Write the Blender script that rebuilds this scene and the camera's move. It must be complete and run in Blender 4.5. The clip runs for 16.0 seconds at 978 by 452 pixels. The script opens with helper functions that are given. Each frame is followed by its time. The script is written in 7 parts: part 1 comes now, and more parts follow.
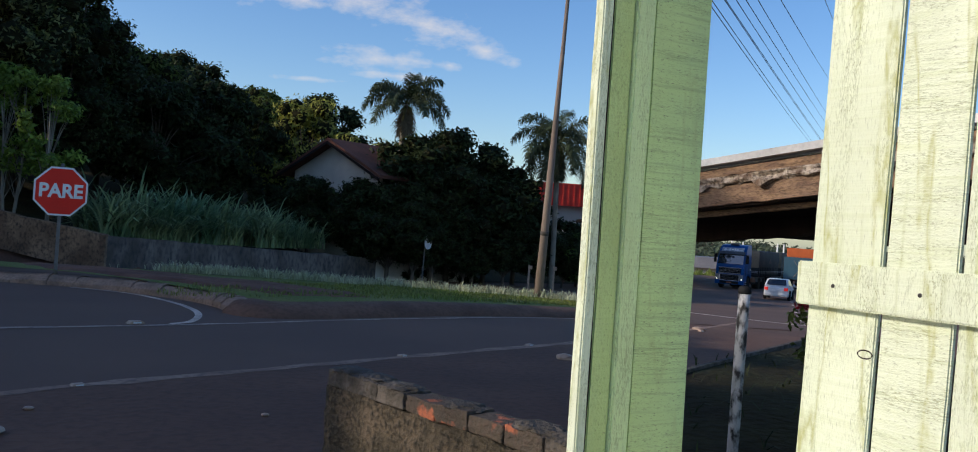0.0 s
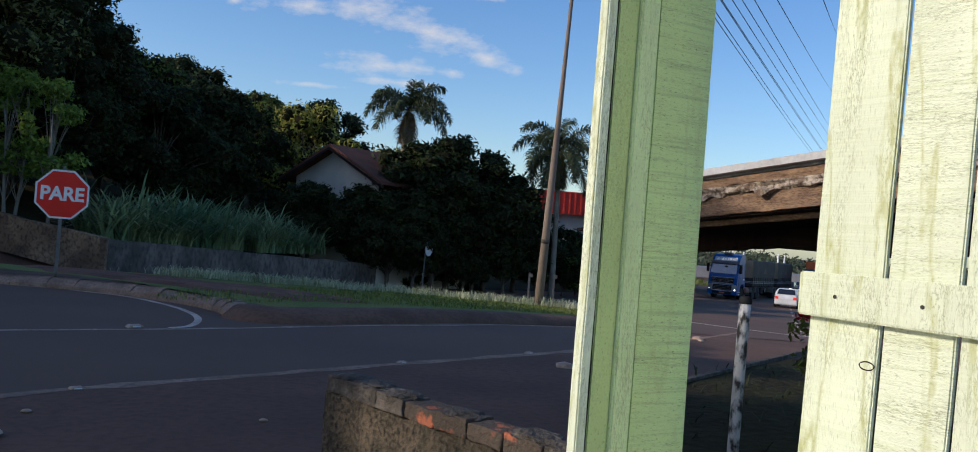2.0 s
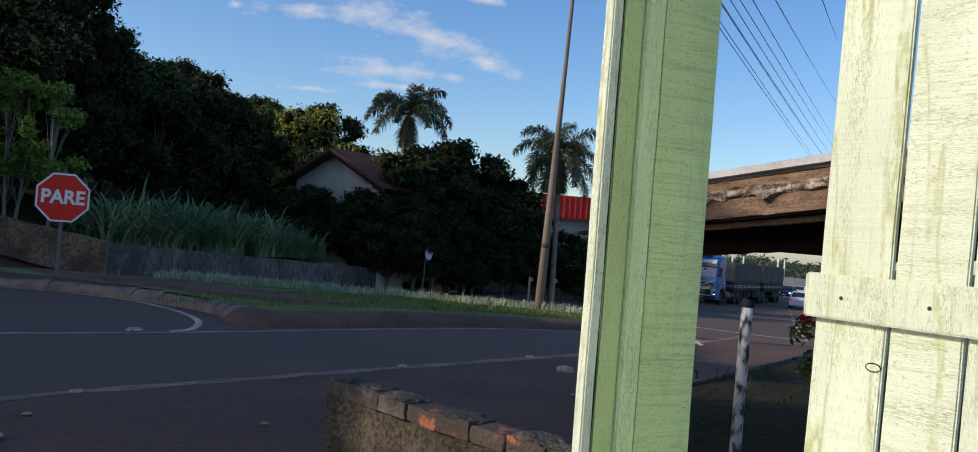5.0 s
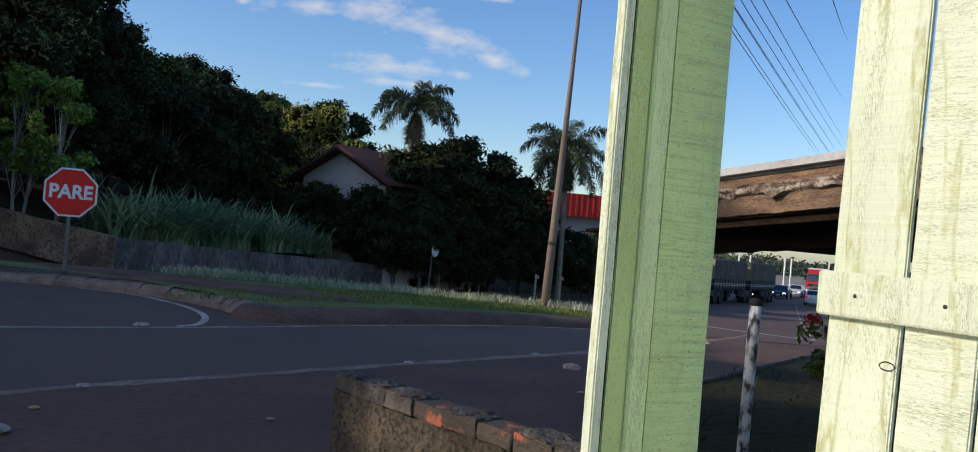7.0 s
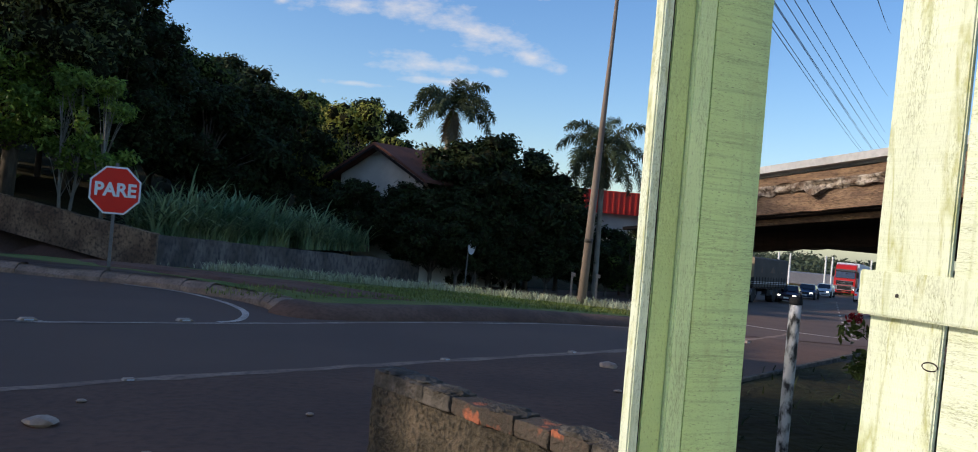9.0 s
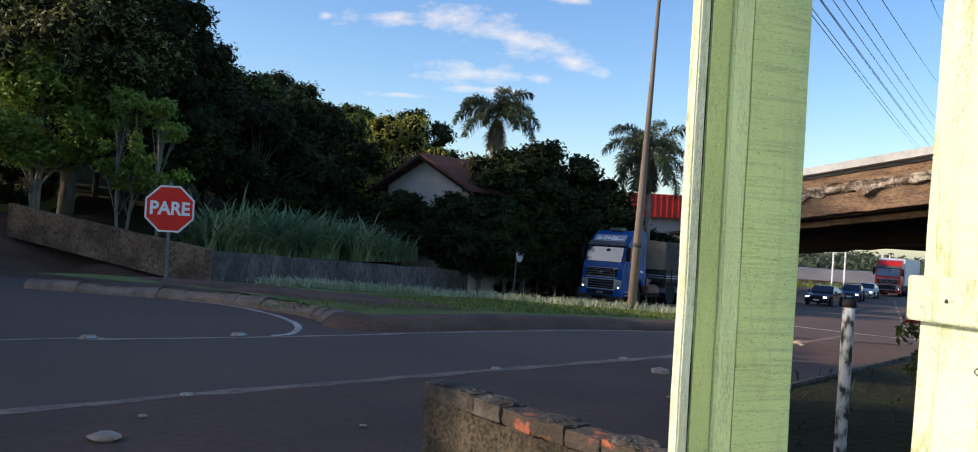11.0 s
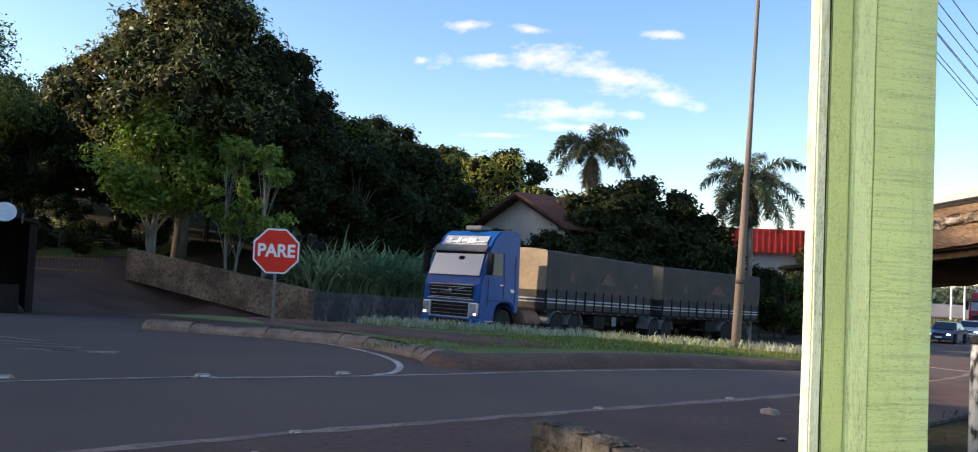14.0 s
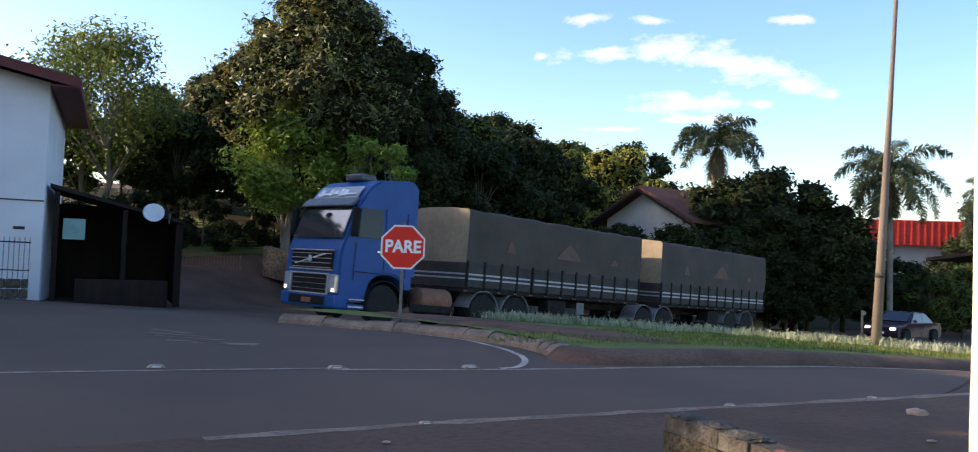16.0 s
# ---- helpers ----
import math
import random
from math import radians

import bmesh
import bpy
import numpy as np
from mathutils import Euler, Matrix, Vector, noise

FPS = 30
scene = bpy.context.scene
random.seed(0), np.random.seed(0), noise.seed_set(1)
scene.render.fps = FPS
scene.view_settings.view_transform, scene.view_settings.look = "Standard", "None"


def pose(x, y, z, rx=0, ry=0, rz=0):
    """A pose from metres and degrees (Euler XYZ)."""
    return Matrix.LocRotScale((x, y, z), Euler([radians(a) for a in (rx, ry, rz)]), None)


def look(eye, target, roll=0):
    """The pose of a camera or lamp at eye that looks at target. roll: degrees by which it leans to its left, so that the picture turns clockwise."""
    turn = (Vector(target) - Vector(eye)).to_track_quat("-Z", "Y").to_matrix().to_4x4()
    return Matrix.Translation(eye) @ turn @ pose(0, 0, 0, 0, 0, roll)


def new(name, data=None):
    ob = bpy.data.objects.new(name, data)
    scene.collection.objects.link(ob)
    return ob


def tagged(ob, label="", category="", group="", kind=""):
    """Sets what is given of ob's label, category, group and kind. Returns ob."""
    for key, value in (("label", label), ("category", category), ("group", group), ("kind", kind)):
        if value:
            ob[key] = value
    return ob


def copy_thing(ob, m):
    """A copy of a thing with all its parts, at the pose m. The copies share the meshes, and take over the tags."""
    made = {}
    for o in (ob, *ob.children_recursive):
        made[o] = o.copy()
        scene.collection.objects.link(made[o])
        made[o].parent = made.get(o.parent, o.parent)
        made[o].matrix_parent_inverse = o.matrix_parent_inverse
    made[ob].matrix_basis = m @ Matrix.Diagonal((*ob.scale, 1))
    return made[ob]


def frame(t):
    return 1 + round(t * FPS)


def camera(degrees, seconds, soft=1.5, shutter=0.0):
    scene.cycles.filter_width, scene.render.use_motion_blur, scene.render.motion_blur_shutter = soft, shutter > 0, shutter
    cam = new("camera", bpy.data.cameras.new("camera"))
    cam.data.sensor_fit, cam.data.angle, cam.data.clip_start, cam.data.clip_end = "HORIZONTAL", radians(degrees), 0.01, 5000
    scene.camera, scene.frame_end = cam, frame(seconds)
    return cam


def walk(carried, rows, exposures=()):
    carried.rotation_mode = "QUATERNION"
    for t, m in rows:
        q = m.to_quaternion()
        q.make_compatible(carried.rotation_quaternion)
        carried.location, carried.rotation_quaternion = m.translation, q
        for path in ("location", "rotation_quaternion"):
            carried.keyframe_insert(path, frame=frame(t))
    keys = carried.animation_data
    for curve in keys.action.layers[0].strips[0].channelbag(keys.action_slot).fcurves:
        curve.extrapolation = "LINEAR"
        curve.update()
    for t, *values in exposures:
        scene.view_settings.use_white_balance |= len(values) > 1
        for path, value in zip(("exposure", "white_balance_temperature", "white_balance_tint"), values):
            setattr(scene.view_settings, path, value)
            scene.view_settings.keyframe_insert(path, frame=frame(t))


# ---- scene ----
cam = camera(59.0, 16.0, 1.0, 0.5)
PATH = [
    (0, (0.008, -0.084, 1.491), (-0.008, 1.916, 1.496), 3.9),
    (0.5, (0.009, -0.079, 1.491), (-0.006, 1.92, 1.504), 4.1),
    (1, (0.008, -0.08, 1.493), (-0.01, 1.92, 1.511), 4.3),
    (1.5, (0.008, -0.078, 1.49), (-0.011, 1.921, 1.513), 4.5),
    (2, (0.007, -0.079, 1.49), (-0.012, 1.92, 1.512), 4.5),
    (2.5, (0.006, -0.074, 1.487), (-0.017, 1.925, 1.51), 4.5),
    (3, (0.006, -0.071, 1.488), (-0.019, 1.929, 1.511), 4.5),
    (3.5, (0.004, -0.073, 1.487), (-0.02, 1.927, 1.511), 4.5),
    (4, (0.002, -0.077, 1.484), (-0.019, 1.923, 1.512), 4.5),
    (6.5, (-0.008, -0.072, 1.483), (-0.035, 1.927, 1.515), 4.8),
    (7, (-0.009, -0.063, 1.479), (-0.043, 1.936, 1.503), 4.9),
    (7.5, (-0.015, -0.045, 1.476), (-0.056, 1.954, 1.493), 4.8),
    (8, (-0.021, -0.051, 1.476), (-0.088, 1.948, 1.488), 4.9),
    (10.5, (0.0, -0.109, 1.495), (-0.192, 1.882, 1.511), 4.0),
    (11, (-0.004, -0.104, 1.498), (-0.231, 1.883, 1.518), 3.4),
    (11.5, (-0.011, -0.12, 1.499), (-0.273, 1.863, 1.527), 2.9),
    (12, (-0.019, -0.101, 1.496), (-0.323, 1.876, 1.535), 2.6),
    (12.5, (-0.024, -0.105, 1.496), (-0.367, 1.865, 1.551), 2.5),
    (13, (-0.03, -0.111, 1.497), (-0.408, 1.852, 1.571), 2.5),
    (13.5, (-0.035, -0.109, 1.495), (-0.449, 1.845, 1.582), 2.6),
    (14, (-0.042, -0.118, 1.493), (-0.49, 1.829, 1.59), 2.7),
    (14.5, (-0.043, -0.086, 1.493), (-0.528, 1.851, 1.597), 2.9),
    (15, (-0.051, -0.086, 1.487), (-0.581, 1.84, 1.589), 2.8),
    (15.5, (-0.064, -0.099, 1.478), (-0.708, 1.792, 1.565), 2.6),
    (16, (-0.075, -0.1, 1.47), (-0.791, 1.766, 1.545), 2.35),
]

# exposure follows the clip: dark at first, opening up as the camera turns from the bright boards
EXPOSURES = [(0, -0.1, 6700, 12), (4, -0.1, 6700, 12), (8, -0.03, 6800, 12), (10.5, 0.22, 7150, 13), (12, 0.57, 7500, 14), (13.5, 0.79, 7800, 15), (14.5, 0.87, 7950, 15), (16, 1.06, 8050, 16)]
walk(cam, [(t, look(e, g, r)) for t, e, g, r in PATH], EXPOSURES)

# ---- world and sun ----
SUN_AZ, SUN_EL = math.atan2(-0.954, -0.30), radians(22)      # clockwise from +y
SUN_DIR = Vector((-0.954 * math.cos(SUN_EL), -0.30 * math.cos(SUN_EL), math.sin(SUN_EL)))
world = bpy.data.worlds.new("world")
scene.world = world
world.use_nodes = True
wn, wl = world.node_tree.nodes, world.node_tree.links
sky = wn.new("ShaderNodeTexSky")
sky.sky_type, sky.sun_disc = "NISHITA", False
sky.sun_elevation, sky.sun_rotation = SUN_EL, SUN_AZ % (2 * math.pi)
sky.air_density, sky.dust_density, sky.ozone_density = 1.0, 0.85, 3.3
tone = wn.new("ShaderNodeHueSaturation")
tone.inputs["Hue"].default_value, tone.inputs["Saturation"].default_value, tone.inputs["Value"].default_value = 0.507, 1.2, 1.1
wl.new(sky.outputs[0], tone.inputs["Color"])
wl.new(tone.outputs[0], wn["Background"].inputs[0])
wn["Background"].inputs[1].default_value = 0.178
lamp = bpy.data.lights.new("sun", "SUN")
lamp.energy, lamp.angle, lamp.color = 3.5, radians(0.5), (1.0, 0.91, 0.78)
sun = new("sun", lamp)
sun.matrix_world = look(SUN_DIR * 100, (0, 0, 0))


# ---- materials ----
def mat(name, c1, c2, scale=4.0, rough=0.8, bump=0.2, fine=40.0, metal=0.0, c3=None, lo=0.35, hi=0.65, stretch=(1, 1, 1), spec=0.3, fine_mix=0.35, rand=0.0, island=0.0, trans=0.0, bump_dist=0.02):
    """Two colours mixed by broad noise, worn by fine noise, with fine relief."""
    m = bpy.data.materials.new(name)
    m.use_nodes = True
    nd, lk = m.node_tree.nodes, m.node_tree.links
    b = nd["Principled BSDF"]
    tc = nd.new("ShaderNodeTexCoord")
    mp = nd.new("ShaderNodeMapping")
    mp.inputs["Scale"].default_value = stretch
    lk.new(tc.outputs["Object"], mp.inputs[0])
    n1, n2 = nd.new("ShaderNodeTexNoise"), nd.new("ShaderNodeTexNoise")
    n1.inputs["Scale"].default_value, n1.inputs["Detail"].default_value = scale, 5
    n2.inputs["Scale"].default_value, n2.inputs["Detail"].default_value = fine, 4
    lk.new(mp.outputs[0], n1.inputs["Vector"]), lk.new(mp.outputs[0], n2.inputs["Vector"])
    r1 = nd.new("ShaderNodeMapRange")
    r1.inputs[1].default_value, r1.inputs[2].default_value = lo, hi
    lk.new(n1.outputs[0], r1.inputs[0])
    mix = nd.new("ShaderNodeMixRGB")
    mix.inputs[1].default_value, mix.inputs[2].default_value = (*c1, 1), (*c2, 1)
    lk.new(r1.outputs[0], mix.inputs[0])
    r2 = nd.new("ShaderNodeMapRange")
    r2.inputs[1].default_value, r2.inputs[2].default_value, r2.inputs[3].default_value, r2.inputs[4].default_value = 0.45, 0.7, 0, fine_mix
    lk.new(n2.outputs[0], r2.inputs[0])
    mix2 = nd.new("ShaderNodeMixRGB")
    mix2.inputs[2].default_value = (*(c3 or tuple(v * 0.45 for v in c1)), 1)
    lk.new(r2.outputs[0], mix2.inputs[0]), lk.new(mix.outputs[0], mix2.inputs[1])
    out = mix2.outputs[0]
    if rand or island:
        if island:
            info = nd.new("ShaderNodeNewGeometry").outputs["Random Per Island"]
        else:
            info = nd.new("ShaderNodeObjectInfo").outputs["Random"]
        hsv = nd.new("ShaderNodeHueSaturation")
        r3 = nd.new("ShaderNodeMapRange")
        k = rand or island
        r3.inputs[3].default_value, r3.inputs[4].default_value = 1 - k, 1 + k
        lk.new(info, r3.inputs[0]), lk.new(r3.outputs[0], hsv.inputs["Value"]), lk.new(out, hsv.inputs["Color"])
        out = hsv.outputs[0]
    lk.new(out, b.inputs["Base Color"])
    b.inputs["Roughness"].default_value, b.inputs["Metallic"].default_value = rough, metal
    b.inputs["Specular IOR Level"].default_value = spec
    if bump:
        bp = nd.new("ShaderNodeBump")
        bp.inputs["Strength"].default_value, bp.inputs["Distance"].default_value = bump, bump_dist
        lk.new(n2.outputs[0], bp.inputs["Height"]), lk.new(bp.outputs[0], b.inputs["Normal"])
    if trans:
        tr, ms = nd.new("ShaderNodeBsdfTranslucent"), nd.new("ShaderNodeMixShader")
        ms.inputs[0].default_value = trans
        lk.new(out, tr.inputs[0]), lk.new(b.outputs[0], ms.inputs[1]), lk.new(tr.outputs[0], ms.inputs[2])
        lk.new(ms.outputs[0], nd["Material Output"].inputs[0])
    return m


def glow(name, color, strength):
    m = bpy.data.materials.new(name)
    m.use_nodes = True
    b = m.node_tree.nodes["Principled BSDF"]
    b.inputs["Base Color"].default_value = (*color, 1)
    b.inputs["Emission Color"].default_value, b.inputs["Emission Strength"].default_value = (*color, 1), strength
    return m


def glass(name, tint=(0.02, 0.025, 0.03)):
    m = bpy.data.materials.new(name)
    m.use_nodes = True
    b = m.node_tree.nodes["Principled BSDF"]
    b.inputs["Base Color"].default_value, b.inputs["Roughness"].default_value = (*tint, 1), 0.04
    b.inputs["Specular IOR Level"].default_value = 0.8
    return m


def paint(name, c, rough=0.33, metal=0.0, dirt=0.12, coat=0.12, spec=0.35):
    m = mat(name, c, tuple(v * 0.85 for v in c), 2.0, rough, 0.03, 30, metal, c3=(0.12, 0.09, 0.07), fine_mix=dirt * 0.6, spec=spec)
    m.node_tree.nodes["Principled BSDF"].inputs["Coat Weight"].default_value = coat
    return m


M = dict(
    asphalt=mat("asphalt", (0.112, 0.065, 0.046), (0.15, 0.086, 0.058), 0.3, 0.85, 0.35, 60, c3=(0.18, 0.11, 0.08), fine_mix=0.45, bump_dist=0.01, spec=0.28),
    dirt=mat("dirt", (0.105, 0.056, 0.038), (0.165, 0.084, 0.053), 0.5, 0.95, 0.5, 12, fine_mix=0.4, c3=(0.06, 0.035, 0.026)),
    soil=mat("soil", (0.2, 0.09, 0.055), (0.12, 0.055, 0.036), 1.2, 0.95, 0.8, 9, fine_mix=0.5, bump_dist=0.05),
    turf=mat("turf", (0.12, 0.17, 0.03), (0.2, 0.2, 0.05), 0.9, 0.95, 0.9, 25, c3=(0.05, 0.07, 0.02), fine_mix=0.6, bump_dist=0.04),
    line=mat("line", (0.75, 0.6, 0.48), (0.45, 0.33, 0.26), 3.0, 0.8, 0.15, 30, c3=(0.15, 0.11, 0.09), fine_mix=0.55),
    # leaves of the far ridge, with distance haze mixed into the colour
    leaf_haze=mat("leaf_haze", (0.07, 0.095, 0.06), (0.1, 0.12, 0.075), 0.1, 0.7, 0, 1, island=0.35, trans=0.2, spec=0.1),
    dusty_line=mat("dusty_line", (0.38, 0.24, 0.165), (0.24, 0.145, 0.1), 2.2, 0.9, 0.2, 14, c3=(0.12, 0.085, 0.07), fine_mix=0.7),
    worn_line=mat("worn_line", (0.55, 0.42, 0.33), (0.3, 0.2, 0.15), 3.0, 0.85, 0.15, 22, c3=(0.13, 0.09, 0.07), fine_mix=0.75),
    concrete=mat("concrete", (0.66, 0.62, 0.55), (0.56, 0.52, 0.46), 1.5, 0.9, 0.3, 25, fine_mix=0.25),
    kerb=mat("kerb", (0.34, 0.235, 0.175), (0.2, 0.135, 0.1), 2.5, 0.9, 0.5, 25, c3=(0.08, 0.06, 0.05), fine_mix=0.5),
    bank=mat("bank", (0.165, 0.09, 0.06), (0.105, 0.056, 0.038), 2.0, 0.95, 0.7, 16, fine_mix=0.5),
    stud=mat("stud", (0.48, 0.33, 0.23), (0.34, 0.22, 0.15), 8.0, 0.5, 0.2, 60),
    render=mat("render", (0.36, 0.235, 0.145), (0.15, 0.095, 0.06), 1.1, 0.95, 1.0, 10, c3=(0.05, 0.038, 0.03), fine_mix=0.85, stretch=(1, 1, 0.85)),
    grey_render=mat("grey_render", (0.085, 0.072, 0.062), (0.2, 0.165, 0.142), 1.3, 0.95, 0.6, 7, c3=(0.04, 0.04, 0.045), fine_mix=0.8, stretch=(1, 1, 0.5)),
    plaster=mat("plaster", (0.13, 0.098, 0.066), (0.055, 0.044, 0.028), 5.0, 0.95, 1.0, 42, c3=(0.022, 0.02, 0.014), fine_mix=1.0, bump_dist=0.03),
    mortar=mat("mortar", (0.13, 0.11, 0.09), (0.05, 0.042, 0.032), 9.0, 0.95, 1.0, 40, c3=(0.05, 0.045, 0.04), fine_mix=0.6),
    clay=mat("clay", (0.36, 0.11, 0.055), (0.07, 0.056, 0.042), 9, 0.9, 0.7, 60, c3=(0.1, 0.065, 0.05), fine_mix=0.5, lo=0.38, hi=0.44),
    red_sign=mat("red_sign", (0.9, 0.022, 0.01), (0.84, 0.02, 0.01), 3, 0.35, 0.02, 40, fine_mix=0.06),
    white_sign=mat("white_sign", (0.9, 0.88, 0.84), (0.84, 0.81, 0.77), 5, 0.4, 0.02, 40, fine_mix=0.1),
    galv=mat("galv", (0.2, 0.19, 0.18), (0.15, 0.14, 0.13), 6, 0.6, 0.1, 50, 0.4),
    concrete_pole=mat("concrete_pole", (0.27, 0.205, 0.16), (0.18, 0.135, 0.105), 1.2, 0.9, 0.3, 30, stretch=(1, 1, 0.3)),
    bark=mat("bark", (0.16, 0.13, 0.1), (0.09, 0.07, 0.055), 5, 0.95, 0.8, 18, stretch=(1, 1, 0.25)),
    pale_bark=mat("pale_bark", (0.32, 0.28, 0.22), (0.2, 0.17, 0.13), 4, 0.95, 0.5, 20, stretch=(1, 1, 0.4)),
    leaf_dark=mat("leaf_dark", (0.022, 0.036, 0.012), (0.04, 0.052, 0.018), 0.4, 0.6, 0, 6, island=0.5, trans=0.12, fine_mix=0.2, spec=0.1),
    # near-black for crown cores: the shade between leaves, as colour
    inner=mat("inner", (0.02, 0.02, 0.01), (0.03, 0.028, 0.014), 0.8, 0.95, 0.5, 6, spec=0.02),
    leaf_mid=mat("leaf_mid", (0.08, 0.125, 0.03), (0.115, 0.14, 0.035), 0.4, 0.5, 0, 6, island=0.45, trans=0.35, fine_mix=0.2, spec=0.1),
    leaf_yard=mat("leaf_yard", (0.09, 0.14, 0.03), (0.15, 0.17, 0.04), 0.4, 0.5, 0, 6, island=0.45, trans=0.35, fine_mix=0.2, spec=0.2),
    dry_palm=mat("dry_palm", (0.13, 0.1, 0.055), (0.19, 0.145, 0.08), 0.6, 0.5, 0, 6),
    leaf_olive=mat("leaf_olive", (0.13, 0.15, 0.04), (0.19, 0.17, 0.055), 0.4, 0.5, 0, 6, island=0.5, trans=0.3, fine_mix=0.3, spec=0.35),
    leaf_bright=mat("leaf_bright", (0.17, 0.27, 0.045), (0.22, 0.3, 0.05), 0.4, 0.5, 0, 6, island=0.5, trans=0.4, fine_mix=0.15, spec=0.3),
    # yellow green, raised to stand in for sun that is blocked here
    leaf_sunlit_lime=mat("leaf_sunlit_lime", (0.3, 0.31, 0.06), (0.38, 0.36, 0.08), 0.4, 0.5, 0, 6, island=0.4, trans=0.3, fine_mix=0.15, spec=0.1),
    palm=mat("palm", (0.06, 0.085, 0.045), (0.09, 0.105, 0.055), 0.6, 0.45, 0, 6, island=0.4, trans=0.2, fine_mix=0.2, spec=0.1),
    reed=mat("reed", (0.17, 0.29, 0.15), (0.33, 0.4, 0.2), 0.5, 0.5, 0, 6, island=0.45, trans=0.3, fine_mix=0.15, spec=0.1),
    strap=mat("strap", (0.5, 0.5, 0.34), (0.36, 0.38, 0.22), 0.6, 0.6, 0, 6, island=0.4, trans=0.25, fine_mix=0.15, spec=0.1),
    blade=mat("blade", (0.14, 0.19, 0.04), (0.2, 0.2, 0.06), 0.5, 0.6, 0, 6, island=0.45, trans=0.3, fine_mix=0.15, spec=0.1),
    white_wall=mat("white_wall", (0.75, 0.76, 0.78), (0.66, 0.67, 0.69), 0.6, 0.85, 0.1, 30, fine_mix=0.12),
    cream_wall=mat("cream_wall", (0.62, 0.58, 0.5), (0.5, 0.46, 0.4), 0.8, 0.85, 0.1, 20, fine_mix=0.2),
    roof_tile=mat("roof_tile", (0.17, 0.065, 0.04), (0.11, 0.045, 0.032), 1.5, 0.85, 0.4, 20, fine_mix=0.4),
    red_metal=mat("red_metal", (0.6, 0.05, 0.03), (0.5, 0.04, 0.025), 1.5, 0.5, 0.05, 20, fine_mix=0.15),
    maroon=mat("maroon", (0.16, 0.035, 0.03), (0.12, 0.03, 0.025), 2, 0.6, 0.1, 20),
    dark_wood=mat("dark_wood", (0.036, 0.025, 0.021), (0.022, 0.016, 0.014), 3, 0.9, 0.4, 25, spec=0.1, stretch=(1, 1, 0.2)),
    iron=mat("iron", (0.03, 0.03, 0.032), (0.05, 0.04, 0.035), 8, 0.6, 0.1, 40, 0.3),
    dish=mat("dish", (0.72, 0.72, 0.72), (0.6, 0.6, 0.6), 4, 0.5, 0.03, 30, fine_mix=0.1),
    pipe=mat("pipe", (0.62, 0.61, 0.6), (0.42, 0.4, 0.36), 9, 0.65, 0.3, 24, c3=(0.03, 0.028, 0.026), fine_mix=1.6, stretch=(1, 1, 0.5)),
    black=mat("black", (0.012, 0.012, 0.013), (0.02, 0.02, 0.02), 6, 0.7, 0.2, 30, spec=0.08),
    rubber=mat("rubber", (0.012, 0.012, 0.012), (0.022, 0.02, 0.019), 6, 0.85, 0.2, 40),
    rim=mat("rim", (0.34, 0.32, 0.3), (0.22, 0.2, 0.19), 8, 0.5, 0.1, 30, 0.1),
    chassis=mat("chassis", (0.018, 0.017, 0.017), (0.032, 0.028, 0.026), 4, 0.8, 0.1, 20, spec=0.1),
    rust=mat("rust", (0.28, 0.12, 0.07), (0.2, 0.09, 0.055), 5, 0.7, 0.1, 20),
    steel=mat("steel", (0.5, 0.5, 0.5), (0.35, 0.34, 0.33), 6, 0.35, 0.05, 30, 0.7),
    chrome=mat("chrome", (0.75, 0.75, 0.76), (0.6, 0.6, 0.6), 6, 0.18, 0.0, 30, 0.9, fine_mix=0.1),
    tarp=mat("tarp", (0.084, 0.065, 0.052), (0.058, 0.045, 0.037), 0.8, 0.75, 0.3, 8, c3=(0.065, 0.056, 0.05), fine_mix=0.4),
    tarp_front=mat("tarp_front", (0.38, 0.29, 0.19), (0.27, 0.2, 0.13), 1.2, 0.75, 0.2, 8, fine_mix=0.3),
    orange=mat("orange", (0.2, 0.085, 0.048), (0.105, 0.08, 0.065), 3, 0.75, 0.1, 20, fine_mix=0.7, c3=(0.12, 0.1, 0.09)),
    blue_cab=paint("blue_cab", (0.001, 0.078, 0.27), 0.35, dirt=0.02, coat=0.03, spec=0.15),
    red_cab=paint("red_cab", (0.55, 0.02, 0.015), 0.3),
    white_car=paint("white_car", (0.75, 0.75, 0.75), 0.3),
    dark_car=paint("dark_car", (0.04, 0.017, 0.035), 0.25),
    blue_car=paint("blue_car", (0.06, 0.09, 0.15), 0.25),
    box_white=paint("box_white", (0.72, 0.75, 0.8), 0.45),
    box_blue=paint("box_blue", (0.025, 0.085, 0.13), 0.5),
    glass=glass("glass"),
    head=glow("head", (1.0, 0.93, 0.78), 4.0),
    tail=glow("tail", (0.6, 0.02, 0.01), 0.6),
    wire=mat("wire", (0.03, 0.03, 0.035), (0.04, 0.04, 0.04), 4, 0.6, 0, 30),
    flower=mat("flower", (0.55, 0.02, 0.03), (0.4, 0.015, 0.03), 3, 0.6, 0, 20, island=0.3),
)


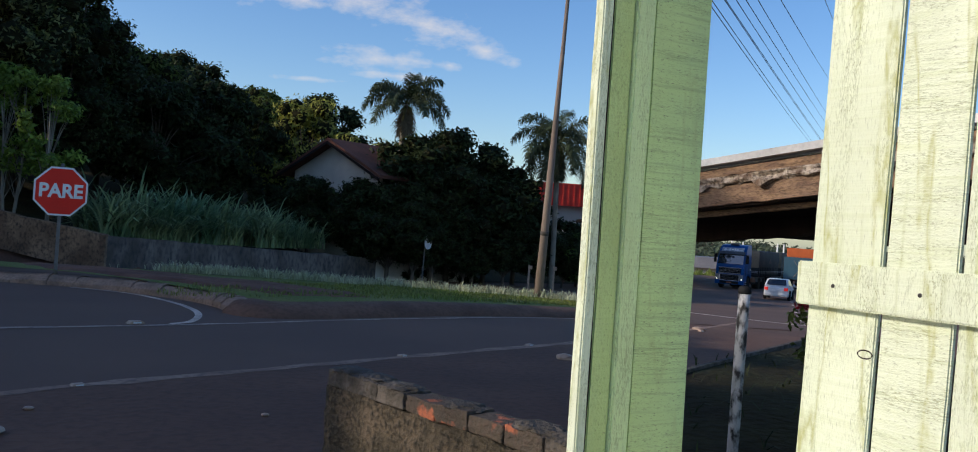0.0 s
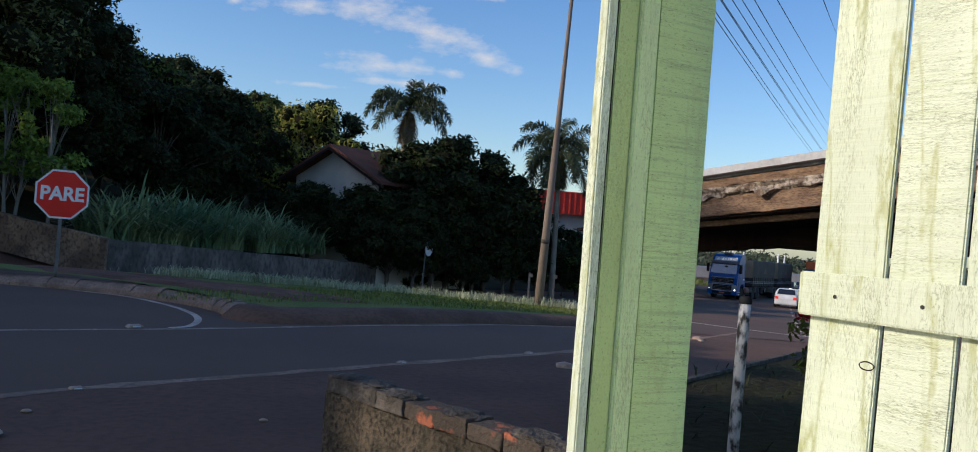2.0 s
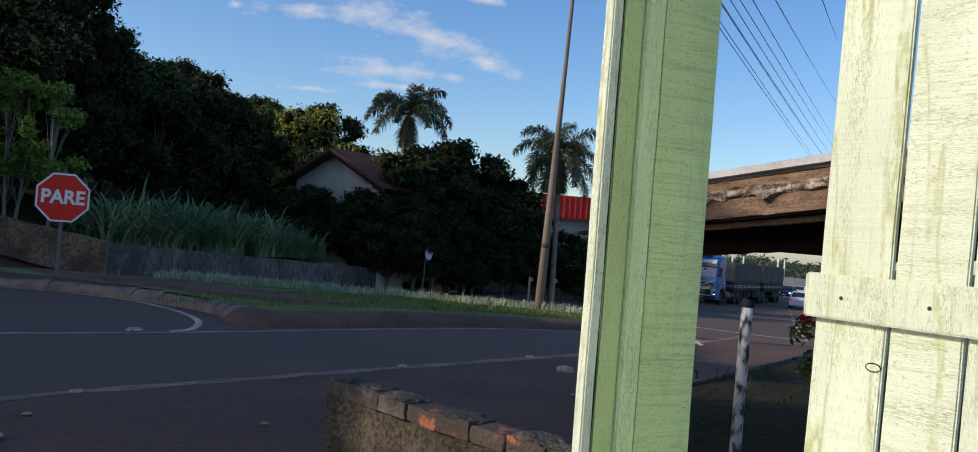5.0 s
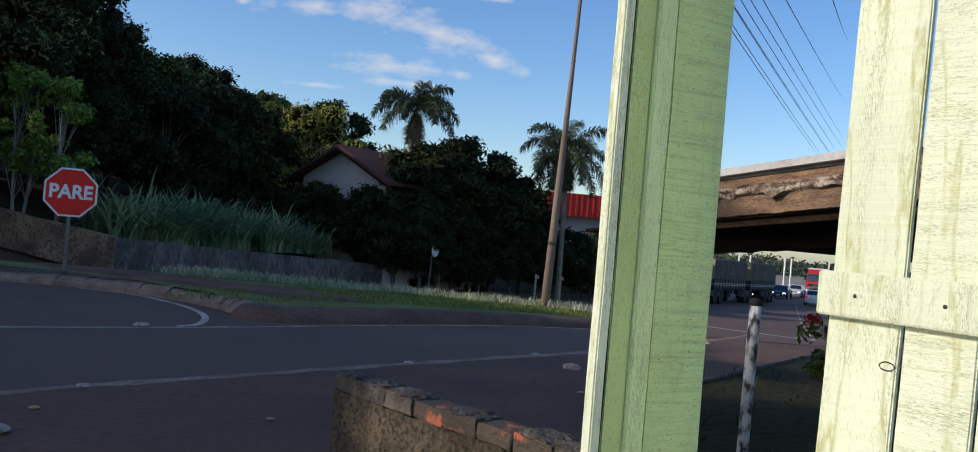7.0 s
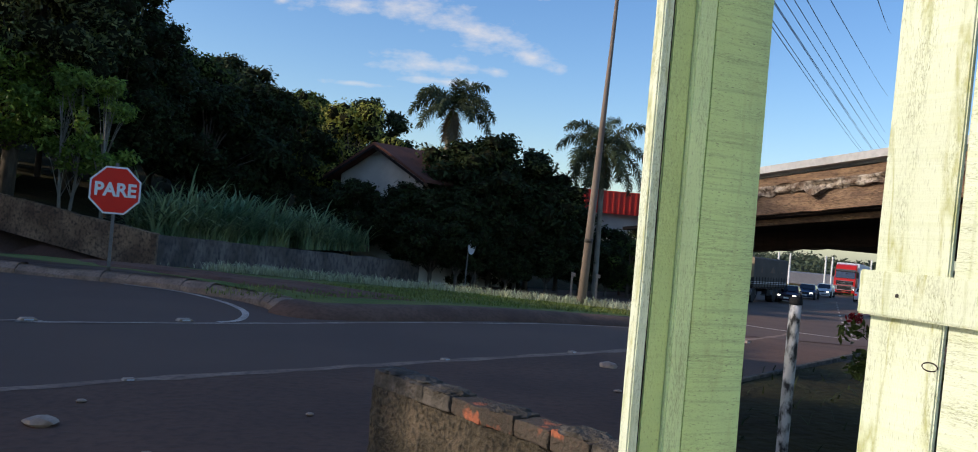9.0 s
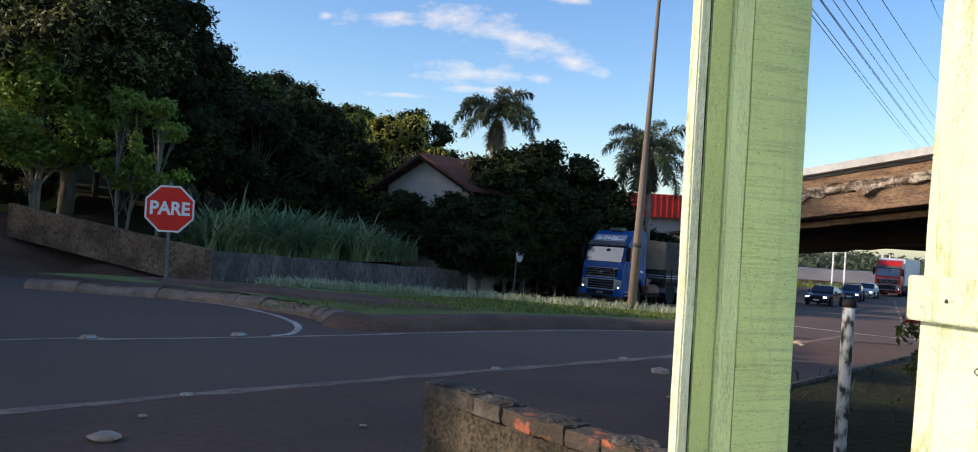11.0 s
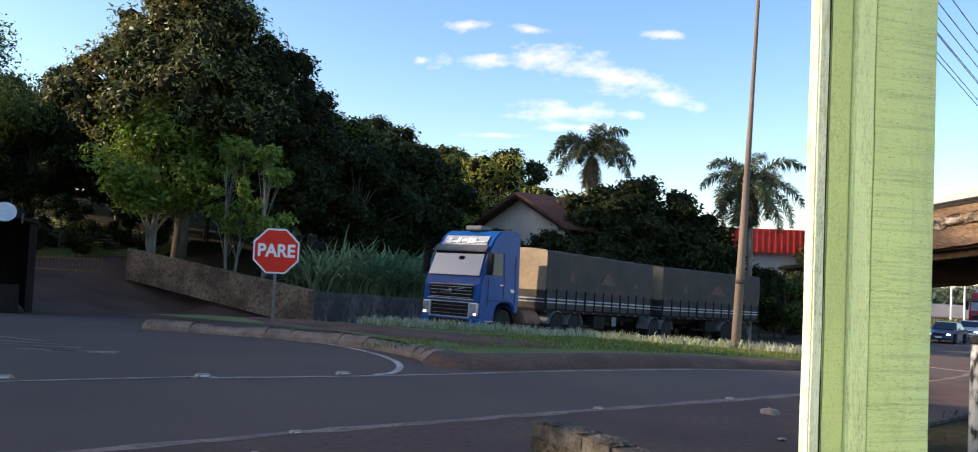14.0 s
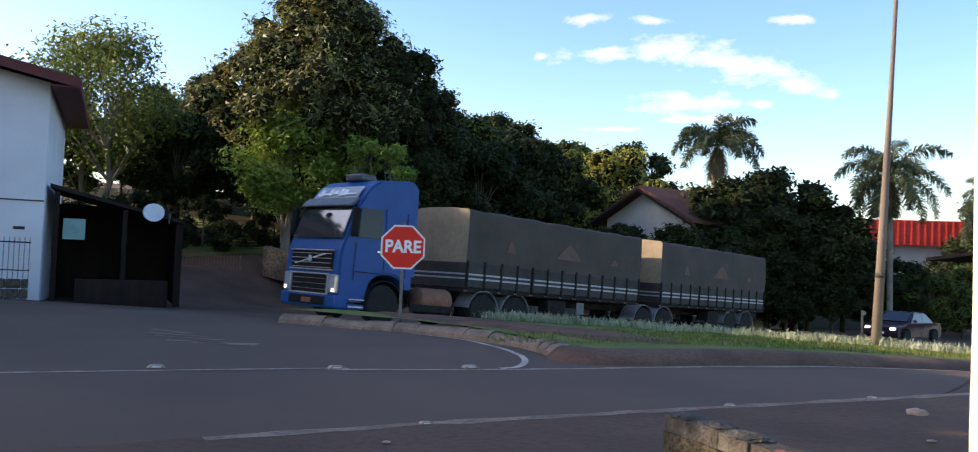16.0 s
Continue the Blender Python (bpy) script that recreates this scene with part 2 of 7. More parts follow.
# ---- mesh helpers ----
def part(name, bm, material, parent=None, label="", smooth=False):
    """Links a bmesh as one mesh object, under a thing if one is given."""
    me = bpy.data.meshes.new(name)
    bm.to_mesh(me)
    bm.free()
    me.materials.append(material)
    if smooth:
        for p in me.polygons:
            p.use_smooth = True
    ob = new(name, me)
    ob.parent = parent
    if label:
        tagged(ob, label)
    return ob


def data_part(name, verts, faces, material, parent=None, label="", smooth=False):
    me = bpy.data.meshes.new(name)
    me.from_pydata([tuple(v) for v in verts], [], faces)
    me.materials.append(material)
    if smooth:
        for p in me.polygons:
            p.use_smooth = True
    ob = new(name, me)
    ob.parent = parent
    if label:
        tagged(ob, label)
    return ob


def thing(name, label, category, m=None, group="", kind=""):
    ob = new(name)
    ob.empty_display_size = 0.1
    if m is not None:
        ob.matrix_basis = m
    return tagged(ob, label, category, group, kind)


def box(bm, x0, x1, y0, y1, z0, z1, bevel=0.0, m=None):
    r = bmesh.ops.create_cube(bm, size=1.0)
    vs = r["verts"]
    for v in vs:
        v.co = Vector((x0 + (v.co.x + 0.5) * (x1 - x0), y0 + (v.co.y + 0.5) * (y1 - y0), z0 + (v.co.z + 0.5) * (z1 - z0)))
    if bevel:
        es = list({e for v in vs for e in v.link_edges})
        r = bmesh.ops.bevel(bm, geom=es, offset=bevel, segments=2, affect="EDGES", profile=0.5)
        vs = list({v for f in r["faces"] for v in f.verts} | {v for v in vs if v.is_valid})
    if m is not None:
        bmesh.ops.transform(bm, matrix=m, verts=[v for v in vs if v.is_valid])
    return bm


def boxed(x0, x1, y0, y1, z0, z1, bevel=0.0, m=None):
    return box(bmesh.new(), x0, x1, y0, y1, z0, z1, bevel, m)


def tube(points, radii, seg=8, bm=None, caps=True):
    """A round bar along points, with a radius at each."""
    bm = bm or bmesh.new()
    rings = []
    pts = [Vector(p) for p in points]
    for i, p in enumerate(pts):
        d = (pts[min(i + 1, len(pts) - 1)] - pts[max(i - 1, 0)]).normalized()
        a = d.orthogonal().normalized() if abs(d.z) < 0.9 else Vector((1, 0, 0)).cross(d).normalized()
        b = d.cross(a)
        r = radii[i] if isinstance(radii, (list, tuple)) else radii
        rings.append([bm.verts.new(p + r * (math.cos(k * 2 * math.pi / seg) * a + math.sin(k * 2 * math.pi / seg) * b)) for k in range(seg)])
    for q, w in zip(rings, rings[1:]):
        for k in range(seg):
            bm.faces.new((q[k], q[(k + 1) % seg], w[(k + 1) % seg], w[k]))
    if caps:
        bm.faces.new(list(reversed(rings[0]))), bm.faces.new(rings[-1])
    return bm


def prism(profile, y0, y1, bevel=0.0, bm=None):
    """A profile of (x, z) pushed along y."""
    bm = bm or bmesh.new()
    a = [bm.verts.new((x, y0, z)) for x, z in profile]
    b = [bm.verts.new((x, y1, z)) for x, z in profile]
    n = len(profile)
    fs = [bm.faces.new(a), bm.faces.new(list(reversed(b)))]
    for i in range(n):
        fs.append(bm.faces.new((a[(i + 1) % n], a[i], b[i], b[(i + 1) % n])))
    if bevel:
        es = list({e for f in fs for e in f.edges})
        bmesh.ops.bevel(bm, geom=es, offset=bevel, segments=2, affect="EDGES", profile=0.5)
    bmesh.ops.recalc_face_normals(bm, faces=bm.faces)
    return bm


def turned(profile, seg=24, axis="Y", bm=None):
    """A profile of (radius, along) turned about an axis."""
    bm = bm or bmesh.new()
    rings = []
    for r, h in profile:
        ring = []
        for k in range(seg):
            c, s = r * math.cos(2 * math.pi * k / seg), r * math.sin(2 * math.pi * k / seg)
            ring.append(bm.verts.new((c, h, s) if axis == "Y" else (c, s, h)))
        rings.append(ring)
    for q, w in zip(rings, rings[1:]):
        for k in range(seg):
            bm.faces.new((q[k], q[(k + 1) % seg], w[(k + 1) % seg], w[k]))
    bm.faces.new(rings[0]), bm.faces.new(rings[-1])
    bmesh.ops.recalc_face_normals(bm, faces=bm.faces)
    return bm


def curve_points(ctrl, per=12):
    """A smooth line through control points."""
    c = [Vector(p) for p in ctrl]
    c = [2 * c[0] - c[1]] + c + [2 * c[-1] - c[-2]]
    out = []
    for i in range(1, len(c) - 2):
        for k in range(per):
            t = k / per
            a, b, d, e = c[i - 1], c[i], c[i + 1], c[i + 2]
            out.append(0.5 * (2 * b + (d - a) * t + (2 * a - 5 * b + 4 * d - e) * t * t + (3 * b - a - 3 * d + e) * t ** 3))
    return out + [c[-2]]


# ---- ground ----
def smooth01(v):
    v = min(1.0, max(0.0, v))
    return v * v * (3 - 2 * v)


CORNER, WALL_L, WALL_R = Vector((-14.6, 32.8)), Vector((-24.0, 33.9)), Vector((-6.4, 45.5))


def behind(x, y):
    """Metres behind the retaining wall, negative before it."""
    d = (WALL_R - CORNER).normalized()
    q2 = -(x - CORNER.x) * d.y + (y - CORNER.y) * d.x
    d = (CORNER - WALL_L).normalized()
    q1 = -(x - CORNER.x) * d.y + (y - CORNER.y) * d.x
    return min(q1, q2)


def ground_z(x, y):
    w = max(0.0, y - 14)
    z = -2.6 * (1 - math.exp(-w * w / (w + 2.0) / 30))
    q = behind(x, y)
    if q > 0 and x > -26:
        left = smooth01((CORNER.x - x) / 9.5)
        z += (1.0 + 1.35 * left) * smooth01((q - 0.05) / 0.3) * smooth01((x + 26) / 2) * (1 - smooth01((y - 45) / 6) * smooth01((x + 12) / 6))
    z += 2.4 * smooth01((y - 20) / 18) * smooth01((-20 - x) / 7) * (1 - smooth01((x + 26) / 2) * (q > 0))
    hill = max(0.0, -(x + 10) * 0.62 + (y - 46) * 0.55)
    z += 0.14 * min(hill, 60) * smooth01((y - 30) / 15) * smooth01((22 - x) / 34)
    z -= 3.6 * smooth01((y - 95) / 110) * smooth01((x + 20) / 40)
    far = math.hypot(x, y)
    z += 0.006 * max(0.0, far - 300) * smooth01((far - 300) / 200)
    return z


def axis_steps(a, b):
    v, out = 0.0, []
    while v < b:
        out.append(v)
        v += 0.8 if v < 50 else max(1.5, v * 0.07)
    neg, v = [], -0.8
    while v > a:
        neg.append(v)
        v -= 0.8 if v > -40 else max(1.5, -v * 0.07)
    return neg[::-1] + out


def build_ground():
    xs, ys = axis_steps(-1600, 1600), axis_steps(-1600, 1600)
    verts = [(x, y, ground_z(x, y) - 0.012) for y in ys for x in xs]
    w = len(xs)
    faces = [(j * w + i, j * w + i + 1, (j + 1) * w + i + 1, (j + 1) * w + i) for j in range(len(ys) - 1) for i in range(w - 1)]
    ob = data_part("ground", verts, faces, M["dirt"], smooth=True)
    tagged(ob, "reddish brown bare earth ground beside the road", "ground", kind="structure")


U, V = Vector((0.713, 0.701)), Vector((-0.701, 0.713))      # along and across the near lane


def road_at(s, n):
    return U * s + V * n


def strip(name, left, right, across, lift, material, label="", category="", kind="structure", per=10, parent=None):
    """A sheet between two lines, laid on the ground."""
    a, b = curve_points([(*p, 0) for p in left], per), curve_points([(*p, 0) for p in right], per)
    verts, faces, w = [], [], across + 1
    for p, q in zip(a, b):
        for k in range(w):
            c = p.lerp(q, k / across)
            verts.append((c.x, c.y, ground_z(c.x, c.y) + lift))
    for j in range(len(a) - 1):
        for k in range(across):
            faces.append((j * w + k, (j + 1) * w + k, (j + 1) * w + k + 1, j * w + k + 1))
    ob = data_part(name, verts, faces, material, parent, smooth=True)
    for p in ob.data.polygons:
        if p.normal.z < 0:
            p.flip()
    return tagged(ob, label, category, kind=kind) if label else ob


def line_on(name, pts, width, lift, parent, material, per=8, wob=0.0):
    c = curve_points([(*p, 0) for p in pts], per)
    verts, faces = [], []
    for i, p in enumerate(c):
        d = (c[min(i + 1, len(c) - 1)] - c[max(i - 1, 0)]).normalized()
        o = Vector((-d.y, d.x, 0)) * width / 2
        for sg, q in enumerate((p + o, p - o)):
            q = q + o * (wob / width * 4 * noise.noise(Vector((p.x * 2.3, p.y * 2.3, 9 * sg))))
            verts.append((q.x, q.y, ground_z(q.x, q.y) + lift))
    faces = [(2 * i, 2 * i + 1, 2 * i + 3, 2 * i + 2) for i in range(len(c) - 1)]
    ob = data_part(name, verts, faces, material, parent)
    return ob


ISLAND_FRONT = [(-10.5, 15.3), (-8.4, 15.12), (-7.2, 15.02), (-6.0, 14.56), (-4.85, 13.92), (-4.15, 13.3), (-3.75, 12.75)]
ISLAND_SIDE = [(-3.75, 12.75), (-3.0, 12.55), (-0.9, 14.4), (1.3, 16.6), (3.2, 19.0), (4.6, 21.5)]
ISLAND_BACK = [(-10.6, 16.5), (-9.5, 18.9), (-6.8, 22.0), (-3.4, 24.4), (0.5, 26.0), (3.5, 25.4), (4.6, 21.7)]
KERB = 0.17


def lawn_z(x, y):
    return ground_z(x, y) + KERB - 0.015 + 0.02 * max(0.0, -0.701 * x + 0.713 * y - 11.3) + 0.02 * noise.noise(Vector((x, y, 0)) * 0.9)


def build_road():
    left = [(-62, -20), (-40, -2), (-22, 17.0), (-18.5, 20.5), (-16.2, 25.5), (-14.0, 31), (-9.8, 39), (-5.0, 46), (3, 56), (14.5, 73), (33, 110), (93, 238)]
    right = [tuple(road_at(-64, 6.7)), tuple(road_at(-40, 6.7)), tuple(road_at(-4, 6.75)), tuple(road_at(4.5, 7.27)), (1.2, 11.75), (3.4, 18.2), (7.8, 19.3), (15, 30), (23, 51), (30, 68), (46, 108), (106, 236)]
    road = strip("road", left, right, 24, 0.0, M["asphalt"], "worn dark grey asphalt road with faded white lines", "road", per=8)
    # painted lines
    line_on("edge_line", [road_at(s, n) for s, n in ((0.6, 6.93), (2.2, 7.13), (4.0, 7.27), (6.0, 7.4), (9.0, 7.57), (11.5, 7.8))] + [Vector((3.95, 15.9)), Vector((5.6, 20.2)), Vector((7.5, 25.6))], 0.15, 0.006, road, M["dusty_line"], wob=0.035)
    near = curve_points([(*road_at(s, n), 0) for s, n in ((-64, 6.7), (-30, 6.72), (-4, 6.75), (0.6, 6.93), (2.2, 7.13), (4.0, 7.27), (6.0, 7.4), (9.0, 7.57), (11.5, 7.8))] + [(3.95, 15.9, 0), (5.0, 18.4, 0)], 24)
    verts, faces = [], []
    for i, p in enumerate(near):
        d = (near[min(i + 1, len(near) - 1)] - near[max(i - 1, 0)]).normalized()
        o = Vector((d.y, -d.x, 0))
        for a, h in ((-0.05, 0.0035), (0.1, 0.003), (0.45, -0.003), (0.9, -0.02)):
            c = p + o * (a + 0.07 * noise.noise(Vector((p.x * 1.7, p.y * 1.7, 3))))
            verts.append((c.x, c.y, ground_z(c.x, c.y) + h))
    faces = [(i * 4 + k, (i + 1) * 4 + k, (i + 1) * 4 + k + 1, i * 4 + k + 1) for i in range(len(near) - 1) for k in range(3)]
    sh = data_part("dirt_shoulder", verts, faces, M["dirt"], road, "red dirt washed onto the road's edge", smooth=True)
    for p in sh.data.polygons:
        if p.normal.z < 0:
            p.flip()
    line_on("stop_line", [(7.0, 31.0), (7.9, 27.8), (8.9, 24.4)], 0.3, 0.006, road, M["line"])
    line_on("edge_line", [road_at(s, 10.7) for s in (-40, -20)] + [(-7.18, 8.13), (-5.68, 9.4), (-3.83, 10.89), (-1.66, 13.0), (-0.42, 14.0), (1.78, 16.25), (3.75, 18.75)], 0.1, 0.006, road, M["worn_line"], wob=0.02)
    line_on("edge_line", [(-7.25, 14.8), (-6.07, 14.3), (-5.04, 13.45), (-4.41, 12.67), (-4.05, 11.96), (-3.9, 11.23), (-4.03, 10.86)], 0.1, 0.006, road, M["line"])
    for k in range(12):
        p = Vector((9.0, 24.5)).lerp(Vector((27.0, 79.0)), k / 11)
        d = Vector((0.313, 0.95))
        line_on("lane_dash", [p, p + d * 1.6], 0.12, 0.006, road, M["line"], per=2)
    # a worn turn arrow on the side bay
    for a, b in (((-10.9, 11.9), (-9.9, 11.8)), ((-10.5, 11.45), (-9.2, 11.5)), ((-10.1, 11.1), (-8.9, 11.3)), ((-9.5, 10.7), (-8.5, 10.95))):
        line_on("arrow_stroke", [a, b], 0.1, 0.006, road, M["dusty_line"], per=6, wob=0.05)
    line_on("arrow_stroke", [(-9.0, 10.75), (-8.1, 11.1)], 0.3, 0.006, road, M["dusty_line"], per=4, wob=0.05)
    # the island
    isl = thing("traffic_island", "raised traffic island with lawn and stone kerb", "traffic island", kind="structure")
    front, side, back = (curve_points([(*p, 0) for p in c], 8) for c in (ISLAND_FRONT, ISLAND_SIDE, ISLAND_BACK))
    edge = front + side[1:]
    n = len(edge)
    rear = [back[round(i * (len(back) - 1) / (n - 1))] for i in range(n)]
    verts, faces, w = [], [], 13
    for p, q in zip(edge, rear):
        for k in range(w):
            c = p.lerp(q, k / (w - 1))
            r = k / (w - 1)
            verts.append((c.x, c.y, lawn_z(c.x, c.y)))
    faces = [(j * w + k, (j + 1) * w + k, (j + 1) * w + k + 1, j * w + k + 1) for j in range(n - 1) for k in range(w - 1)]
    top = data_part("lawn", verts, faces, M["turf"], isl, smooth=True)
    for p in top.data.polygons:
        if p.normal.z < 0:
            p.flip()
    # soil patch behind the worn nose
    sv, sf, rings = [], [], 7
    for j in range(rings):
        for k in range(32):
            a = k * 2 * math.pi / 32
            r = (j + 0.02) / (rings - 1) * (1 + 0.3 * noise.noise(Vector((math.cos(a) * 2, math.sin(a) * 2, 4))))
            x, y = -6.0 + 4.0 * r * math.cos(a), 16.4 + 1.65 * r * math.sin(a) - 1.5 * r * math.cos(a)
            f = j / (rings - 1)
            sv.append((x, y, lawn_z(x, y) + 0.035 + (0.05 * abs(noise.noise(Vector((x * 5, y * 5, 0)))) if 0 < f < 0.95 else -0.06 * f)))
    sf = [(j * 32 + k, j * 32 + (k + 1) % 32, (j + 1) * 32 + (k + 1) % 32, (j + 1) * 32 + k) for j in range(rings - 1) for k in range(32)]
    # stone kerb of the bay
    for i in range(0, len(front) - 4, 4):
        seg = front[i:i + 5]
        bm = bmesh.new()
        rows_ = []
        rng = random.Random(i)
        dz, tilt = rng.uniform(-0.015, 0.012), rng.uniform(-0.006, 0.006)
        for k, p in enumerate(seg):
            d = (seg[min(k + 1, 4)] - seg[max(k - 1, 0)]).normalized()
            o = Vector((d.y, -d.x, 0))
            e = d * (0.006 if k == 0 else -0.006 if k == 4 else 0)
            z = ground_z(p.x, p.y)
            rows_.append([bm.verts.new((p + e + o * a) + Vector((0, 0, z + h + dz + tilt * k))) for a, h in ((0.16, -0.05), (0.15, 0.08), (0.06, KERB - 0.01), (-0.02, KERB + 0.02), (-0.22, KERB + 0.01), (-0.24, 0.0))])
        for q, r in zip(rows_, rows_[1:]):
            for k in range(5):
                bm.faces.new((q[k], q[k + 1], r[k + 1], r[k]))
        bm.faces.new(rows_[0]), bm.faces.new(list(reversed(rows_[-1])))
        bmesh.ops.recalc_face_normals(bm, faces=bm.faces)
        part("kerb_stone", bm, M["kerb"], isl)
    # earth-stained sloping bank of the road side
    verts, prof = [], ((0.34, -0.02), (0.3, 0.05), (0.1, KERB - 0.02), (0.0, KERB + 0.01), (-0.3, KERB + 0.015))
    for i, p in enumerate(side):
        d = (side[min(i + 1, len(side) - 1)] - side[max(i - 1, 0)]).normalized()
        o = Vector((d.y, -d.x, 0))
        for a, h in prof:
            c = p + o * (a + 0.02 * noise.noise(p * 3))
            verts.append((c.x, c.y, ground_z(c.x, c.y) + h))
    faces = [(i * 5 + k, (i + 1) * 5 + k, (i + 1) * 5 + k + 1, i * 5 + k + 1) for i in range(len(side) - 1) for k in range(4)]
    faces.append(tuple(range(5)))
    data_part("bank", verts, faces, M["bank"], isl, "earth-stained concrete kerb bank", smooth=True)
    data_part("soil_patch", sv, sf, M["soil"], isl, "bare red soil at the worn nose")


def build_studs():
    spots = [road_at(s, 10.65) for s in (-11.6, -8.6)] + [Vector(q) for q in ((-9.3, 6.7), (-7.47, 8.23), (-5.76, 9.52), (-4.41, 10.7), (-3.26, 6.85), (-0.93, 9.55), (0.55, 11.2), (3.6, 14.6))]
    first = None
    for i, p in enumerate(spots):
        m = Matrix.Translation((p.x, p.y, ground_z(p.x, p.y))) @ Matrix.Rotation(radians(44.5), 4, "Z") @ Matrix.Diagonal((1, 1, 1, 1) if i < 6 else (0.6, 0.6, 0.6, 1))
        if first is None:
            first = thing("road_stud", "worn pale reflective road stud on the line", "road stud", m, "studs along the lines")
            part("housing", prism([(-0.11, 0), (0.11, 0), (0.07, 0.035), (-0.07, 0.035)], -0.06, 0.06, 0.008), M["stud"], first)
            part("reflector", boxed(-0.05, 0.05, -0.066, -0.06, 0.008, 0.026), M["dish"], first, "scuffed white reflector")
        else:
            copy_thing(first, m)


def build_bounce_patio():
    """Unseen paved yard under the camera, added to bounce sunlight onto the jamb."""
    p = thing("patio", "unseen pale concrete yard added to bounce light", "patio", kind="structure")
    for i in range(11):
        for j in range(11):
            x, y = -4.5 + i * 0.9, -8.2 + j * 0.9
            if x > 0.8 and y > -0.2:
                continue
            part("slab", boxed(x + 0.006, x + 0.894, y + 0.006, y + 0.894, -0.08, 0.02 + 0.004 * noise.noise(Vector((x, y, 2))), 0.006), M["concrete"], p)


def build_greens():
    a = strip("yard_lawn", [(-60, 28), (-42, 28.5), (-31, 31.5), (-27, 35.0), (-25, 38.5)], [(-62, 48), (-44, 48), (-36, 47), (-31, 46), (-28, 45)], 14, 0.03, M["turf"], "sloping yard lawn beside the drive", "lawn")
    # dark sheet over the garden, its colour standing in for deep shade
    strip("garden_bed", [(1.3, 2.0), (1.5, 8.3), (4.5, 12.8)], [(9, 2.0), (9, 8.0), (9, 12.8)], 12, 0.02, M["litter_and_bed_shade"], "garden soil below the doorway, coloured dark for shade", "garden bed")
    b = strip("forest_floor", [(-24.0, 35.2), (-19, 34.6), (-14.9, 33.6), (-11.0, 39.2), (-6.8, 45.9), (-2, 51), (8, 63)], [(-70, 60), (-66, 80), (-55, 100), (-40, 112), (-20, 112), (-2, 100), (4, 84)], 40, 0.03, M["litter_and_bed_shade"], "dark leaf litter and undergrowth below the trees", "undergrowth", per=8)


# leaf litter of the wood; on the garden bed its darkness is painted shade
M["litter_and_bed_shade"] = mat("litter_and_bed_shade", (0.034, 0.028, 0.016), (0.045, 0.044, 0.02), 0.8, 0.95, 0.8, 8, fine_mix=0.6, c3=(0.02, 0.018, 0.01), bump_dist=0.1, spec=0.05)
build_ground()
build_road()
build_greens()
build_bounce_patio()
build_studs()


# ---- the green doorway ----
A_DIR, B_DIR = Vector((0.8645, 0.5026, 0)), Vector((-0.5026, 0.8645, 0))   # along the facade, and out of it
JAMB = Vector((0.196, 1.60, 0))


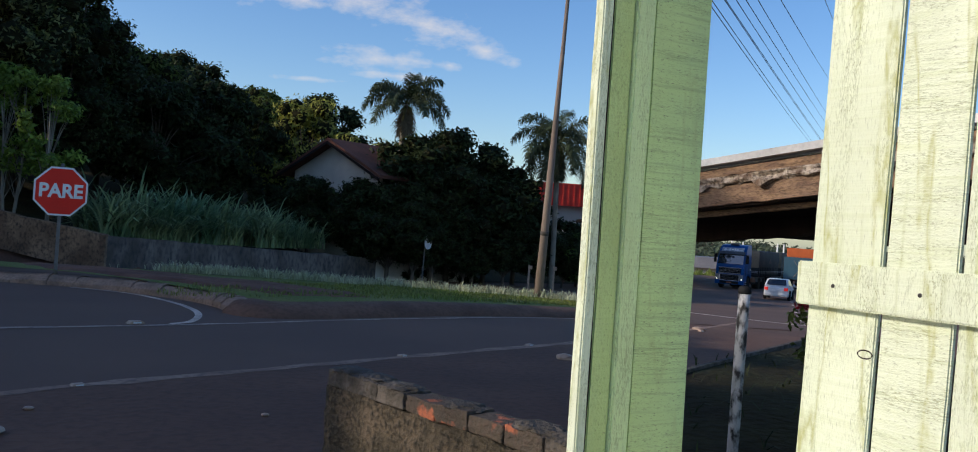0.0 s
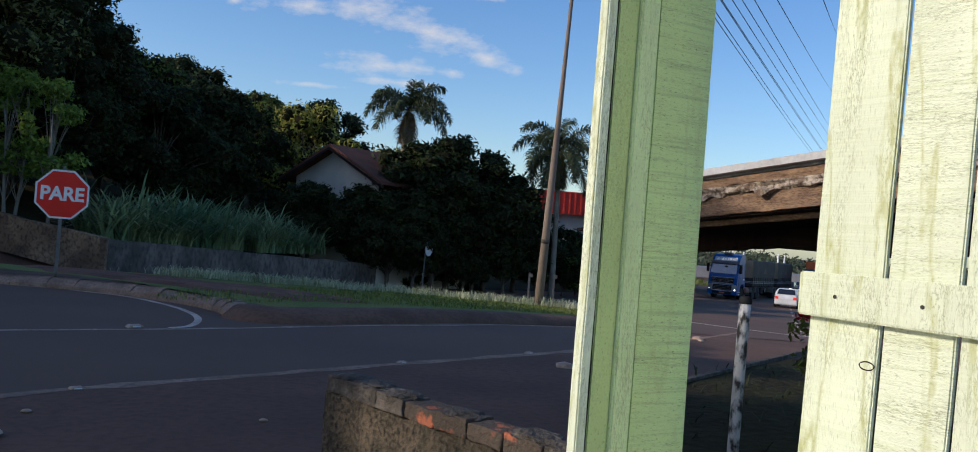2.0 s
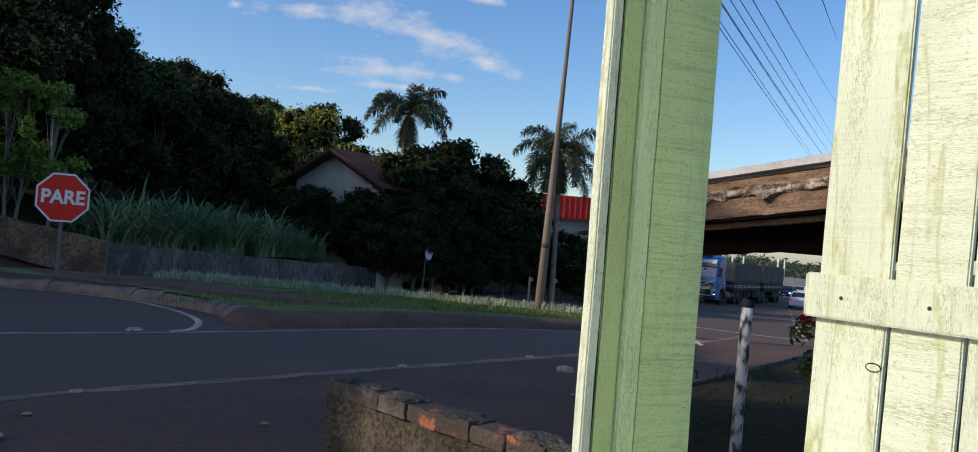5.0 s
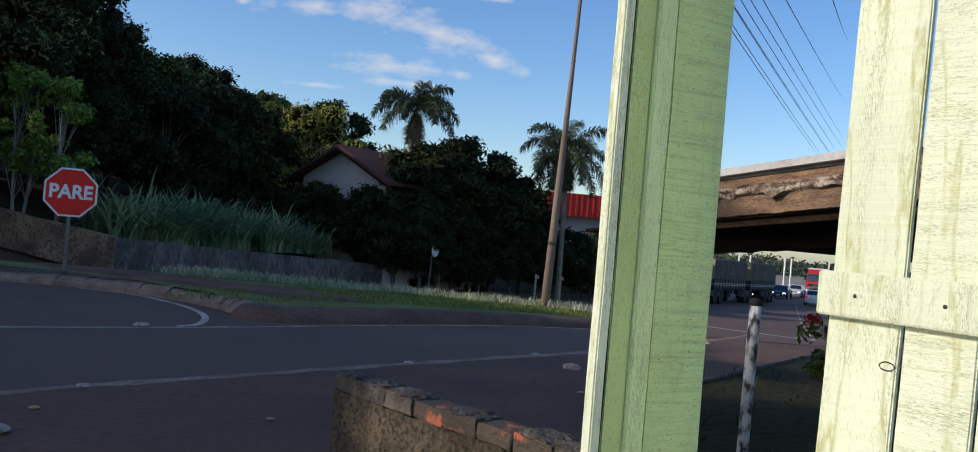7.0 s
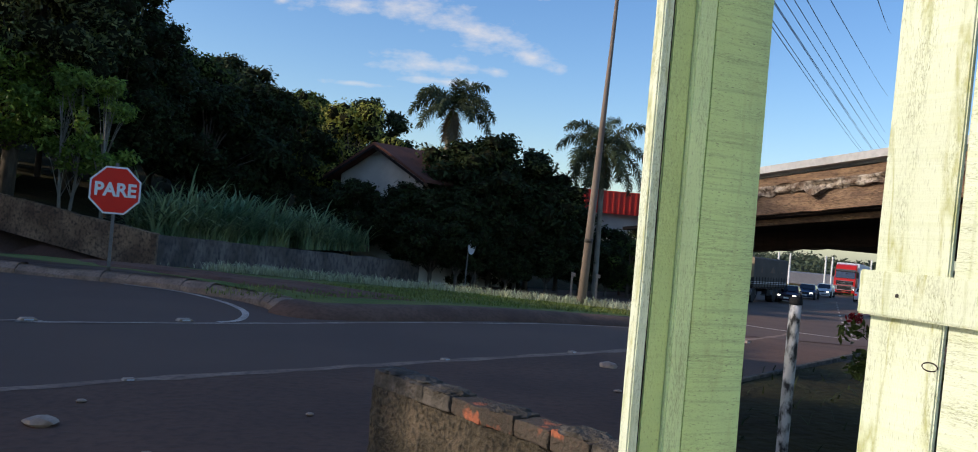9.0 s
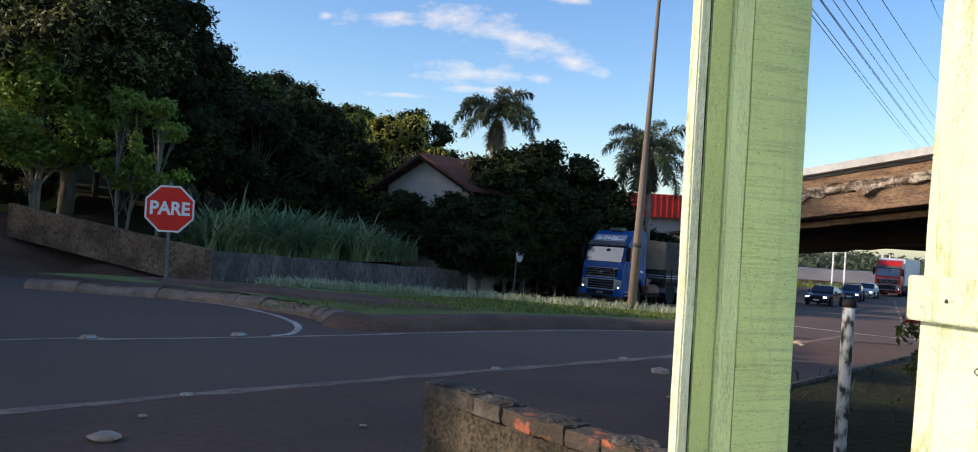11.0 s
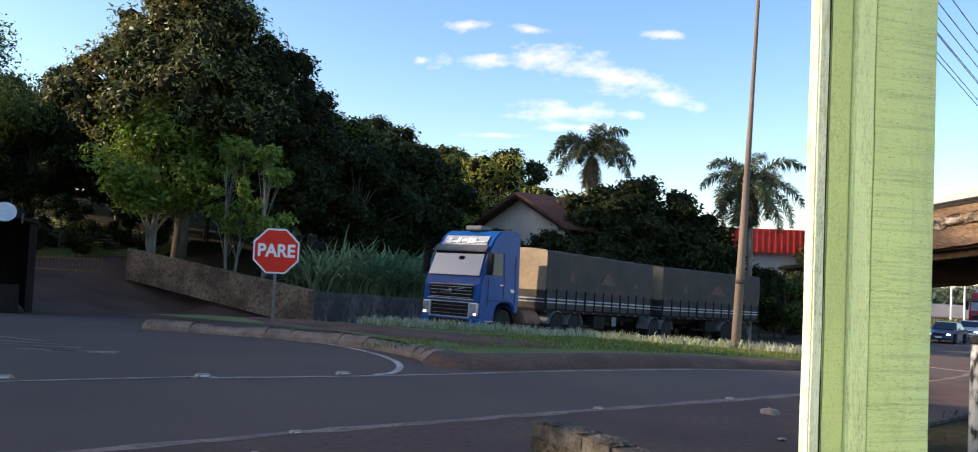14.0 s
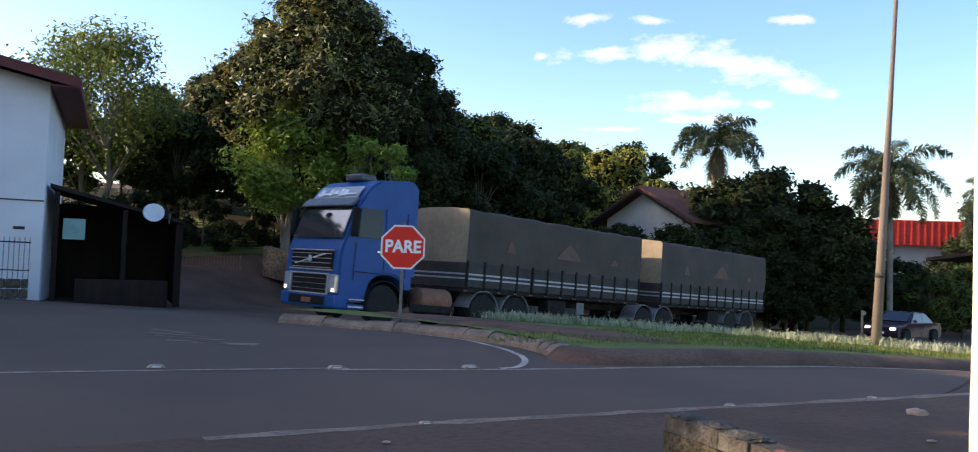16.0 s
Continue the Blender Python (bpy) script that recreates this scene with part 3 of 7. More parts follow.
def green_paint(name, top, fleck, streak, cracks=(15, 15, 3.2), sawn=0.28, moss=0.6, wrinkle=(1, 1, 0.2), cracked=0.8):
    """Old pale green gloss on sawn boards: cross saw marks, flaking and mossy runs."""
    m = bpy.data.materials.new(name)
    m.use_nodes = True
    nd, lk = m.node_tree.nodes, m.node_tree.links
    b = nd["Principled BSDF"]
    tc = nd.new("ShaderNodeTexCoord")

    def noise_of(scale, stretch, detail=5):
        mp, n = nd.new("ShaderNodeMapping"), nd.new("ShaderNodeTexNoise")
        mp.inputs["Scale"].default_value = stretch
        n.inputs["Scale"].default_value, n.inputs["Detail"].default_value = scale, detail
        lk.new(tc.outputs["Object"], mp.inputs[0]), lk.new(mp.outputs[0], n.inputs["Vector"])
        return n.outputs[0]

    def ramp(src, a, c, lo, hi):
        r = nd.new("ShaderNodeMapRange")
        for k, v in enumerate((a, c, lo, hi)):
            r.inputs[k + 1].default_value = v
        lk.new(src, r.inputs[0])
        return r.outputs[0]

    def mixed(fac, c1, c2):
        x = nd.new("ShaderNodeMixRGB")
        lk.new(fac, x.inputs[0])
        for k, c in ((1, c1), (2, c2)):
            if isinstance(c, tuple):
                x.inputs[k].default_value = (*c, 1)
            else:
                lk.new(c, x.inputs[k])
        return x.outputs[0]

    saw = noise_of(3.0, (1.2, 1.2, 38), 8)
    grain = noise_of(8.0, (34, 34, 2.2), 8)
    flakes = noise_of(26.0, cracks, 10)
    broad = noise_of(5.0, (1, 1, 0.5), 4)
    c = mixed(ramp(broad, 0.35, 0.65, 0, 1), top, tuple(v * 0.87 for v in top))
    c = mixed(ramp(saw, 0.54, 0.68, 0, sawn), c, streak)
    c = mixed(ramp(grain, 0.6, 0.74, 0, 0.14), c, streak)
    c = mixed(ramp(flakes, 0.60, 0.70, 0, fleck), c, (0.13, 0.14, 0.07))
    runs = noise_of(9.0, (6, 6, 0.3), 6)
    c = mixed(ramp(runs, 0.60, 0.72, 0, moss * 0.45), c, (0.34, 0.38, 0.13))
    for scale, stretch, wide in ((95, wrinkle, 0.02), (210, wrinkle, 0.04)):
        n = noise_of(scale, stretch, 4)
        sub, ab, mul = (nd.new("ShaderNodeMath") for _ in range(3))
        sub.operation, ab.operation, mul.operation = "SUBTRACT", "ABSOLUTE", "MULTIPLY"
        sub.inputs[1].default_value = 0.5
        lk.new(n, sub.inputs[0]), lk.new(sub.outputs[0], ab.inputs[0])
        lk.new(ramp(ab.outputs[0], 0.0, wide, cracked, 0.0), mul.inputs[0])
        lk.new(ramp(noise_of(scale * 0.12, stretch, 3), 0.46, 0.6, 0, 1), mul.inputs[1])
        c = mixed(mul.outputs[0], c, (0.2, 0.22, 0.09))
    # long wavering stains where rain ran down the paint
    sub, ab, mul = (nd.new("ShaderNodeMath") for _ in range(3))
    sub.operation, ab.operation, mul.operation = "SUBTRACT", "ABSOLUTE", "MULTIPLY"
    sub.inputs[1].default_value = 0.5
    lk.new(noise_of(11, (1, 1, 0.12), 3), sub.inputs[0]), lk.new(sub.outputs[0], ab.inputs[0])
    lk.new(ramp(ab.outputs[0], 0.0, 0.03, moss, 0.0), mul.inputs[0])
    lk.new(ramp(noise_of(70, (1, 1, 0.5), 3), 0.35, 0.6, 0.2, 1), mul.inputs[1])
    c = mixed(mul.outputs[0], c, (0.4, 0.41, 0.15))
    lk.new(c, b.inputs["Base Color"])
    b.inputs["Roughness"].default_value = 0.55
    add = nd.new("ShaderNodeMath")
    lk.new(saw, add.inputs[0]), lk.new(flakes, add.inputs[1])
    bp = nd.new("ShaderNodeBump")
    bp.inputs["Strength"].default_value, bp.inputs["Distance"].default_value = 0.5, 0.004
    lk.new(add.outputs[0], bp.inputs["Height"]), lk.new(bp.outputs[0], b.inputs["Normal"])
    return m


M["green"] = green_paint("green", (0.64, 0.79, 0.34), 0.7, (0.33, 0.42, 0.18), (5, 5, 17), 0.45, 0.3, (0.12, 0.12, 2.2), 0.55)
# olive and darker than the face: shade of the recess put into paint
M["recess_shade_green"] = green_paint("recess_shade_green", (0.54, 0.66, 0.27), 0.5, (0.28, 0.36, 0.16), (10, 10, 6), 0.15, 0.2, (0.6, 0.6, 0.3), 0.35)
M["light_green"] = green_paint("light_green", (0.7, 0.83, 0.42), 0.4, (0.4, 0.5, 0.22), (12, 12, 4), 0.2, 0.15, (1, 1, 0.12), 0.5)
M["pale_green"] = green_paint("pale_green", (0.74, 0.79, 0.6), 0.45, (0.5, 0.56, 0.3), (22, 22, 2.2), 0.16, 0.85, (1, 1, 0.22), 0.65)
M["sawn_green"] = green_paint("sawn_green", (0.74, 0.79, 0.6), 0.45, (0.5, 0.56, 0.3), (5, 5, 12), 0.3, 0.7, (0.16, 0.16, 1.7), 0.7)


def board(name, origin, a0, a1, b0, b1, z0, z1, material, parent, bevel=0.003, label="", seed=0, rake=0.0):
    """A sawn board in the doorway's own directions, with slightly uneven edges."""
    bm = boxed(a0, a1, b0, b1, z0, z1)
    bmesh.ops.bevel(bm, geom=list(bm.edges), offset=bevel, segments=2, affect="EDGES")
    rot = Matrix(((A_DIR.x, B_DIR.x, 0, origin.x), (A_DIR.y, B_DIR.y, 0, origin.y), (0, 0, 1, 0), (0, 0, 0, 1)))
    long_edges = [e for e in bm.edges if abs(e.verts[0].co.z - e.verts[1].co.z) > 1]
    bmesh.ops.subdivide_edges(bm, edges=long_edges, cuts=40)
    for v in bm.verts:
        v.co.x += 0.0016 * noise.noise(Vector((seed * 7.1, v.co.y * 9, v.co.z * 6)))
        v.co.y += 0.0012 * noise.noise(Vector((seed * 3.3 + 40, v.co.x * 9, v.co.z * 6))) + rake * (v.co.z - 1.45)
    bm.transform(rot)
    return part(name, bm, material, parent, label)


def build_doorway():
    jamb = thing("door_jamb", "pale green painted wooden door jamb of nailed boards, flaking", "door jamb")
    z0, z1 = -0.05, 3.2
    board("stop_batten", JAMB, -0.008, 0.0165, 0.0, 0.029, z0, z1, M["pale_green"], jamb, seed=1)
    # dark filler nearly flush in the gap, standing in for the gap's shade
    board("frame_core", JAMB, 0.0166, 0.0212, 0.004, 0.029, z0, z1, M["dark_wood"], jamb, 0.001, "dark strip set in the joint as its shade", seed=6)
    # recess board, its shade carried by the darker green
    board("back_board", JAMB, 0.0215, 0.0733, 0.004, 0.045, z0, z1, M["recess_shade_green"], jamb, seed=2)
    board("cover_strip", JAMB, 0.0737, 0.1195, -0.005, 0.0415, z0, z1, M["light_green"], jamb, seed=3)
    board("face_board", JAMB, 0.1203, 0.2715, -0.001, 0.041, z0, z1, M["green"], jamb, seed=4)
    board("edge_strip", JAMB, 0.2718, 0.2765, 0.012, 0.05, z0, z1, M["pale_green"], jamb, seed=5)
    # the open gate leaf of upright planks with a rail
    gate = thing("plank_gate", "open pale green plank gate, weathered with moss runs", "gate")
    org = Vector((0.665, 1.501, 0))
    edges = [0.094, -0.065, -0.205, -0.352, -0.505, -0.655]
    for i in range(5):
        b1, b0 = edges[i], edges[i + 1] + 0.008
        board("plank", org, 0.0, 0.013, b0, b1, 0.05, 3.0, M["sawn_green" if i == 1 else "pale_green"], gate, 0.003, seed=10 + i, rake=-0.024)
    bm = bmesh.new()
    box(bm, -0.026, -0.0005, -0.66, 0.105, 1.388, 1.470)
    bmesh.ops.bevel(bm, geom=list(bm.edges), offset=0.003, segments=2, affect="EDGES")
    rot = Matrix(((A_DIR.x, B_DIR.x, 0, org.x), (A_DIR.y, B_DIR.y, 0, org.y), (0, 0, 1, 0), (0, 0, 0, 1)))
    bm.transform(rot)
    rail = part("rail", bm, M["pale_green"], gate)
    for b in (0.021, -0.151, -0.29, -0.43):
        nb = turned([(0.0, -0.001), (0.0042, -0.001), (0.0035, 0.0012), (0.0, 0.0016)], 10, "Z")
        nb.transform(rot @ Matrix.Translation((-0.0262, b, 1.428)) @ Matrix.Rotation(radians(-90), 4, "Y"))
        part("nail_head", nb, M["iron"], rail, "dark iron nail head")
    for zz in (0.35, 2.75):
        bm = boxed(-0.026, -0.0005, -0.66, 0.105, zz, zz + 0.082, 0.003)
        bm.transform(rot)
        part("rail", bm, M["pale_green"], gate)
    ring = [(0.0075 * math.cos(k * 0.3142), 0.015 * math.sin(k * 0.3142), 0.0) for k in range(21)]
    knot = tube(ring, 0.0013, 6)
    knot.transform(rot @ Matrix.Translation((-0.0006, -0.036, 1.311)) @ Matrix.Rotation(radians(-90), 4, "Y"))
    part("knot", knot, M["dark_wood"], gate, "dark ring of a wood knot")



# ---- broken garden wall ----
def build_garden_wall():
    w = thing("garden_wall", "low broken brick garden wall with crumbling plaster", "wall", kind="structure")
    p0, p1 = Vector((-0.70, 3.80)), Vector((0.62, 2.35))
    d = (p1 - p0).normalized()
    length = (p1 - p0).length
    rot = Matrix(((d.x, -d.y, 0, p0.x), (d.y, d.x, 0, p0.y), (0, 0, 1, 0), (0, 0, 0, 1)))
    # plastered body, face towards -y of its own directions
    nx, nz = 60, 36
    verts, faces = [], []
    for j in range(nz + 1):
        for i in range(nx + 1):
            x, z = i / nx * length, -0.1 + j / nz * 0.84
            top = max(0, (j / nz - 0.93) / 0.07)
            rough = 0.010 * noise.noise(Vector((x * 7, z * 7, 1))) + 0.006 * noise.noise(Vector((x * 22, z * 22, 3)))
            verts.append((x + (0.012 * noise.noise(Vector((z * 9, 5, 0))) if i == 0 else 0), -0.002 + rough, z + top * 0.02 * noise.noise(Vector((x * 8, 9, 0)))))
    k = len(verts)
    verts += [(x, 0.13, z) for x, y, z in verts]
    row = nx + 1
    for j in range(nz):
        for i in range(nx):
            a = j * row + i
            faces += [(a, a + 1, a + row + 1, a + row), (k + a + row, k + a + row + 1, k + a + 1, k + a)]
        a = j * row
        faces += [(a + row, k + a + row, k + a, a), (a + nx, k + a + nx, k + a + row + nx, a + row + nx)]
    for i in range(nx):
        a = nz * row + i
        faces.append((a, a + 1, k + a + 1, k + a))
    body = data_part("plaster_body", verts, faces, M["plaster"], w)
    body.matrix_basis = rot
    # top course of hollow clay bricks under mortar
    rng = random.Random(5)
    x = 0.0
    n = 0
    while x < length - 0.05:
        l = rng.uniform(0.185, 0.205)
        h = rng.uniform(0.062, 0.074)
        bm = boxed(x, min(x + l - 0.006, length), -0.004 + rng.uniform(-0.004, 0.005), 0.135, 0.741, 0.745 + h, 0.006)
        bmesh.ops.subdivide_edges(bm, edges=bm.edges, cuts=2, use_grid_fill=True)
        for v in bm.verts:
            v.co += Vector([0.006 * noise.noise(v.co * 30 + Vector((n, k2 * 9, 0))) for k2 in range(3)])
        bm.transform(Matrix.Translation((x, 0, 0.76)) @ Matrix.Rotation(rng.uniform(-0.022, 0.022), 4, "Y") @ Matrix.Translation((-x, 0, -0.76)))
        bm.transform(rot)
        part("brick", bm, M["clay"] if n in (3, 4, 5, 6) else M["mortar"], w, "exposed orange clay brick" if n in (3, 4, 5, 6) else "")
        if n not in (3, 5):
            cap = bmesh.new()
            bmesh.ops.create_icosphere(cap, subdivisions=3, radius=1)
            for v in cap.verts:
                v.co *= 1 + 0.35 * noise.noise(v.co * 2.2 + Vector((n * 5, 0, 0)))
                v.co = Vector((x + l / 2 + v.co.x * l * 0.52, 0.065 + v.co.y * 0.075, 0.825 + v.co.z * rng.uniform(0.014, 0.018) + h - 0.08))
            cap.transform(rot)
            part("mortar_cap", cap, M["mortar"], w, "crumbling mortar lump")
        x += l
        n += 1


# ---- neighbouring awning, pipe, flower bed ----
def build_awning():
    aw = thing("awning_roof", "low awning roof with rotten timber fascia and metal edge", "awning", kind="structure")
    p1, p2 = Vector((1.30, 6.15, 2.03)), Vector((3.2, 2.95, 2.36))
    d = (p2 - p1).normalized()
    side = Vector((-d.y, d.x, 0)).normalized()      # away from the road
    if side.x < 0:
        side = -side
    up = Vector((0, 0, 1))

    def plank(name, y0, y1, z0, z1, material, rot_amp=0.0, cuts=60, label="", s0=0.0, s1=1.0):
        bm = bmesh.new()
        length = (p2 - p1).length
        box(bm, s0 * length, s1 * length, y0, y1, z0, z1)
        bmesh.ops.subdivide_edges(bm, edges=[e for e in bm.edges if abs(e.verts[0].co.x - e.verts[1].co.x) > 0.5], cuts=cuts)
        bmesh.ops.subdivide_edges(bm, edges=[e for e in bm.edges if abs(e.verts[0].co.z - e.verts[1].co.z) > 0.03], cuts=6)
        for v in bm.verts:
            if rot_amp:
                h = (v.co.z - z0) / (z1 - z0)
                v.co.y += rot_amp * noise.noise(Vector((v.co.x * 5, v.co.z * 30, 0)))
                if h < 0.05:
                    v.co.z += rot_amp * 1.6 * noise.noise(Vector((v.co.x * 7, 3, 0)))
        bm.transform(Matrix(((d.x, side.x, 0, p1.x), (d.y, side.y, 0, p1.y), (d.z, 0, 1, p1.z), (0, 0, 0, 1))))
        return part(name, bm, material, aw, label)

    plank("metal_edge", -0.03, 0.05, -0.035, 0.012, M["sheet"], 0, 4, "pale metal drip edge")
    plank("roof_sheet", 0.05, 4.5, -0.05, -0.03, M["sheet"], 0, 4)
    plank("fascia_upper", 0.03, 0.06, -0.115, -0.06, M["raw_wood"], 0.012, 90, "split weathered timber")
    plank("rotten_strip", 0.0, 0.05, -0.185, -0.12, M["rotten"], 0.045, 220, "peeling rotten timber")
    plank("fascia_lower", 0.025, 0.06, -0.31, -0.16, M["raw_wood"], 0.006, 90, "weathered brown timber fascia")
    plank("under_beam", 0.16, 0.2, -0.365, -0.326, M["raw_wood"], 0.004, 40, s0=-0.1)
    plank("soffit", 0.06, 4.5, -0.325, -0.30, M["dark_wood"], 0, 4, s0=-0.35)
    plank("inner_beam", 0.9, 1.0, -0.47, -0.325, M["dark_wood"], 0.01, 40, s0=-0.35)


def build_pipe():
    p = thing("white_pipe_post", "white painted pipe post with flaking paint", "post")
    x, y = 1.378, 4.62
    part("pipe", tube([(x - 0.012, y, -0.2), (x, y, 1.14), (x + 0.002, y, 1.238)], [0.031, 0.031, 0.031], 20), M["pipe"], p, smooth=True)
    bm = turned([(0.0, 1.23), (0.034, 1.23), (0.036, 1.238), (0.033, 1.262), (0.02, 1.272), (0.0, 1.272)], 18, "Z")
    bm.transform(Matrix.Translation((x + 0.002, y, 0)))
    part("cap", bm, M["black"], p, "black rubber cap", smooth=True)
    fence = thing("low_kerb", "low pale concrete kerb round the garden", "kerb", kind="structure")
    pts = [(1.2, 8.0), (2.3, 9.75), (3.15, 11.0), (4.4, 12.85), (7.0, 16.6)]
    c = curve_points([(*q, 0) for q in pts], 6)
    for a, b in zip(c, c[1:]):
        dd = (b - a).normalized()
        bm = boxed(0.004, (b - a).length - 0.004, -0.035, 0.035, -0.1, 0.06, 0.01)
        bm.transform(Matrix(((dd.x, -dd.y, 0, a.x), (dd.y, dd.x, 0, a.y), (0, 0, 1, ground_z(a.x, a.y)), (0, 0, 0, 1))))
        part("kerb_stone", bm, M["mortar"], fence)


# ---- leaves and trees ----
def leaf_cloud(rng, centres, radius, count, size, flat=0.5, droop=0.0, tri=False):
    """Arrays of small bent leaves round clump centres."""
    c = np.array(centres)[rng.integers(0, len(centres), count)]
    off = rng.normal(size=(count, 3))
    off /= np.linalg.norm(off, axis=1)[:, None]
    off *= (rng.random((count, 1)) ** 0.4) * radius * rng.uniform(0.7, 1.15, (count, 1))
    off[:, 2] *= 0.75
    pos = c + off
    nrm = off / radius + rng.normal(scale=0.6, size=(count, 3)) + np.array([0, 0, flat])
    nrm /= np.linalg.norm(nrm, axis=1)[:, None]
    t = np.cross(nrm, rng.normal(size=(count, 3)))
    t /= np.linalg.norm(t, axis=1)[:, None] + 1e-9
    b = np.cross(nrm, t)
    s = size * rng.uniform(0.6, 1.35, (count, 1))
    if tri:
        v = np.stack([pos - t * s, pos + t * s * 0.7 + b * s * 0.42, pos + t * s * 0.7 - b * s * 0.42 + nrm * s * 0.15], 1).reshape(-1, 3)
        return v, np.arange(count * 3).reshape(-1, 3)
    v = np.stack([pos - t * s, pos + b * s * 0.45 + nrm * s * 0.12, pos + t * s * np.array([1, 1, 1 - droop]), pos - b * s * 0.45 + nrm * s * 0.12], 1).reshape(-1, 3)
    f = np.arange(count * 4).reshape(-1, 4)
    return v, f


# Lumps at the clump centres that darken the gaps in a crown.
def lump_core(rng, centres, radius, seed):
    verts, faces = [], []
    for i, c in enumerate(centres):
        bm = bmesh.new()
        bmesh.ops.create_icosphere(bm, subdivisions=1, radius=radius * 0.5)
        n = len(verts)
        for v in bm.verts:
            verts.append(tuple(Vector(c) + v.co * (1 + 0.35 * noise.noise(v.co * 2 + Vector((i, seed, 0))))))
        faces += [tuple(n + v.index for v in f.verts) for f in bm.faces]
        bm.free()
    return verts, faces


def make_tree(name, label, height, width, leaf, seed, count=9000, size=0.16, trunk=0.16, clumps=42, base=0.28, bark="bark", shape=1.0, stems=1, core=True):
    """A tapered trunk with limbs, and a crown of leaf clumps with an uneven outline."""
    rng = np.random.default_rng(seed)
    t = thing(name, label, "tree")
    bm = bmesh.new()
    cz0, cz1 = height * base, height
    centres = []
    cr = width * (0.14 if core else 0.2)
    clumps = round(clumps * 1.9)
    for i in range(clumps):
        h = rng.random()
        r = width / 2 * (math.sin(math.pi * (0.12 + 0.82 * h) ** shape)) * (0.35 + 0.7 * rng.random() ** 0.6)
        a = rng.random() * 2 * math.pi
        lobe = noise.noise(Vector((1.3 * math.cos(a), 1.3 * math.sin(a), 2.2 * h + seed * 7.3)))
        r *= 1 + 0.5 * lobe
        centres.append((r * math.cos(a), r * math.sin(a), cz0 + (cz1 - cz0) * (h * 0.93 + 0.12 * lobe * h)))
    for s in range(stems):
        ox, oy = (rng.normal(scale=0.35, size=2) if stems > 1 else (0, 0))
        pts = [(ox * 0.3, oy * 0.3, -0.3)]
        for k in range(1, 6):
            f = k / 5
            pts.append((ox * (0.3 + f) + rng.normal(scale=0.05 * height * 0.12), oy * (0.3 + f) + rng.normal(scale=0.05 * height * 0.12), f * height * 0.72))
        tube(pts, [trunk * (1.25 - f * 0.95) for f in (0, 0.2, 0.4, 0.6, 0.8, 1.0)], 8, bm)
        for c in centres[s::max(2, stems)]:
            k = min(4, max(1, int(c[2] / (height * 0.72) * 5 * 0.6)))
            p = Vector(pts[k])
            q = Vector(c)
            mid = p.lerp(q, 0.5) + Vector((0, 0, 0.08 * (q - p).length))
            tube([p, mid, q], [trunk * 0.38, trunk * 0.22, trunk * 0.06], 5, bm, caps=False)
    part("trunk", bm, M[bark], t, smooth=True)
    v, f = leaf_cloud(rng, centres, cr, round(count * 1.45), size * 0.86, tri=True)
    data_part("crown", v.tolist(), f.tolist(), M[leaf], t)
    # dark lumps stand in for shade deep in the crown
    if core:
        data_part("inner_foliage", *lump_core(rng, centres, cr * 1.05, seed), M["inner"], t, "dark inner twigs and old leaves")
    return t


def stand(x, y, scale=1.0, turn=0.0, dz=0.0, sx=1.0):
    return Matrix.Translation((x, y, ground_z(x, y) + dz)) @ Matrix.Rotation(turn, 4, "Z") @ Matrix.Diagonal((scale * sx, scale * sx, scale, 1))


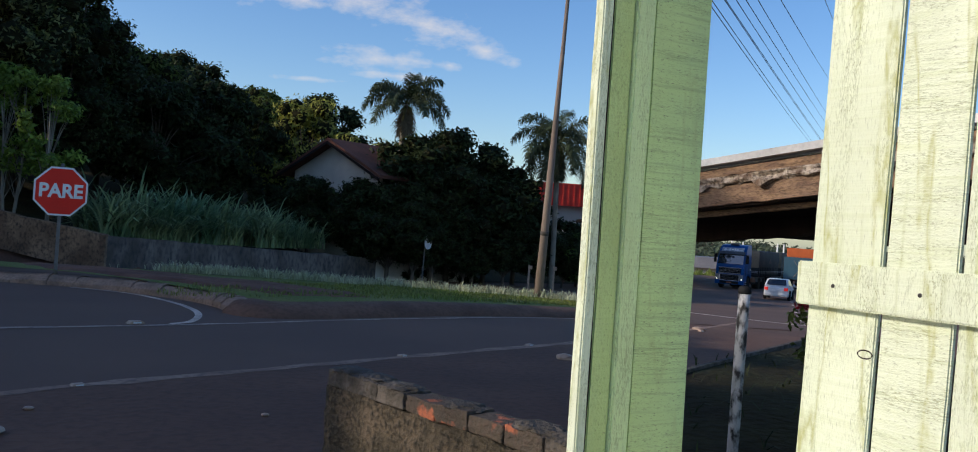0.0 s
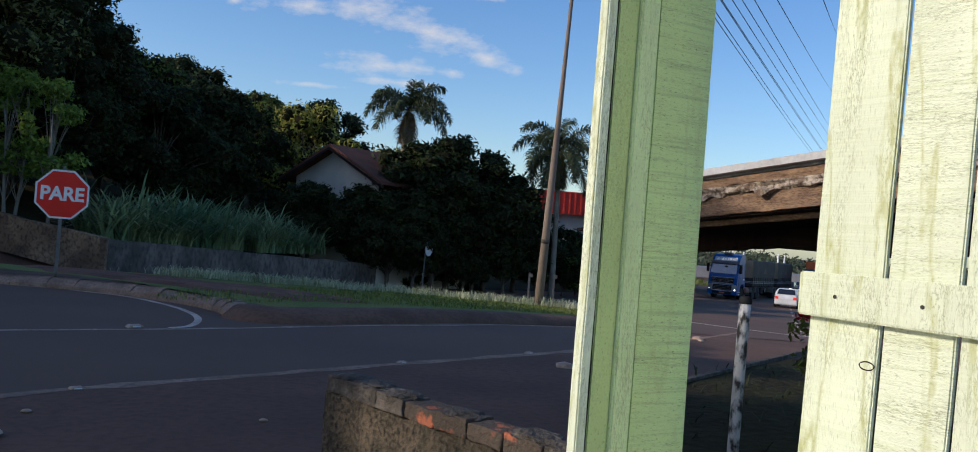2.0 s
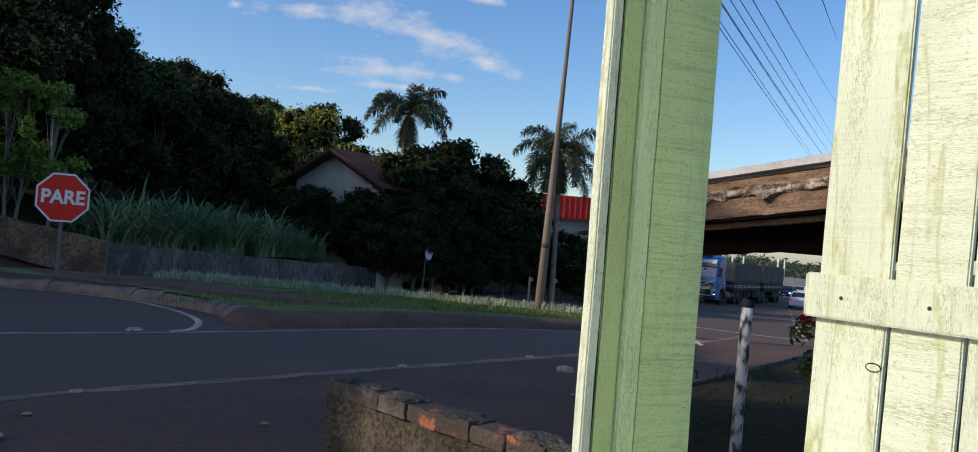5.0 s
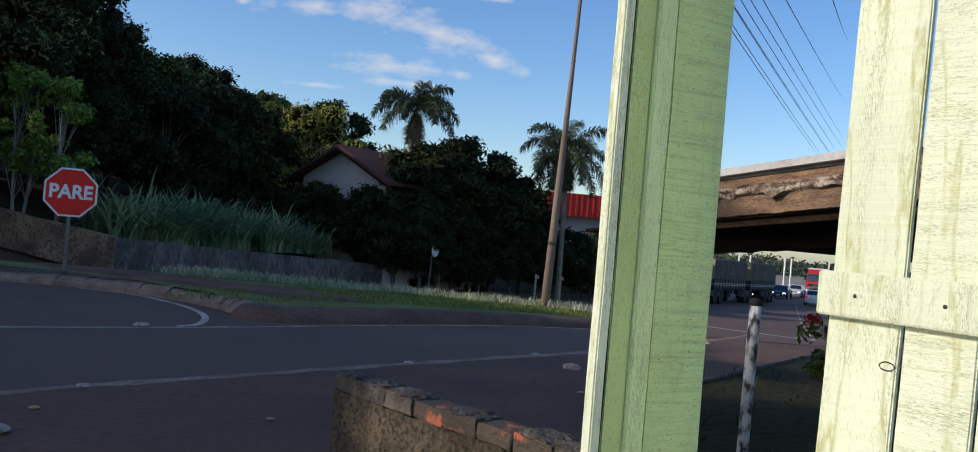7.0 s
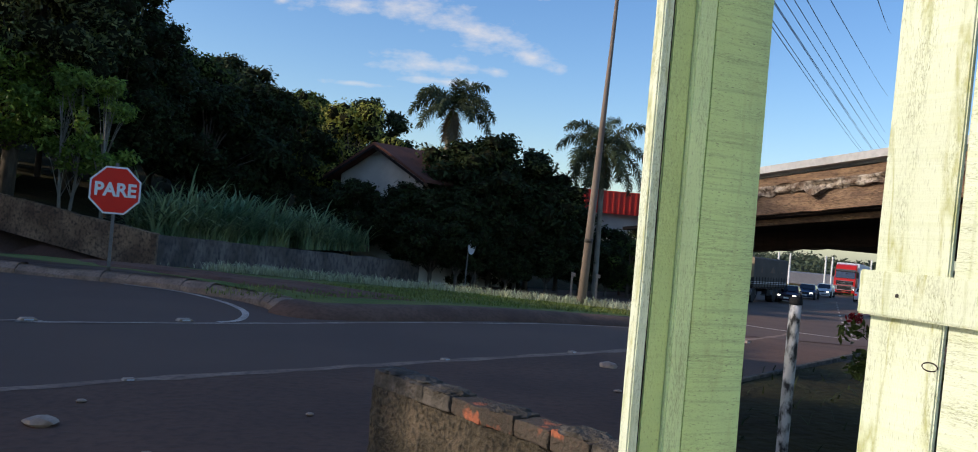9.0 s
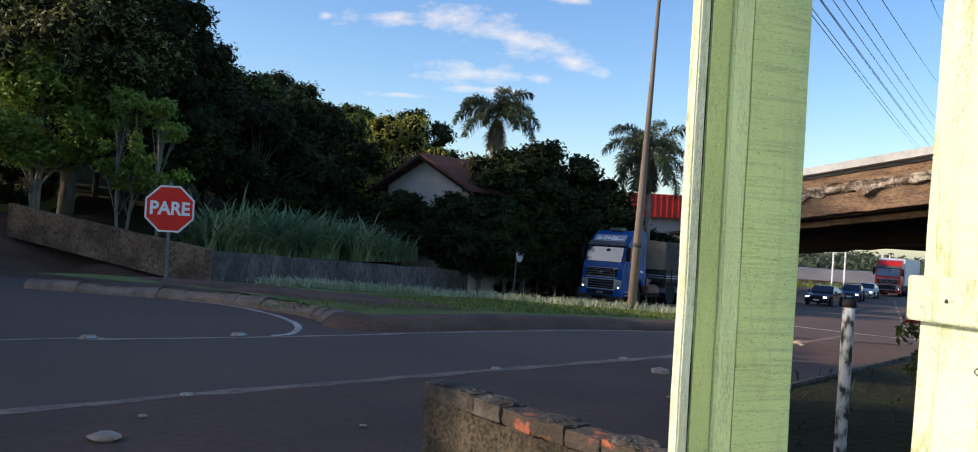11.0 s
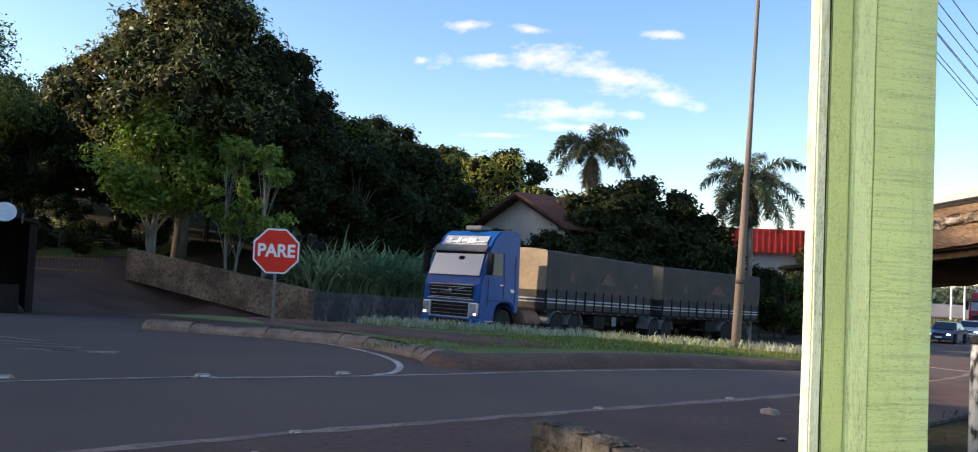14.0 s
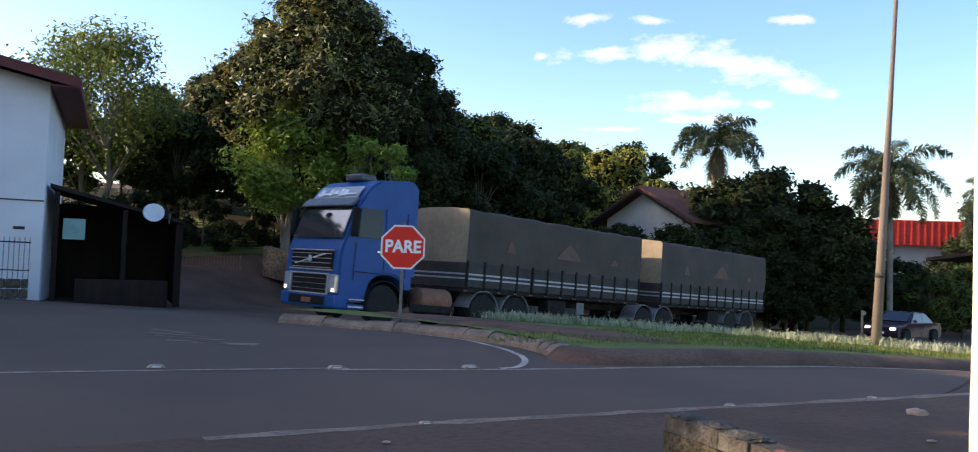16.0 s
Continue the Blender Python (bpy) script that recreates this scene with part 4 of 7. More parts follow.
def build_woods():
    rng = random.Random(11)
    kinds = [
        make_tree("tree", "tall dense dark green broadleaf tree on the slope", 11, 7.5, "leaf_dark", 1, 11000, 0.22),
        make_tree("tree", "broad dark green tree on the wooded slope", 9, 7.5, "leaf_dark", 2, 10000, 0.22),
        make_tree("tree", "olive brown leaved tree on the wooded slope", 9.5, 6.5, "leaf_olive", 3, 9500, 0.22),
        make_tree("tree", "mid green broadleaf tree on the wooded slope", 10, 6.5, "leaf_mid", 4, 9500, 0.22),
    ]
    used = [False] * 4
    spots = []
    # the wooded slope, thinning along the ridge
    for k in range(90):
        x, y = rng.uniform(-62, -10), rng.uniform(44, 92)
        if behind(x, y) < 6 or (x > -16 and y < 64) or x > 0.5 * (92 - y) - 26 or x < -1.05 * y + 4:
            continue
        if any((x - a) ** 2 + (y - b) ** 2 < 12 for a, b in spots):
            continue
        spots.append((x, y))
    for x, y in spots:
        k = rng.choice((0, 0, 1, 1, 2, 3)) if y < 62 else rng.choice((0, 1, 2, 2, 3))
        m = stand(x, y, rng.uniform(0.75, 1.05), rng.uniform(0, 6.28), -0.2)
        if used[k]:
            copy_thing(kinds[k], m)
        else:
            kinds[k].matrix_basis, used[k] = m, True
    # front row of the wood above the retaining wall
    for x, y, k, s in ((-20.5, 40.5, 0, 0.95), (-17.5, 43.5, 1, 0.9), (-24.0, 42.0, 0, 1.0), (-15.5, 47.0, 0, 0.85), (-21.5, 46.0, 3, 1.05), (-27.5, 45.5, 0, 1.0),
                       (-30.5, 42.5, 1, 1.0), (-25.5, 50.5, 2, 1.1)):
        m = stand(x, y, s, x * 3.1, -0.2)
        if used[k]:
            copy_thing(kinds[k], m)
        else:
            kinds[k].matrix_basis, used[k] = m, True
    # dark trees round the gabled house
    for x, y, k, s in ((-4.4, 47.6, 1, 0.92), (-2.6, 48.6, 0, 0.86), (-0.6, 50.5, 1, 0.85), (1.2, 52.5, 1, 0.75), (-5.6, 45.6, 1, 0.6), (-4.2, 44.9, 0, 0.5), (-3.4, 46.4, 0, 0.62), (-1.2, 48.6, 1, 0.66), (-7.6, 46.8, 1, 0.42), (-10.4, 46.0, 1, 0.40), (-3.2, 45.6, 0, 0.45),
                       (-1.6, 47.0, 1, 0.40), (0.6, 48.5, 0, 0.45), (2.6, 51.5, 1, 0.45), (-9.9, 45.6, 1, 0.5), (-7.0, 45.4, 1, 0.5), (-12.2, 46.6, 0, 0.36), (5.4, 56.0, 1, 0.4), (4.2, 52.5, 0, 0.35)):
        copy_thing(kinds[k], stand(x, y, s, x * 2.3, -0.2, 1.15))
    big = make_tree("tree", "large old tree with sunlit olive green crown", 14.0, 8.6, "leaf_olive", 21, 32000, 0.165, 0.3, 100)
    big.matrix_basis = stand(-23.3, 36.2, 1.01, 0.4, -0.3)
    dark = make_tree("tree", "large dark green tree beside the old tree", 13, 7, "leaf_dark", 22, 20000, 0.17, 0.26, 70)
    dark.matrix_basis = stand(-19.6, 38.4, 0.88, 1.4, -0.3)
    bright = make_tree("tree", "bright green small tree with slim pale stems", 7.4, 5.0, "leaf_bright", 23, 13000, 0.15, 0.07, 38, 0.36, "pale_bark", stems=4, core=False)
    bright.matrix_basis = stand(-23.4, 34.4, 1.0, 0, -0.2, 1.1)
    slim = make_tree("tree", "slim young tree with lime green leaves", 6.4, 2.0, "leaf_bright", 24, 1700, 0.15, 0.06, 16, 0.3, "pale_bark", stems=2, core=False)
    slim.matrix_basis = stand(-17.6, 33.9, 1.05, 0, -0.2)
    copy_thing(slim, stand(-19.4, 34.1, 1.0, 2.0, -0.2))
    # tree whose leaf colour carries the sunlight
    lime = make_tree("tree", "yellow green tree behind the house, sunlight in its leaf colour", 8.0, 7.0, "leaf_sunlit_lime", 25, 8000, 0.17, 0.14, 36)
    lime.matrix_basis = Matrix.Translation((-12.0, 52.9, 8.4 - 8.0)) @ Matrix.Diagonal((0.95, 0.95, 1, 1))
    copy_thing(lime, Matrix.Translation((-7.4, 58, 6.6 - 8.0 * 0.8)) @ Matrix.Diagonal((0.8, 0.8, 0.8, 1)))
    yard = make_tree("tree", "yard tree with open crooked limbs and light foliage", 8.5, 6.0, "leaf_yard", 26, 6500, 0.125, 0.13, 26, 0.4, "pale_bark", core=False)
    yard.matrix_basis = stand(-36.3, 36.2, 1.38, 0, -0.3)
    copy_thing(yard, stand(-39.5, 37.5, 1.0, 2.0, -0.3))
    copy_thing(kinds[1], stand(-35.0, 40.0, 0.85, 2.0, -0.3))
    copy_thing(kinds[3], stand(-42.0, 38.0, 0.9, 1.0, -0.3))
    copy_thing(kinds[0], stand(-39.5, 30.0, 0.65, 2.2, -0.3))
    copy_thing(kinds[1], stand(-44.5, 31.0, 1.0, 0.7, -0.3))
    shrub = make_tree("shrub", "low dark green garden shrub on the bank", 2.2, 3.0, "leaf_dark", 27, 2500, 0.1, 0.05, 18, 0.1)
    shrub.matrix_basis = stand(-29.5, 33.5, 0.8)
    # trees added by the far road, sized to cast shade on the truck
    for x, y, s in ((10.5, 68, 0.8), (13.0, 75, 1.2), (15.5, 83, 1.25), (9.8, 62, 0.6), (18.5, 91, 1.0)):
        copy_thing(kinds[1], stand(x, y, s, x))
    for x, y, s in ((-31.5, 32.5, 1.1), (-27.8, 35.5, 0.9), (-30.0, 36.5, 1.5), (-33.5, 35.5, 1.6), (-27.0, 38.5, 1.4), (-33.0, 31.2, 1.2), (-35.0, 33.0, 1.5), (-7.0, 46.2, 1.0), (-4.5, 47.5, 1.1), (-1.5, 49.0, 1.1), (6.5, 60, 1.2), (8.5, 63.0, 1.2)):
        copy_thing(shrub, stand(x, y, s, x))
    green = make_tree("shrub", "rounded bright green clipped tree by the red roof", 3.6, 3.4, "leaf_mid", 28, 3500, 0.12, 0.08, 22, 0.15)
    green.matrix_basis = stand(5.6, 53.0, 1.05)
    copy_thing(green, stand(7.6, 55.5, 1.15, 1.0))
    copy_thing(green, stand(9.6, 58.5, 1.2, 2.0))


def make_palm(height, seed, lean=(0.0, 0.0), reach=1.0, count=25):
    rng = random.Random(seed)
    p = thing("palm_tree", "queen palm with arching feathery fronds", "palm tree", group="palms by the houses")
    pts = [(lean[0] * (k / 8) ** 2, lean[1] * (k / 8) ** 2, -0.3 + (height + 0.3) * k / 8) for k in range(9)]
    part("trunk", tube(pts, [0.2, 0.17, 0.16, 0.155, 0.15, 0.15, 0.15, 0.17, 0.1], 10), M["pale_bark"], p, smooth=True)
    top = Vector(pts[-1])
    for k in range(25):
        if count <= k < (22 if count < 20 else 20):
            continue
        a = k * 2.4 + rng.uniform(-0.25, 0.25)
        start = radians(78 - 5.4 * k + rng.uniform(-6, 6)) if k < 20 else radians(-74)
        bend = radians(rng.uniform(95, 120)) if k < 20 else radians(14)
        length = reach * (rng.uniform(2.8, 3.6) if k < 20 else 2.2)
        out = Vector((math.cos(a), math.sin(a), 0))
        side = out.cross(Vector((0, 0, 1)))
        n_s = 16
        line = [top.copy()]
        for i in range(n_s):
            th = max(radians(-84), start - bend * ((i + 0.5) / n_s) ** 1.35)
            line.append(line[-1] + (out * math.cos(th) + Vector((0, 0, math.sin(th)))) * (length / n_s))
        bm = tube(line, [0.035 * (1 - 0.85 * i / n_s) for i in range(n_s + 1)], 4)
        for i in range(2, n_s):
            ax = (line[i + 1] - line[i]).normalized()
            up = side.cross(ax)
            for h in (0.0, 0.125, 0.25, 0.375, 0.5, 0.625, 0.75, 0.875):
                b = line[i].lerp(line[i + 1], h)
                f = (i + h) / n_s
                ll = (0.75 * math.sin(math.pi * (0.12 + 0.8 * f)) + 0.12) * rng.uniform(0.75, 1.1)
                for sgn in (-1, 1):
                    d = (side * sgn * rng.uniform(0.55, 1.0) + ax * rng.uniform(0.35, 0.8) + up * rng.uniform(-0.75, 0.75)).normalized()
                    mid = b + d * ll * 0.5
                    tip = b + d * ll * 0.85 - Vector((0, 0, ll * rng.uniform(0.25, 0.5)))
                    w = ax * 0.024
                    v = [bm.verts.new(c) for c in (b - w, b + w, mid + w, mid - w, tip)]
                    bm.faces.new(v[:4]), bm.faces.new((v[3], v[2], v[4]))
        part("frond", bm, M["palm"] if k < 22 else M["dry_palm"], p, "" if k < 22 else "dead brown frond hanging by the trunk")
    for k in range(3):
        a = k * 2.1
        bm = tube([top, top + Vector((0.25 * math.cos(a), 0.25 * math.sin(a), -0.3)), top + Vector((0.35 * math.cos(a), 0.35 * math.sin(a), -1.3))], [0.03, 0.12, 0.05], 6)
        part("seed_cluster", bm, M["leaf_olive"], p, "hanging dry seed cluster")
    return p


def build_palms():
    a = make_palm(9.6, 3, (0.3, 0.2), 0.84, 14)
    a.matrix_basis = stand(-5.65, 47.6, 1.0, 0.3, -0.45)
    b = make_palm(8.4, 8, (-0.2, 0.1))
    b.matrix_basis = stand(3.4, 49.8, 1.0, 1.3)
    copy_thing(b, stand(8.9, 54.0, 0.85, 2.6))


def blades(name, rng, spots, height, width, bend, material, label, category, segs=3):
    verts, faces = [], []
    for x, y, z, s in spots:
        a = rng.uniform(0, 6.283)
        d = Vector((math.cos(a), math.sin(a), 0))
        o = Vector((-d.y, d.x, 0)) * width * s * 0.5
        h, bd = height * s * rng.uniform(0.6, 1.2), bend * s * rng.uniform(0.4, 1.4)
        n = len(verts)
        for k in range(segs):
            f = k / segs
            c = Vector((x, y, z)) + d * (bd * f * f) + Vector((0, 0, h * (f - 0.32 * f * f * min(1, bd / h))))
            w = o * (1 - 0.5 * f)
            verts += [c - w, c + w]
        tip = Vector((x, y, z)) + d * bd + Vector((0, 0, h * (1 - 0.5 * min(1, bd / h))))
        verts.append(tip)
        faces += [(n + 2 * k, n + 2 * k + 1, n + 2 * k + 3, n + 2 * k + 2) for k in range(segs - 1)]
        faces.append((n + 2 * segs - 2, n + 2 * segs - 1, n + 2 * segs))
    ob = data_part(name, verts, faces, material)
    return tagged(ob, label, category, kind="stuff")


def build_grasses():
    rng = random.Random(4)
    # tall fodder grass above the wall
    d2 = (WALL_R - CORNER).normalized()
    back = Vector((-d2.y, d2.x))
    spots = []
    for k in range(330):
        s, q = rng.uniform(0.4, 12.6), rng.uniform(0.5, 3.4)
        if q < 0.6 + 0.2 * abs(s):
            q += 0.4
        c = CORNER + d2 * s + back * q
        tall = rng.uniform(0.7, 1.15) * (1.0 if s < 6 else 0.85 if s < 9.5 else 0.68)
        for j in range(15):
            x, y = c.x + rng.gauss(0, 0.11), c.y + rng.gauss(0, 0.11)
            spots.append((x, y, max(ground_z(x, y), -0.1) - 0.05, rng.uniform(0.8, 1.12) * tall))
    blades("tall_grass", rng, spots, 2.55, 0.1, 1.9, M["reed"], "tall bluish green fodder grass above the wall", "grass", 5)
    # strap-leaved border on the island
    spots = []
    line = curve_points([(-7.6, 20.6, 0), (-6.2, 22.0, 0), (-3.6, 23.8, 0), (0.5, 25.0, 0), (4.0, 24.4, 0)], 60)
    for k in range(5200):
        p = rng.choice(line)
        x, y = p.x + rng.gauss(0, 0.28), p.y + rng.gauss(0, 0.28)
        spots.append((x, y, lawn_z(x, y) + 0.015, rng.uniform(0.6, 1.1)))
    for k in range(700):
        p = rng.choice(line)
        x, y = p.x + rng.gauss(0, 0.5), p.y + rng.gauss(-0.3, 0.5)
        spots.append((x, y, lawn_z(x, y) + 0.015, rng.uniform(0.4, 0.8)))
    blades("border_plants", rng, spots, 0.30, 0.028, 0.2, M["strap"], "pale variegated strap-leaved border on the island", "border plants", 3)
    # lawn blades
    spots = []
    while len(spots) < 9000:
        x, y = rng.uniform(-5, 4.8), rng.uniform(12.5, 24)
        if (x + 3.75) * 0.70 - (y - 12.9) * 0.713 > -0.12 or y > 24.0 - 0.1 * abs(x) or (x + 5.2) ** 2 / 5 + (y - 15.9) ** 2 / 2.6 < 1 or x < -3.4 - 0.33 * (22 - y):
            continue
        spots.append((x, y, lawn_z(x, y) + 0.015, rng.uniform(0.5, 1.1)))
    blades("lawn_grass", rng, spots, 0.09, 0.02, 0.05, M["blade"], "short green lawn grass on the island", "grass", 2)
    # rough garden growth below the doorway
    spots = []
    while len(spots) < 450:
        x, y = rng.uniform(1.2, 5.5), rng.uniform(4.2, 11.5)
        if (y - 9.2) > 1.2 * (x - 1.4):
            continue
        spots.append((x, y, ground_z(x, y) - 0.03, rng.uniform(0.3, 1.3)))
    blades("garden_weeds", rng, spots, 0.22, 0.02, 0.16, M["leaf_dark"], "rough weeds in the dark garden", "weeds", 3)


def build_flowers():
    f = thing("flower_shrub", "small shrub with red flowers by the gate", "shrub")
    rng = np.random.default_rng(8)
    bx, by = 3.2, 7.75
    c = [(bx + rng.normal(scale=0.22), by + rng.normal(scale=0.22), 0.45 + rng.random() * 0.55) for _ in range(26)]
    bm = bmesh.new()
    for q in c[:12]:
        tube([(bx, by, -0.05), (0.5 * (bx + q[0]), 0.5 * (by + q[1]), q[2] * 0.55), q], [0.014, 0.01, 0.005], 5, bm)
    part("stem", bm, M["bark"], f)
    v, fa = leaf_cloud(rng, c, 0.16, 900, 0.045)
    data_part("leaves", v.tolist(), fa.tolist(), M["leaf_mid"], f)
    tops = [q for q in c if q[2] > 0.72]
    v, fa = leaf_cloud(rng, [(q[0], q[1], q[2] + 0.13) for q in tops], 0.075, 420, 0.028)
    data_part("blossom", v.tolist(), fa.tolist(), M["flower"], f, "red blossom")


M["sheet"] = mat("sheet", (0.55, 0.55, 0.55), (0.42, 0.41, 0.4), 4, 0.5, 0.05, 30, 0.3)
M["raw_wood"] = mat("raw_wood", (0.3, 0.19, 0.115), (0.17, 0.105, 0.07), 5, 0.9, 0.6, 30, c3=(0.06, 0.04, 0.03), fine_mix=0.75, stretch=(1, 1, 4))
M["rotten"] = mat("rotten", (0.5, 0.42, 0.34), (0.14, 0.09, 0.06), 14, 0.95, 1.0, 40, c3=(0.03, 0.02, 0.015), fine_mix=0.9)
build_doorway()
build_garden_wall()
build_awning()
build_pipe()
build_woods()
build_palms()
build_grasses()
build_flowers()


# ---- signs, poles, walls ----
def build_stop_sign():
    sx, sy = -7.76, 15.24
    z = ground_z(sx, sy) + KERB
    face = Matrix.Translation((sx, sy, z)) @ Matrix.Rotation(radians(26), 4, "Z")
    s = thing("stop_sign", "red octagonal stop sign with white border on a post", "stop sign", face)
    part("post", boxed(-0.03, 0.03, -0.025, 0.025, -0.3, 1.99, 0.006), M["galv"], s)

    def octagon(r, y0, y1, cz):
        bm = bmesh.new()
        c = r / math.cos(radians(22.5))
        a = [bm.verts.new((c * math.cos(radians(22.5 + 45 * k)), y0, cz + c * math.sin(radians(22.5 + 45 * k)))) for k in range(8)]
        b = [bm.verts.new((v.co.x, y1, v.co.z)) for v in a]
        bm.faces.new(a), bm.faces.new(list(reversed(b)))
        for k in range(8):
            bm.faces.new((a[(k + 1) % 8], a[k], b[k], b[(k + 1) % 8]))
        bmesh.ops.recalc_face_normals(bm, faces=bm.faces)
        return bm

    cz = 1.495
    part("border", octagon(0.432, -0.045, -0.030, cz), M["white_sign"], s, "white reflective border")
    face_ob = part("face", octagon(0.4, -0.052, -0.046, cz), M["red_sign"], s, "red reflective face")
    cu = bpy.data.curves.new("lettering", "FONT")
    cu.body, cu.align_x, cu.align_y, cu.size, cu.extrude, cu.offset = "PARE", "CENTER", "CENTER", 0.335, 0.002, 0.011
    me = bpy.data.meshes.new_from_object(new("letters_source", cu))
    bpy.data.objects.remove(bpy.data.objects["letters_source"])
    me.materials.append(M["white_sign"])
    t = new("lettering", me)
    t.parent = s
    t.matrix_basis = Matrix.Translation((0, -0.055, cz)) @ Matrix.Rotation(radians(90), 4, "X") @ Matrix.Diagonal((0.93, 1, 1, 1))
    tagged(t, "white PARE lettering")
    part("top_tab", boxed(-0.02, 0.02, -0.03, 0.02, 1.93, 1.995, 0.004), M["galv"], s)


def build_poles():
    p = thing("street_lamp", "tall tapered concrete lighting pole on the island, leaning slightly", "street lamp")
    x, y = 1.34, 24.9
    z = ground_z(x, y) + KERB - 0.1
    part("pole", tube([(x, y, z - 0.5), (x + 0.13, y, z + 3.5), (x + 0.26, y, z + 7.6), (x + 0.40, y, z + 12.5)], [0.14, 0.105, 0.06, 0.045], 14), M["concrete_pole"], p, smooth=True)
    part("number_band", tube([(x + 0.083, y, z + 2.0), (x + 0.087, y, z + 2.12)], [0.126, 0.125], 14), M["mortar"], p, "pale painted band", smooth=True)
    part("arm", tube([(x + 0.40, y, z + 12.4), (x + 1.2, y - 0.6, z + 12.9), (x + 2.2, y - 1.8, z + 13.1)], [0.05, 0.045, 0.04], 8), M["galv"], p)
    part("lamp_head", boxed(x + 2.1, x + 2.4, y - 2.5, y - 1.8, z + 13.0, z + 13.15, 0.03), M["galv"], p)
    # small round sign, seen edge-on
    r = thing("round_sign", "small round sign on a thin white post", "road sign")
    x, y = -3.54, 43.5
    z = ground_z(x, y)
    part("post", tube([(x, y, z - 0.2), (x + 0.05, y, z + 2.5)], 0.035, 8), M["galv"], r)
    bm = turned([(0.0, -0.01), (0.38, -0.01), (0.38, 0.01), (0.0, 0.01)], 24)
    bm.transform(Matrix.Translation((x + 0.2, y, z + 2.15)) @ Matrix.Rotation(radians(66), 4, "Z"))
    part("disc", bm, M["dish"], r)
    for x, y, h in ((1.84, 43.9, 1.35), (3.24, 45.9, 1.35)):
        z = ground_z(x, y)
        g = thing("marker_post", "short white marker post beside the lane", "marker post", group="marker posts")
        part("post", boxed(x - 0.05, x + 0.05, y - 0.04, y + 0.04, z - 0.2, z + h, 0.01), M["stud"], g)
        part("sign_plate", boxed(x - 0.02, x + 0.16, y - 0.06, y - 0.045, z + h - 0.22, z + h - 0.04, 0.005), M["stud"], g)


def wall_run(name, p0, p1, thick, base0, base1, top0, top1, material, parent, seed, n=50):
    """A rendered wall with a wavering, chipped top."""
    d = (p1 - p0)
    o = Vector((-d.y, d.x)).normalized() * thick
    verts, faces, m = [], [], 9
    for i in range(n + 1):
        f = i / n
        c = p0.lerp(p1, f)
        b, t = base0 + (base1 - base0) * f, top0 + (top1 - top0) * f
        t += 0.05 * noise.noise(Vector((f * d.length * 0.9, seed, 0))) + 0.03 * noise.noise(Vector((f * d.length * 4, seed, 5)))
        for k in range(m):
            h = b - 0.3 + (t - b + 0.3) * k / (m - 1)
            w = 0.02 * noise.noise(Vector((f * d.length * 1.5, h * 1.5, seed)))
            verts.append((c.x - o.x * w, c.y - o.y * w, h))
        verts += [(c.x + o.x, c.y + o.y, t + 0.01), (c.x + o.x, c.y + o.y, b - 0.3)]
    w = m + 2
    for i in range(n):
        for k in range(w - 1):
            faces.append((i * w + k, (i + 1) * w + k, (i + 1) * w + k + 1, i * w + k + 1))
    faces += [tuple(range(w)), tuple(n * w + k for k in reversed(range(w)))]
    return data_part(name, verts, faces, material, parent)


def build_retaining_wall():
    w = thing("retaining_wall", "old stained retaining wall, brown render turning to grey", "wall", kind="structure")
    e = Vector((-0.1, -0.35))
    wall_run("brown_wall", WALL_L + e, CORNER + e, 0.3, 0.55, -0.95, 1.62, 0.24, M["render"], w, 3)
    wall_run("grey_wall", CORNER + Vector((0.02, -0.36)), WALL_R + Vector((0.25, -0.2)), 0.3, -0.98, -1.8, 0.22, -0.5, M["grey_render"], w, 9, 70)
    part("corner_pier", boxed(CORNER.x - 0.22, CORNER.x + 0.02, CORNER.y - 0.52, CORNER.y - 0.2, -1.3, 0.26, 0.03), M["render"], w)


# ---- houses ----
def frame_of(origin, along, z):
    return Matrix(((along.x, -along.y, 0, origin.x), (along.y, along.x, 0, origin.y), (0, 0, 1, z), (0, 0, 0, 1)))


def window_on(parent, x, z, w, h, y):
    win = part("window", boxed(x, x + w, y - 0.03, y + 0.05, z, z + h, 0.008), M["maroon"], parent)
    part("pane", boxed(x + 0.07, x + w / 2 - 0.03, y - 0.04, y - 0.031, z + 0.07, z + h - 0.07), M["glass"], win)
    part("pane", boxed(x + w / 2 + 0.03, x + w - 0.07, y - 0.04, y - 0.031, z + 0.07, z + h - 0.07), M["glass"], win)


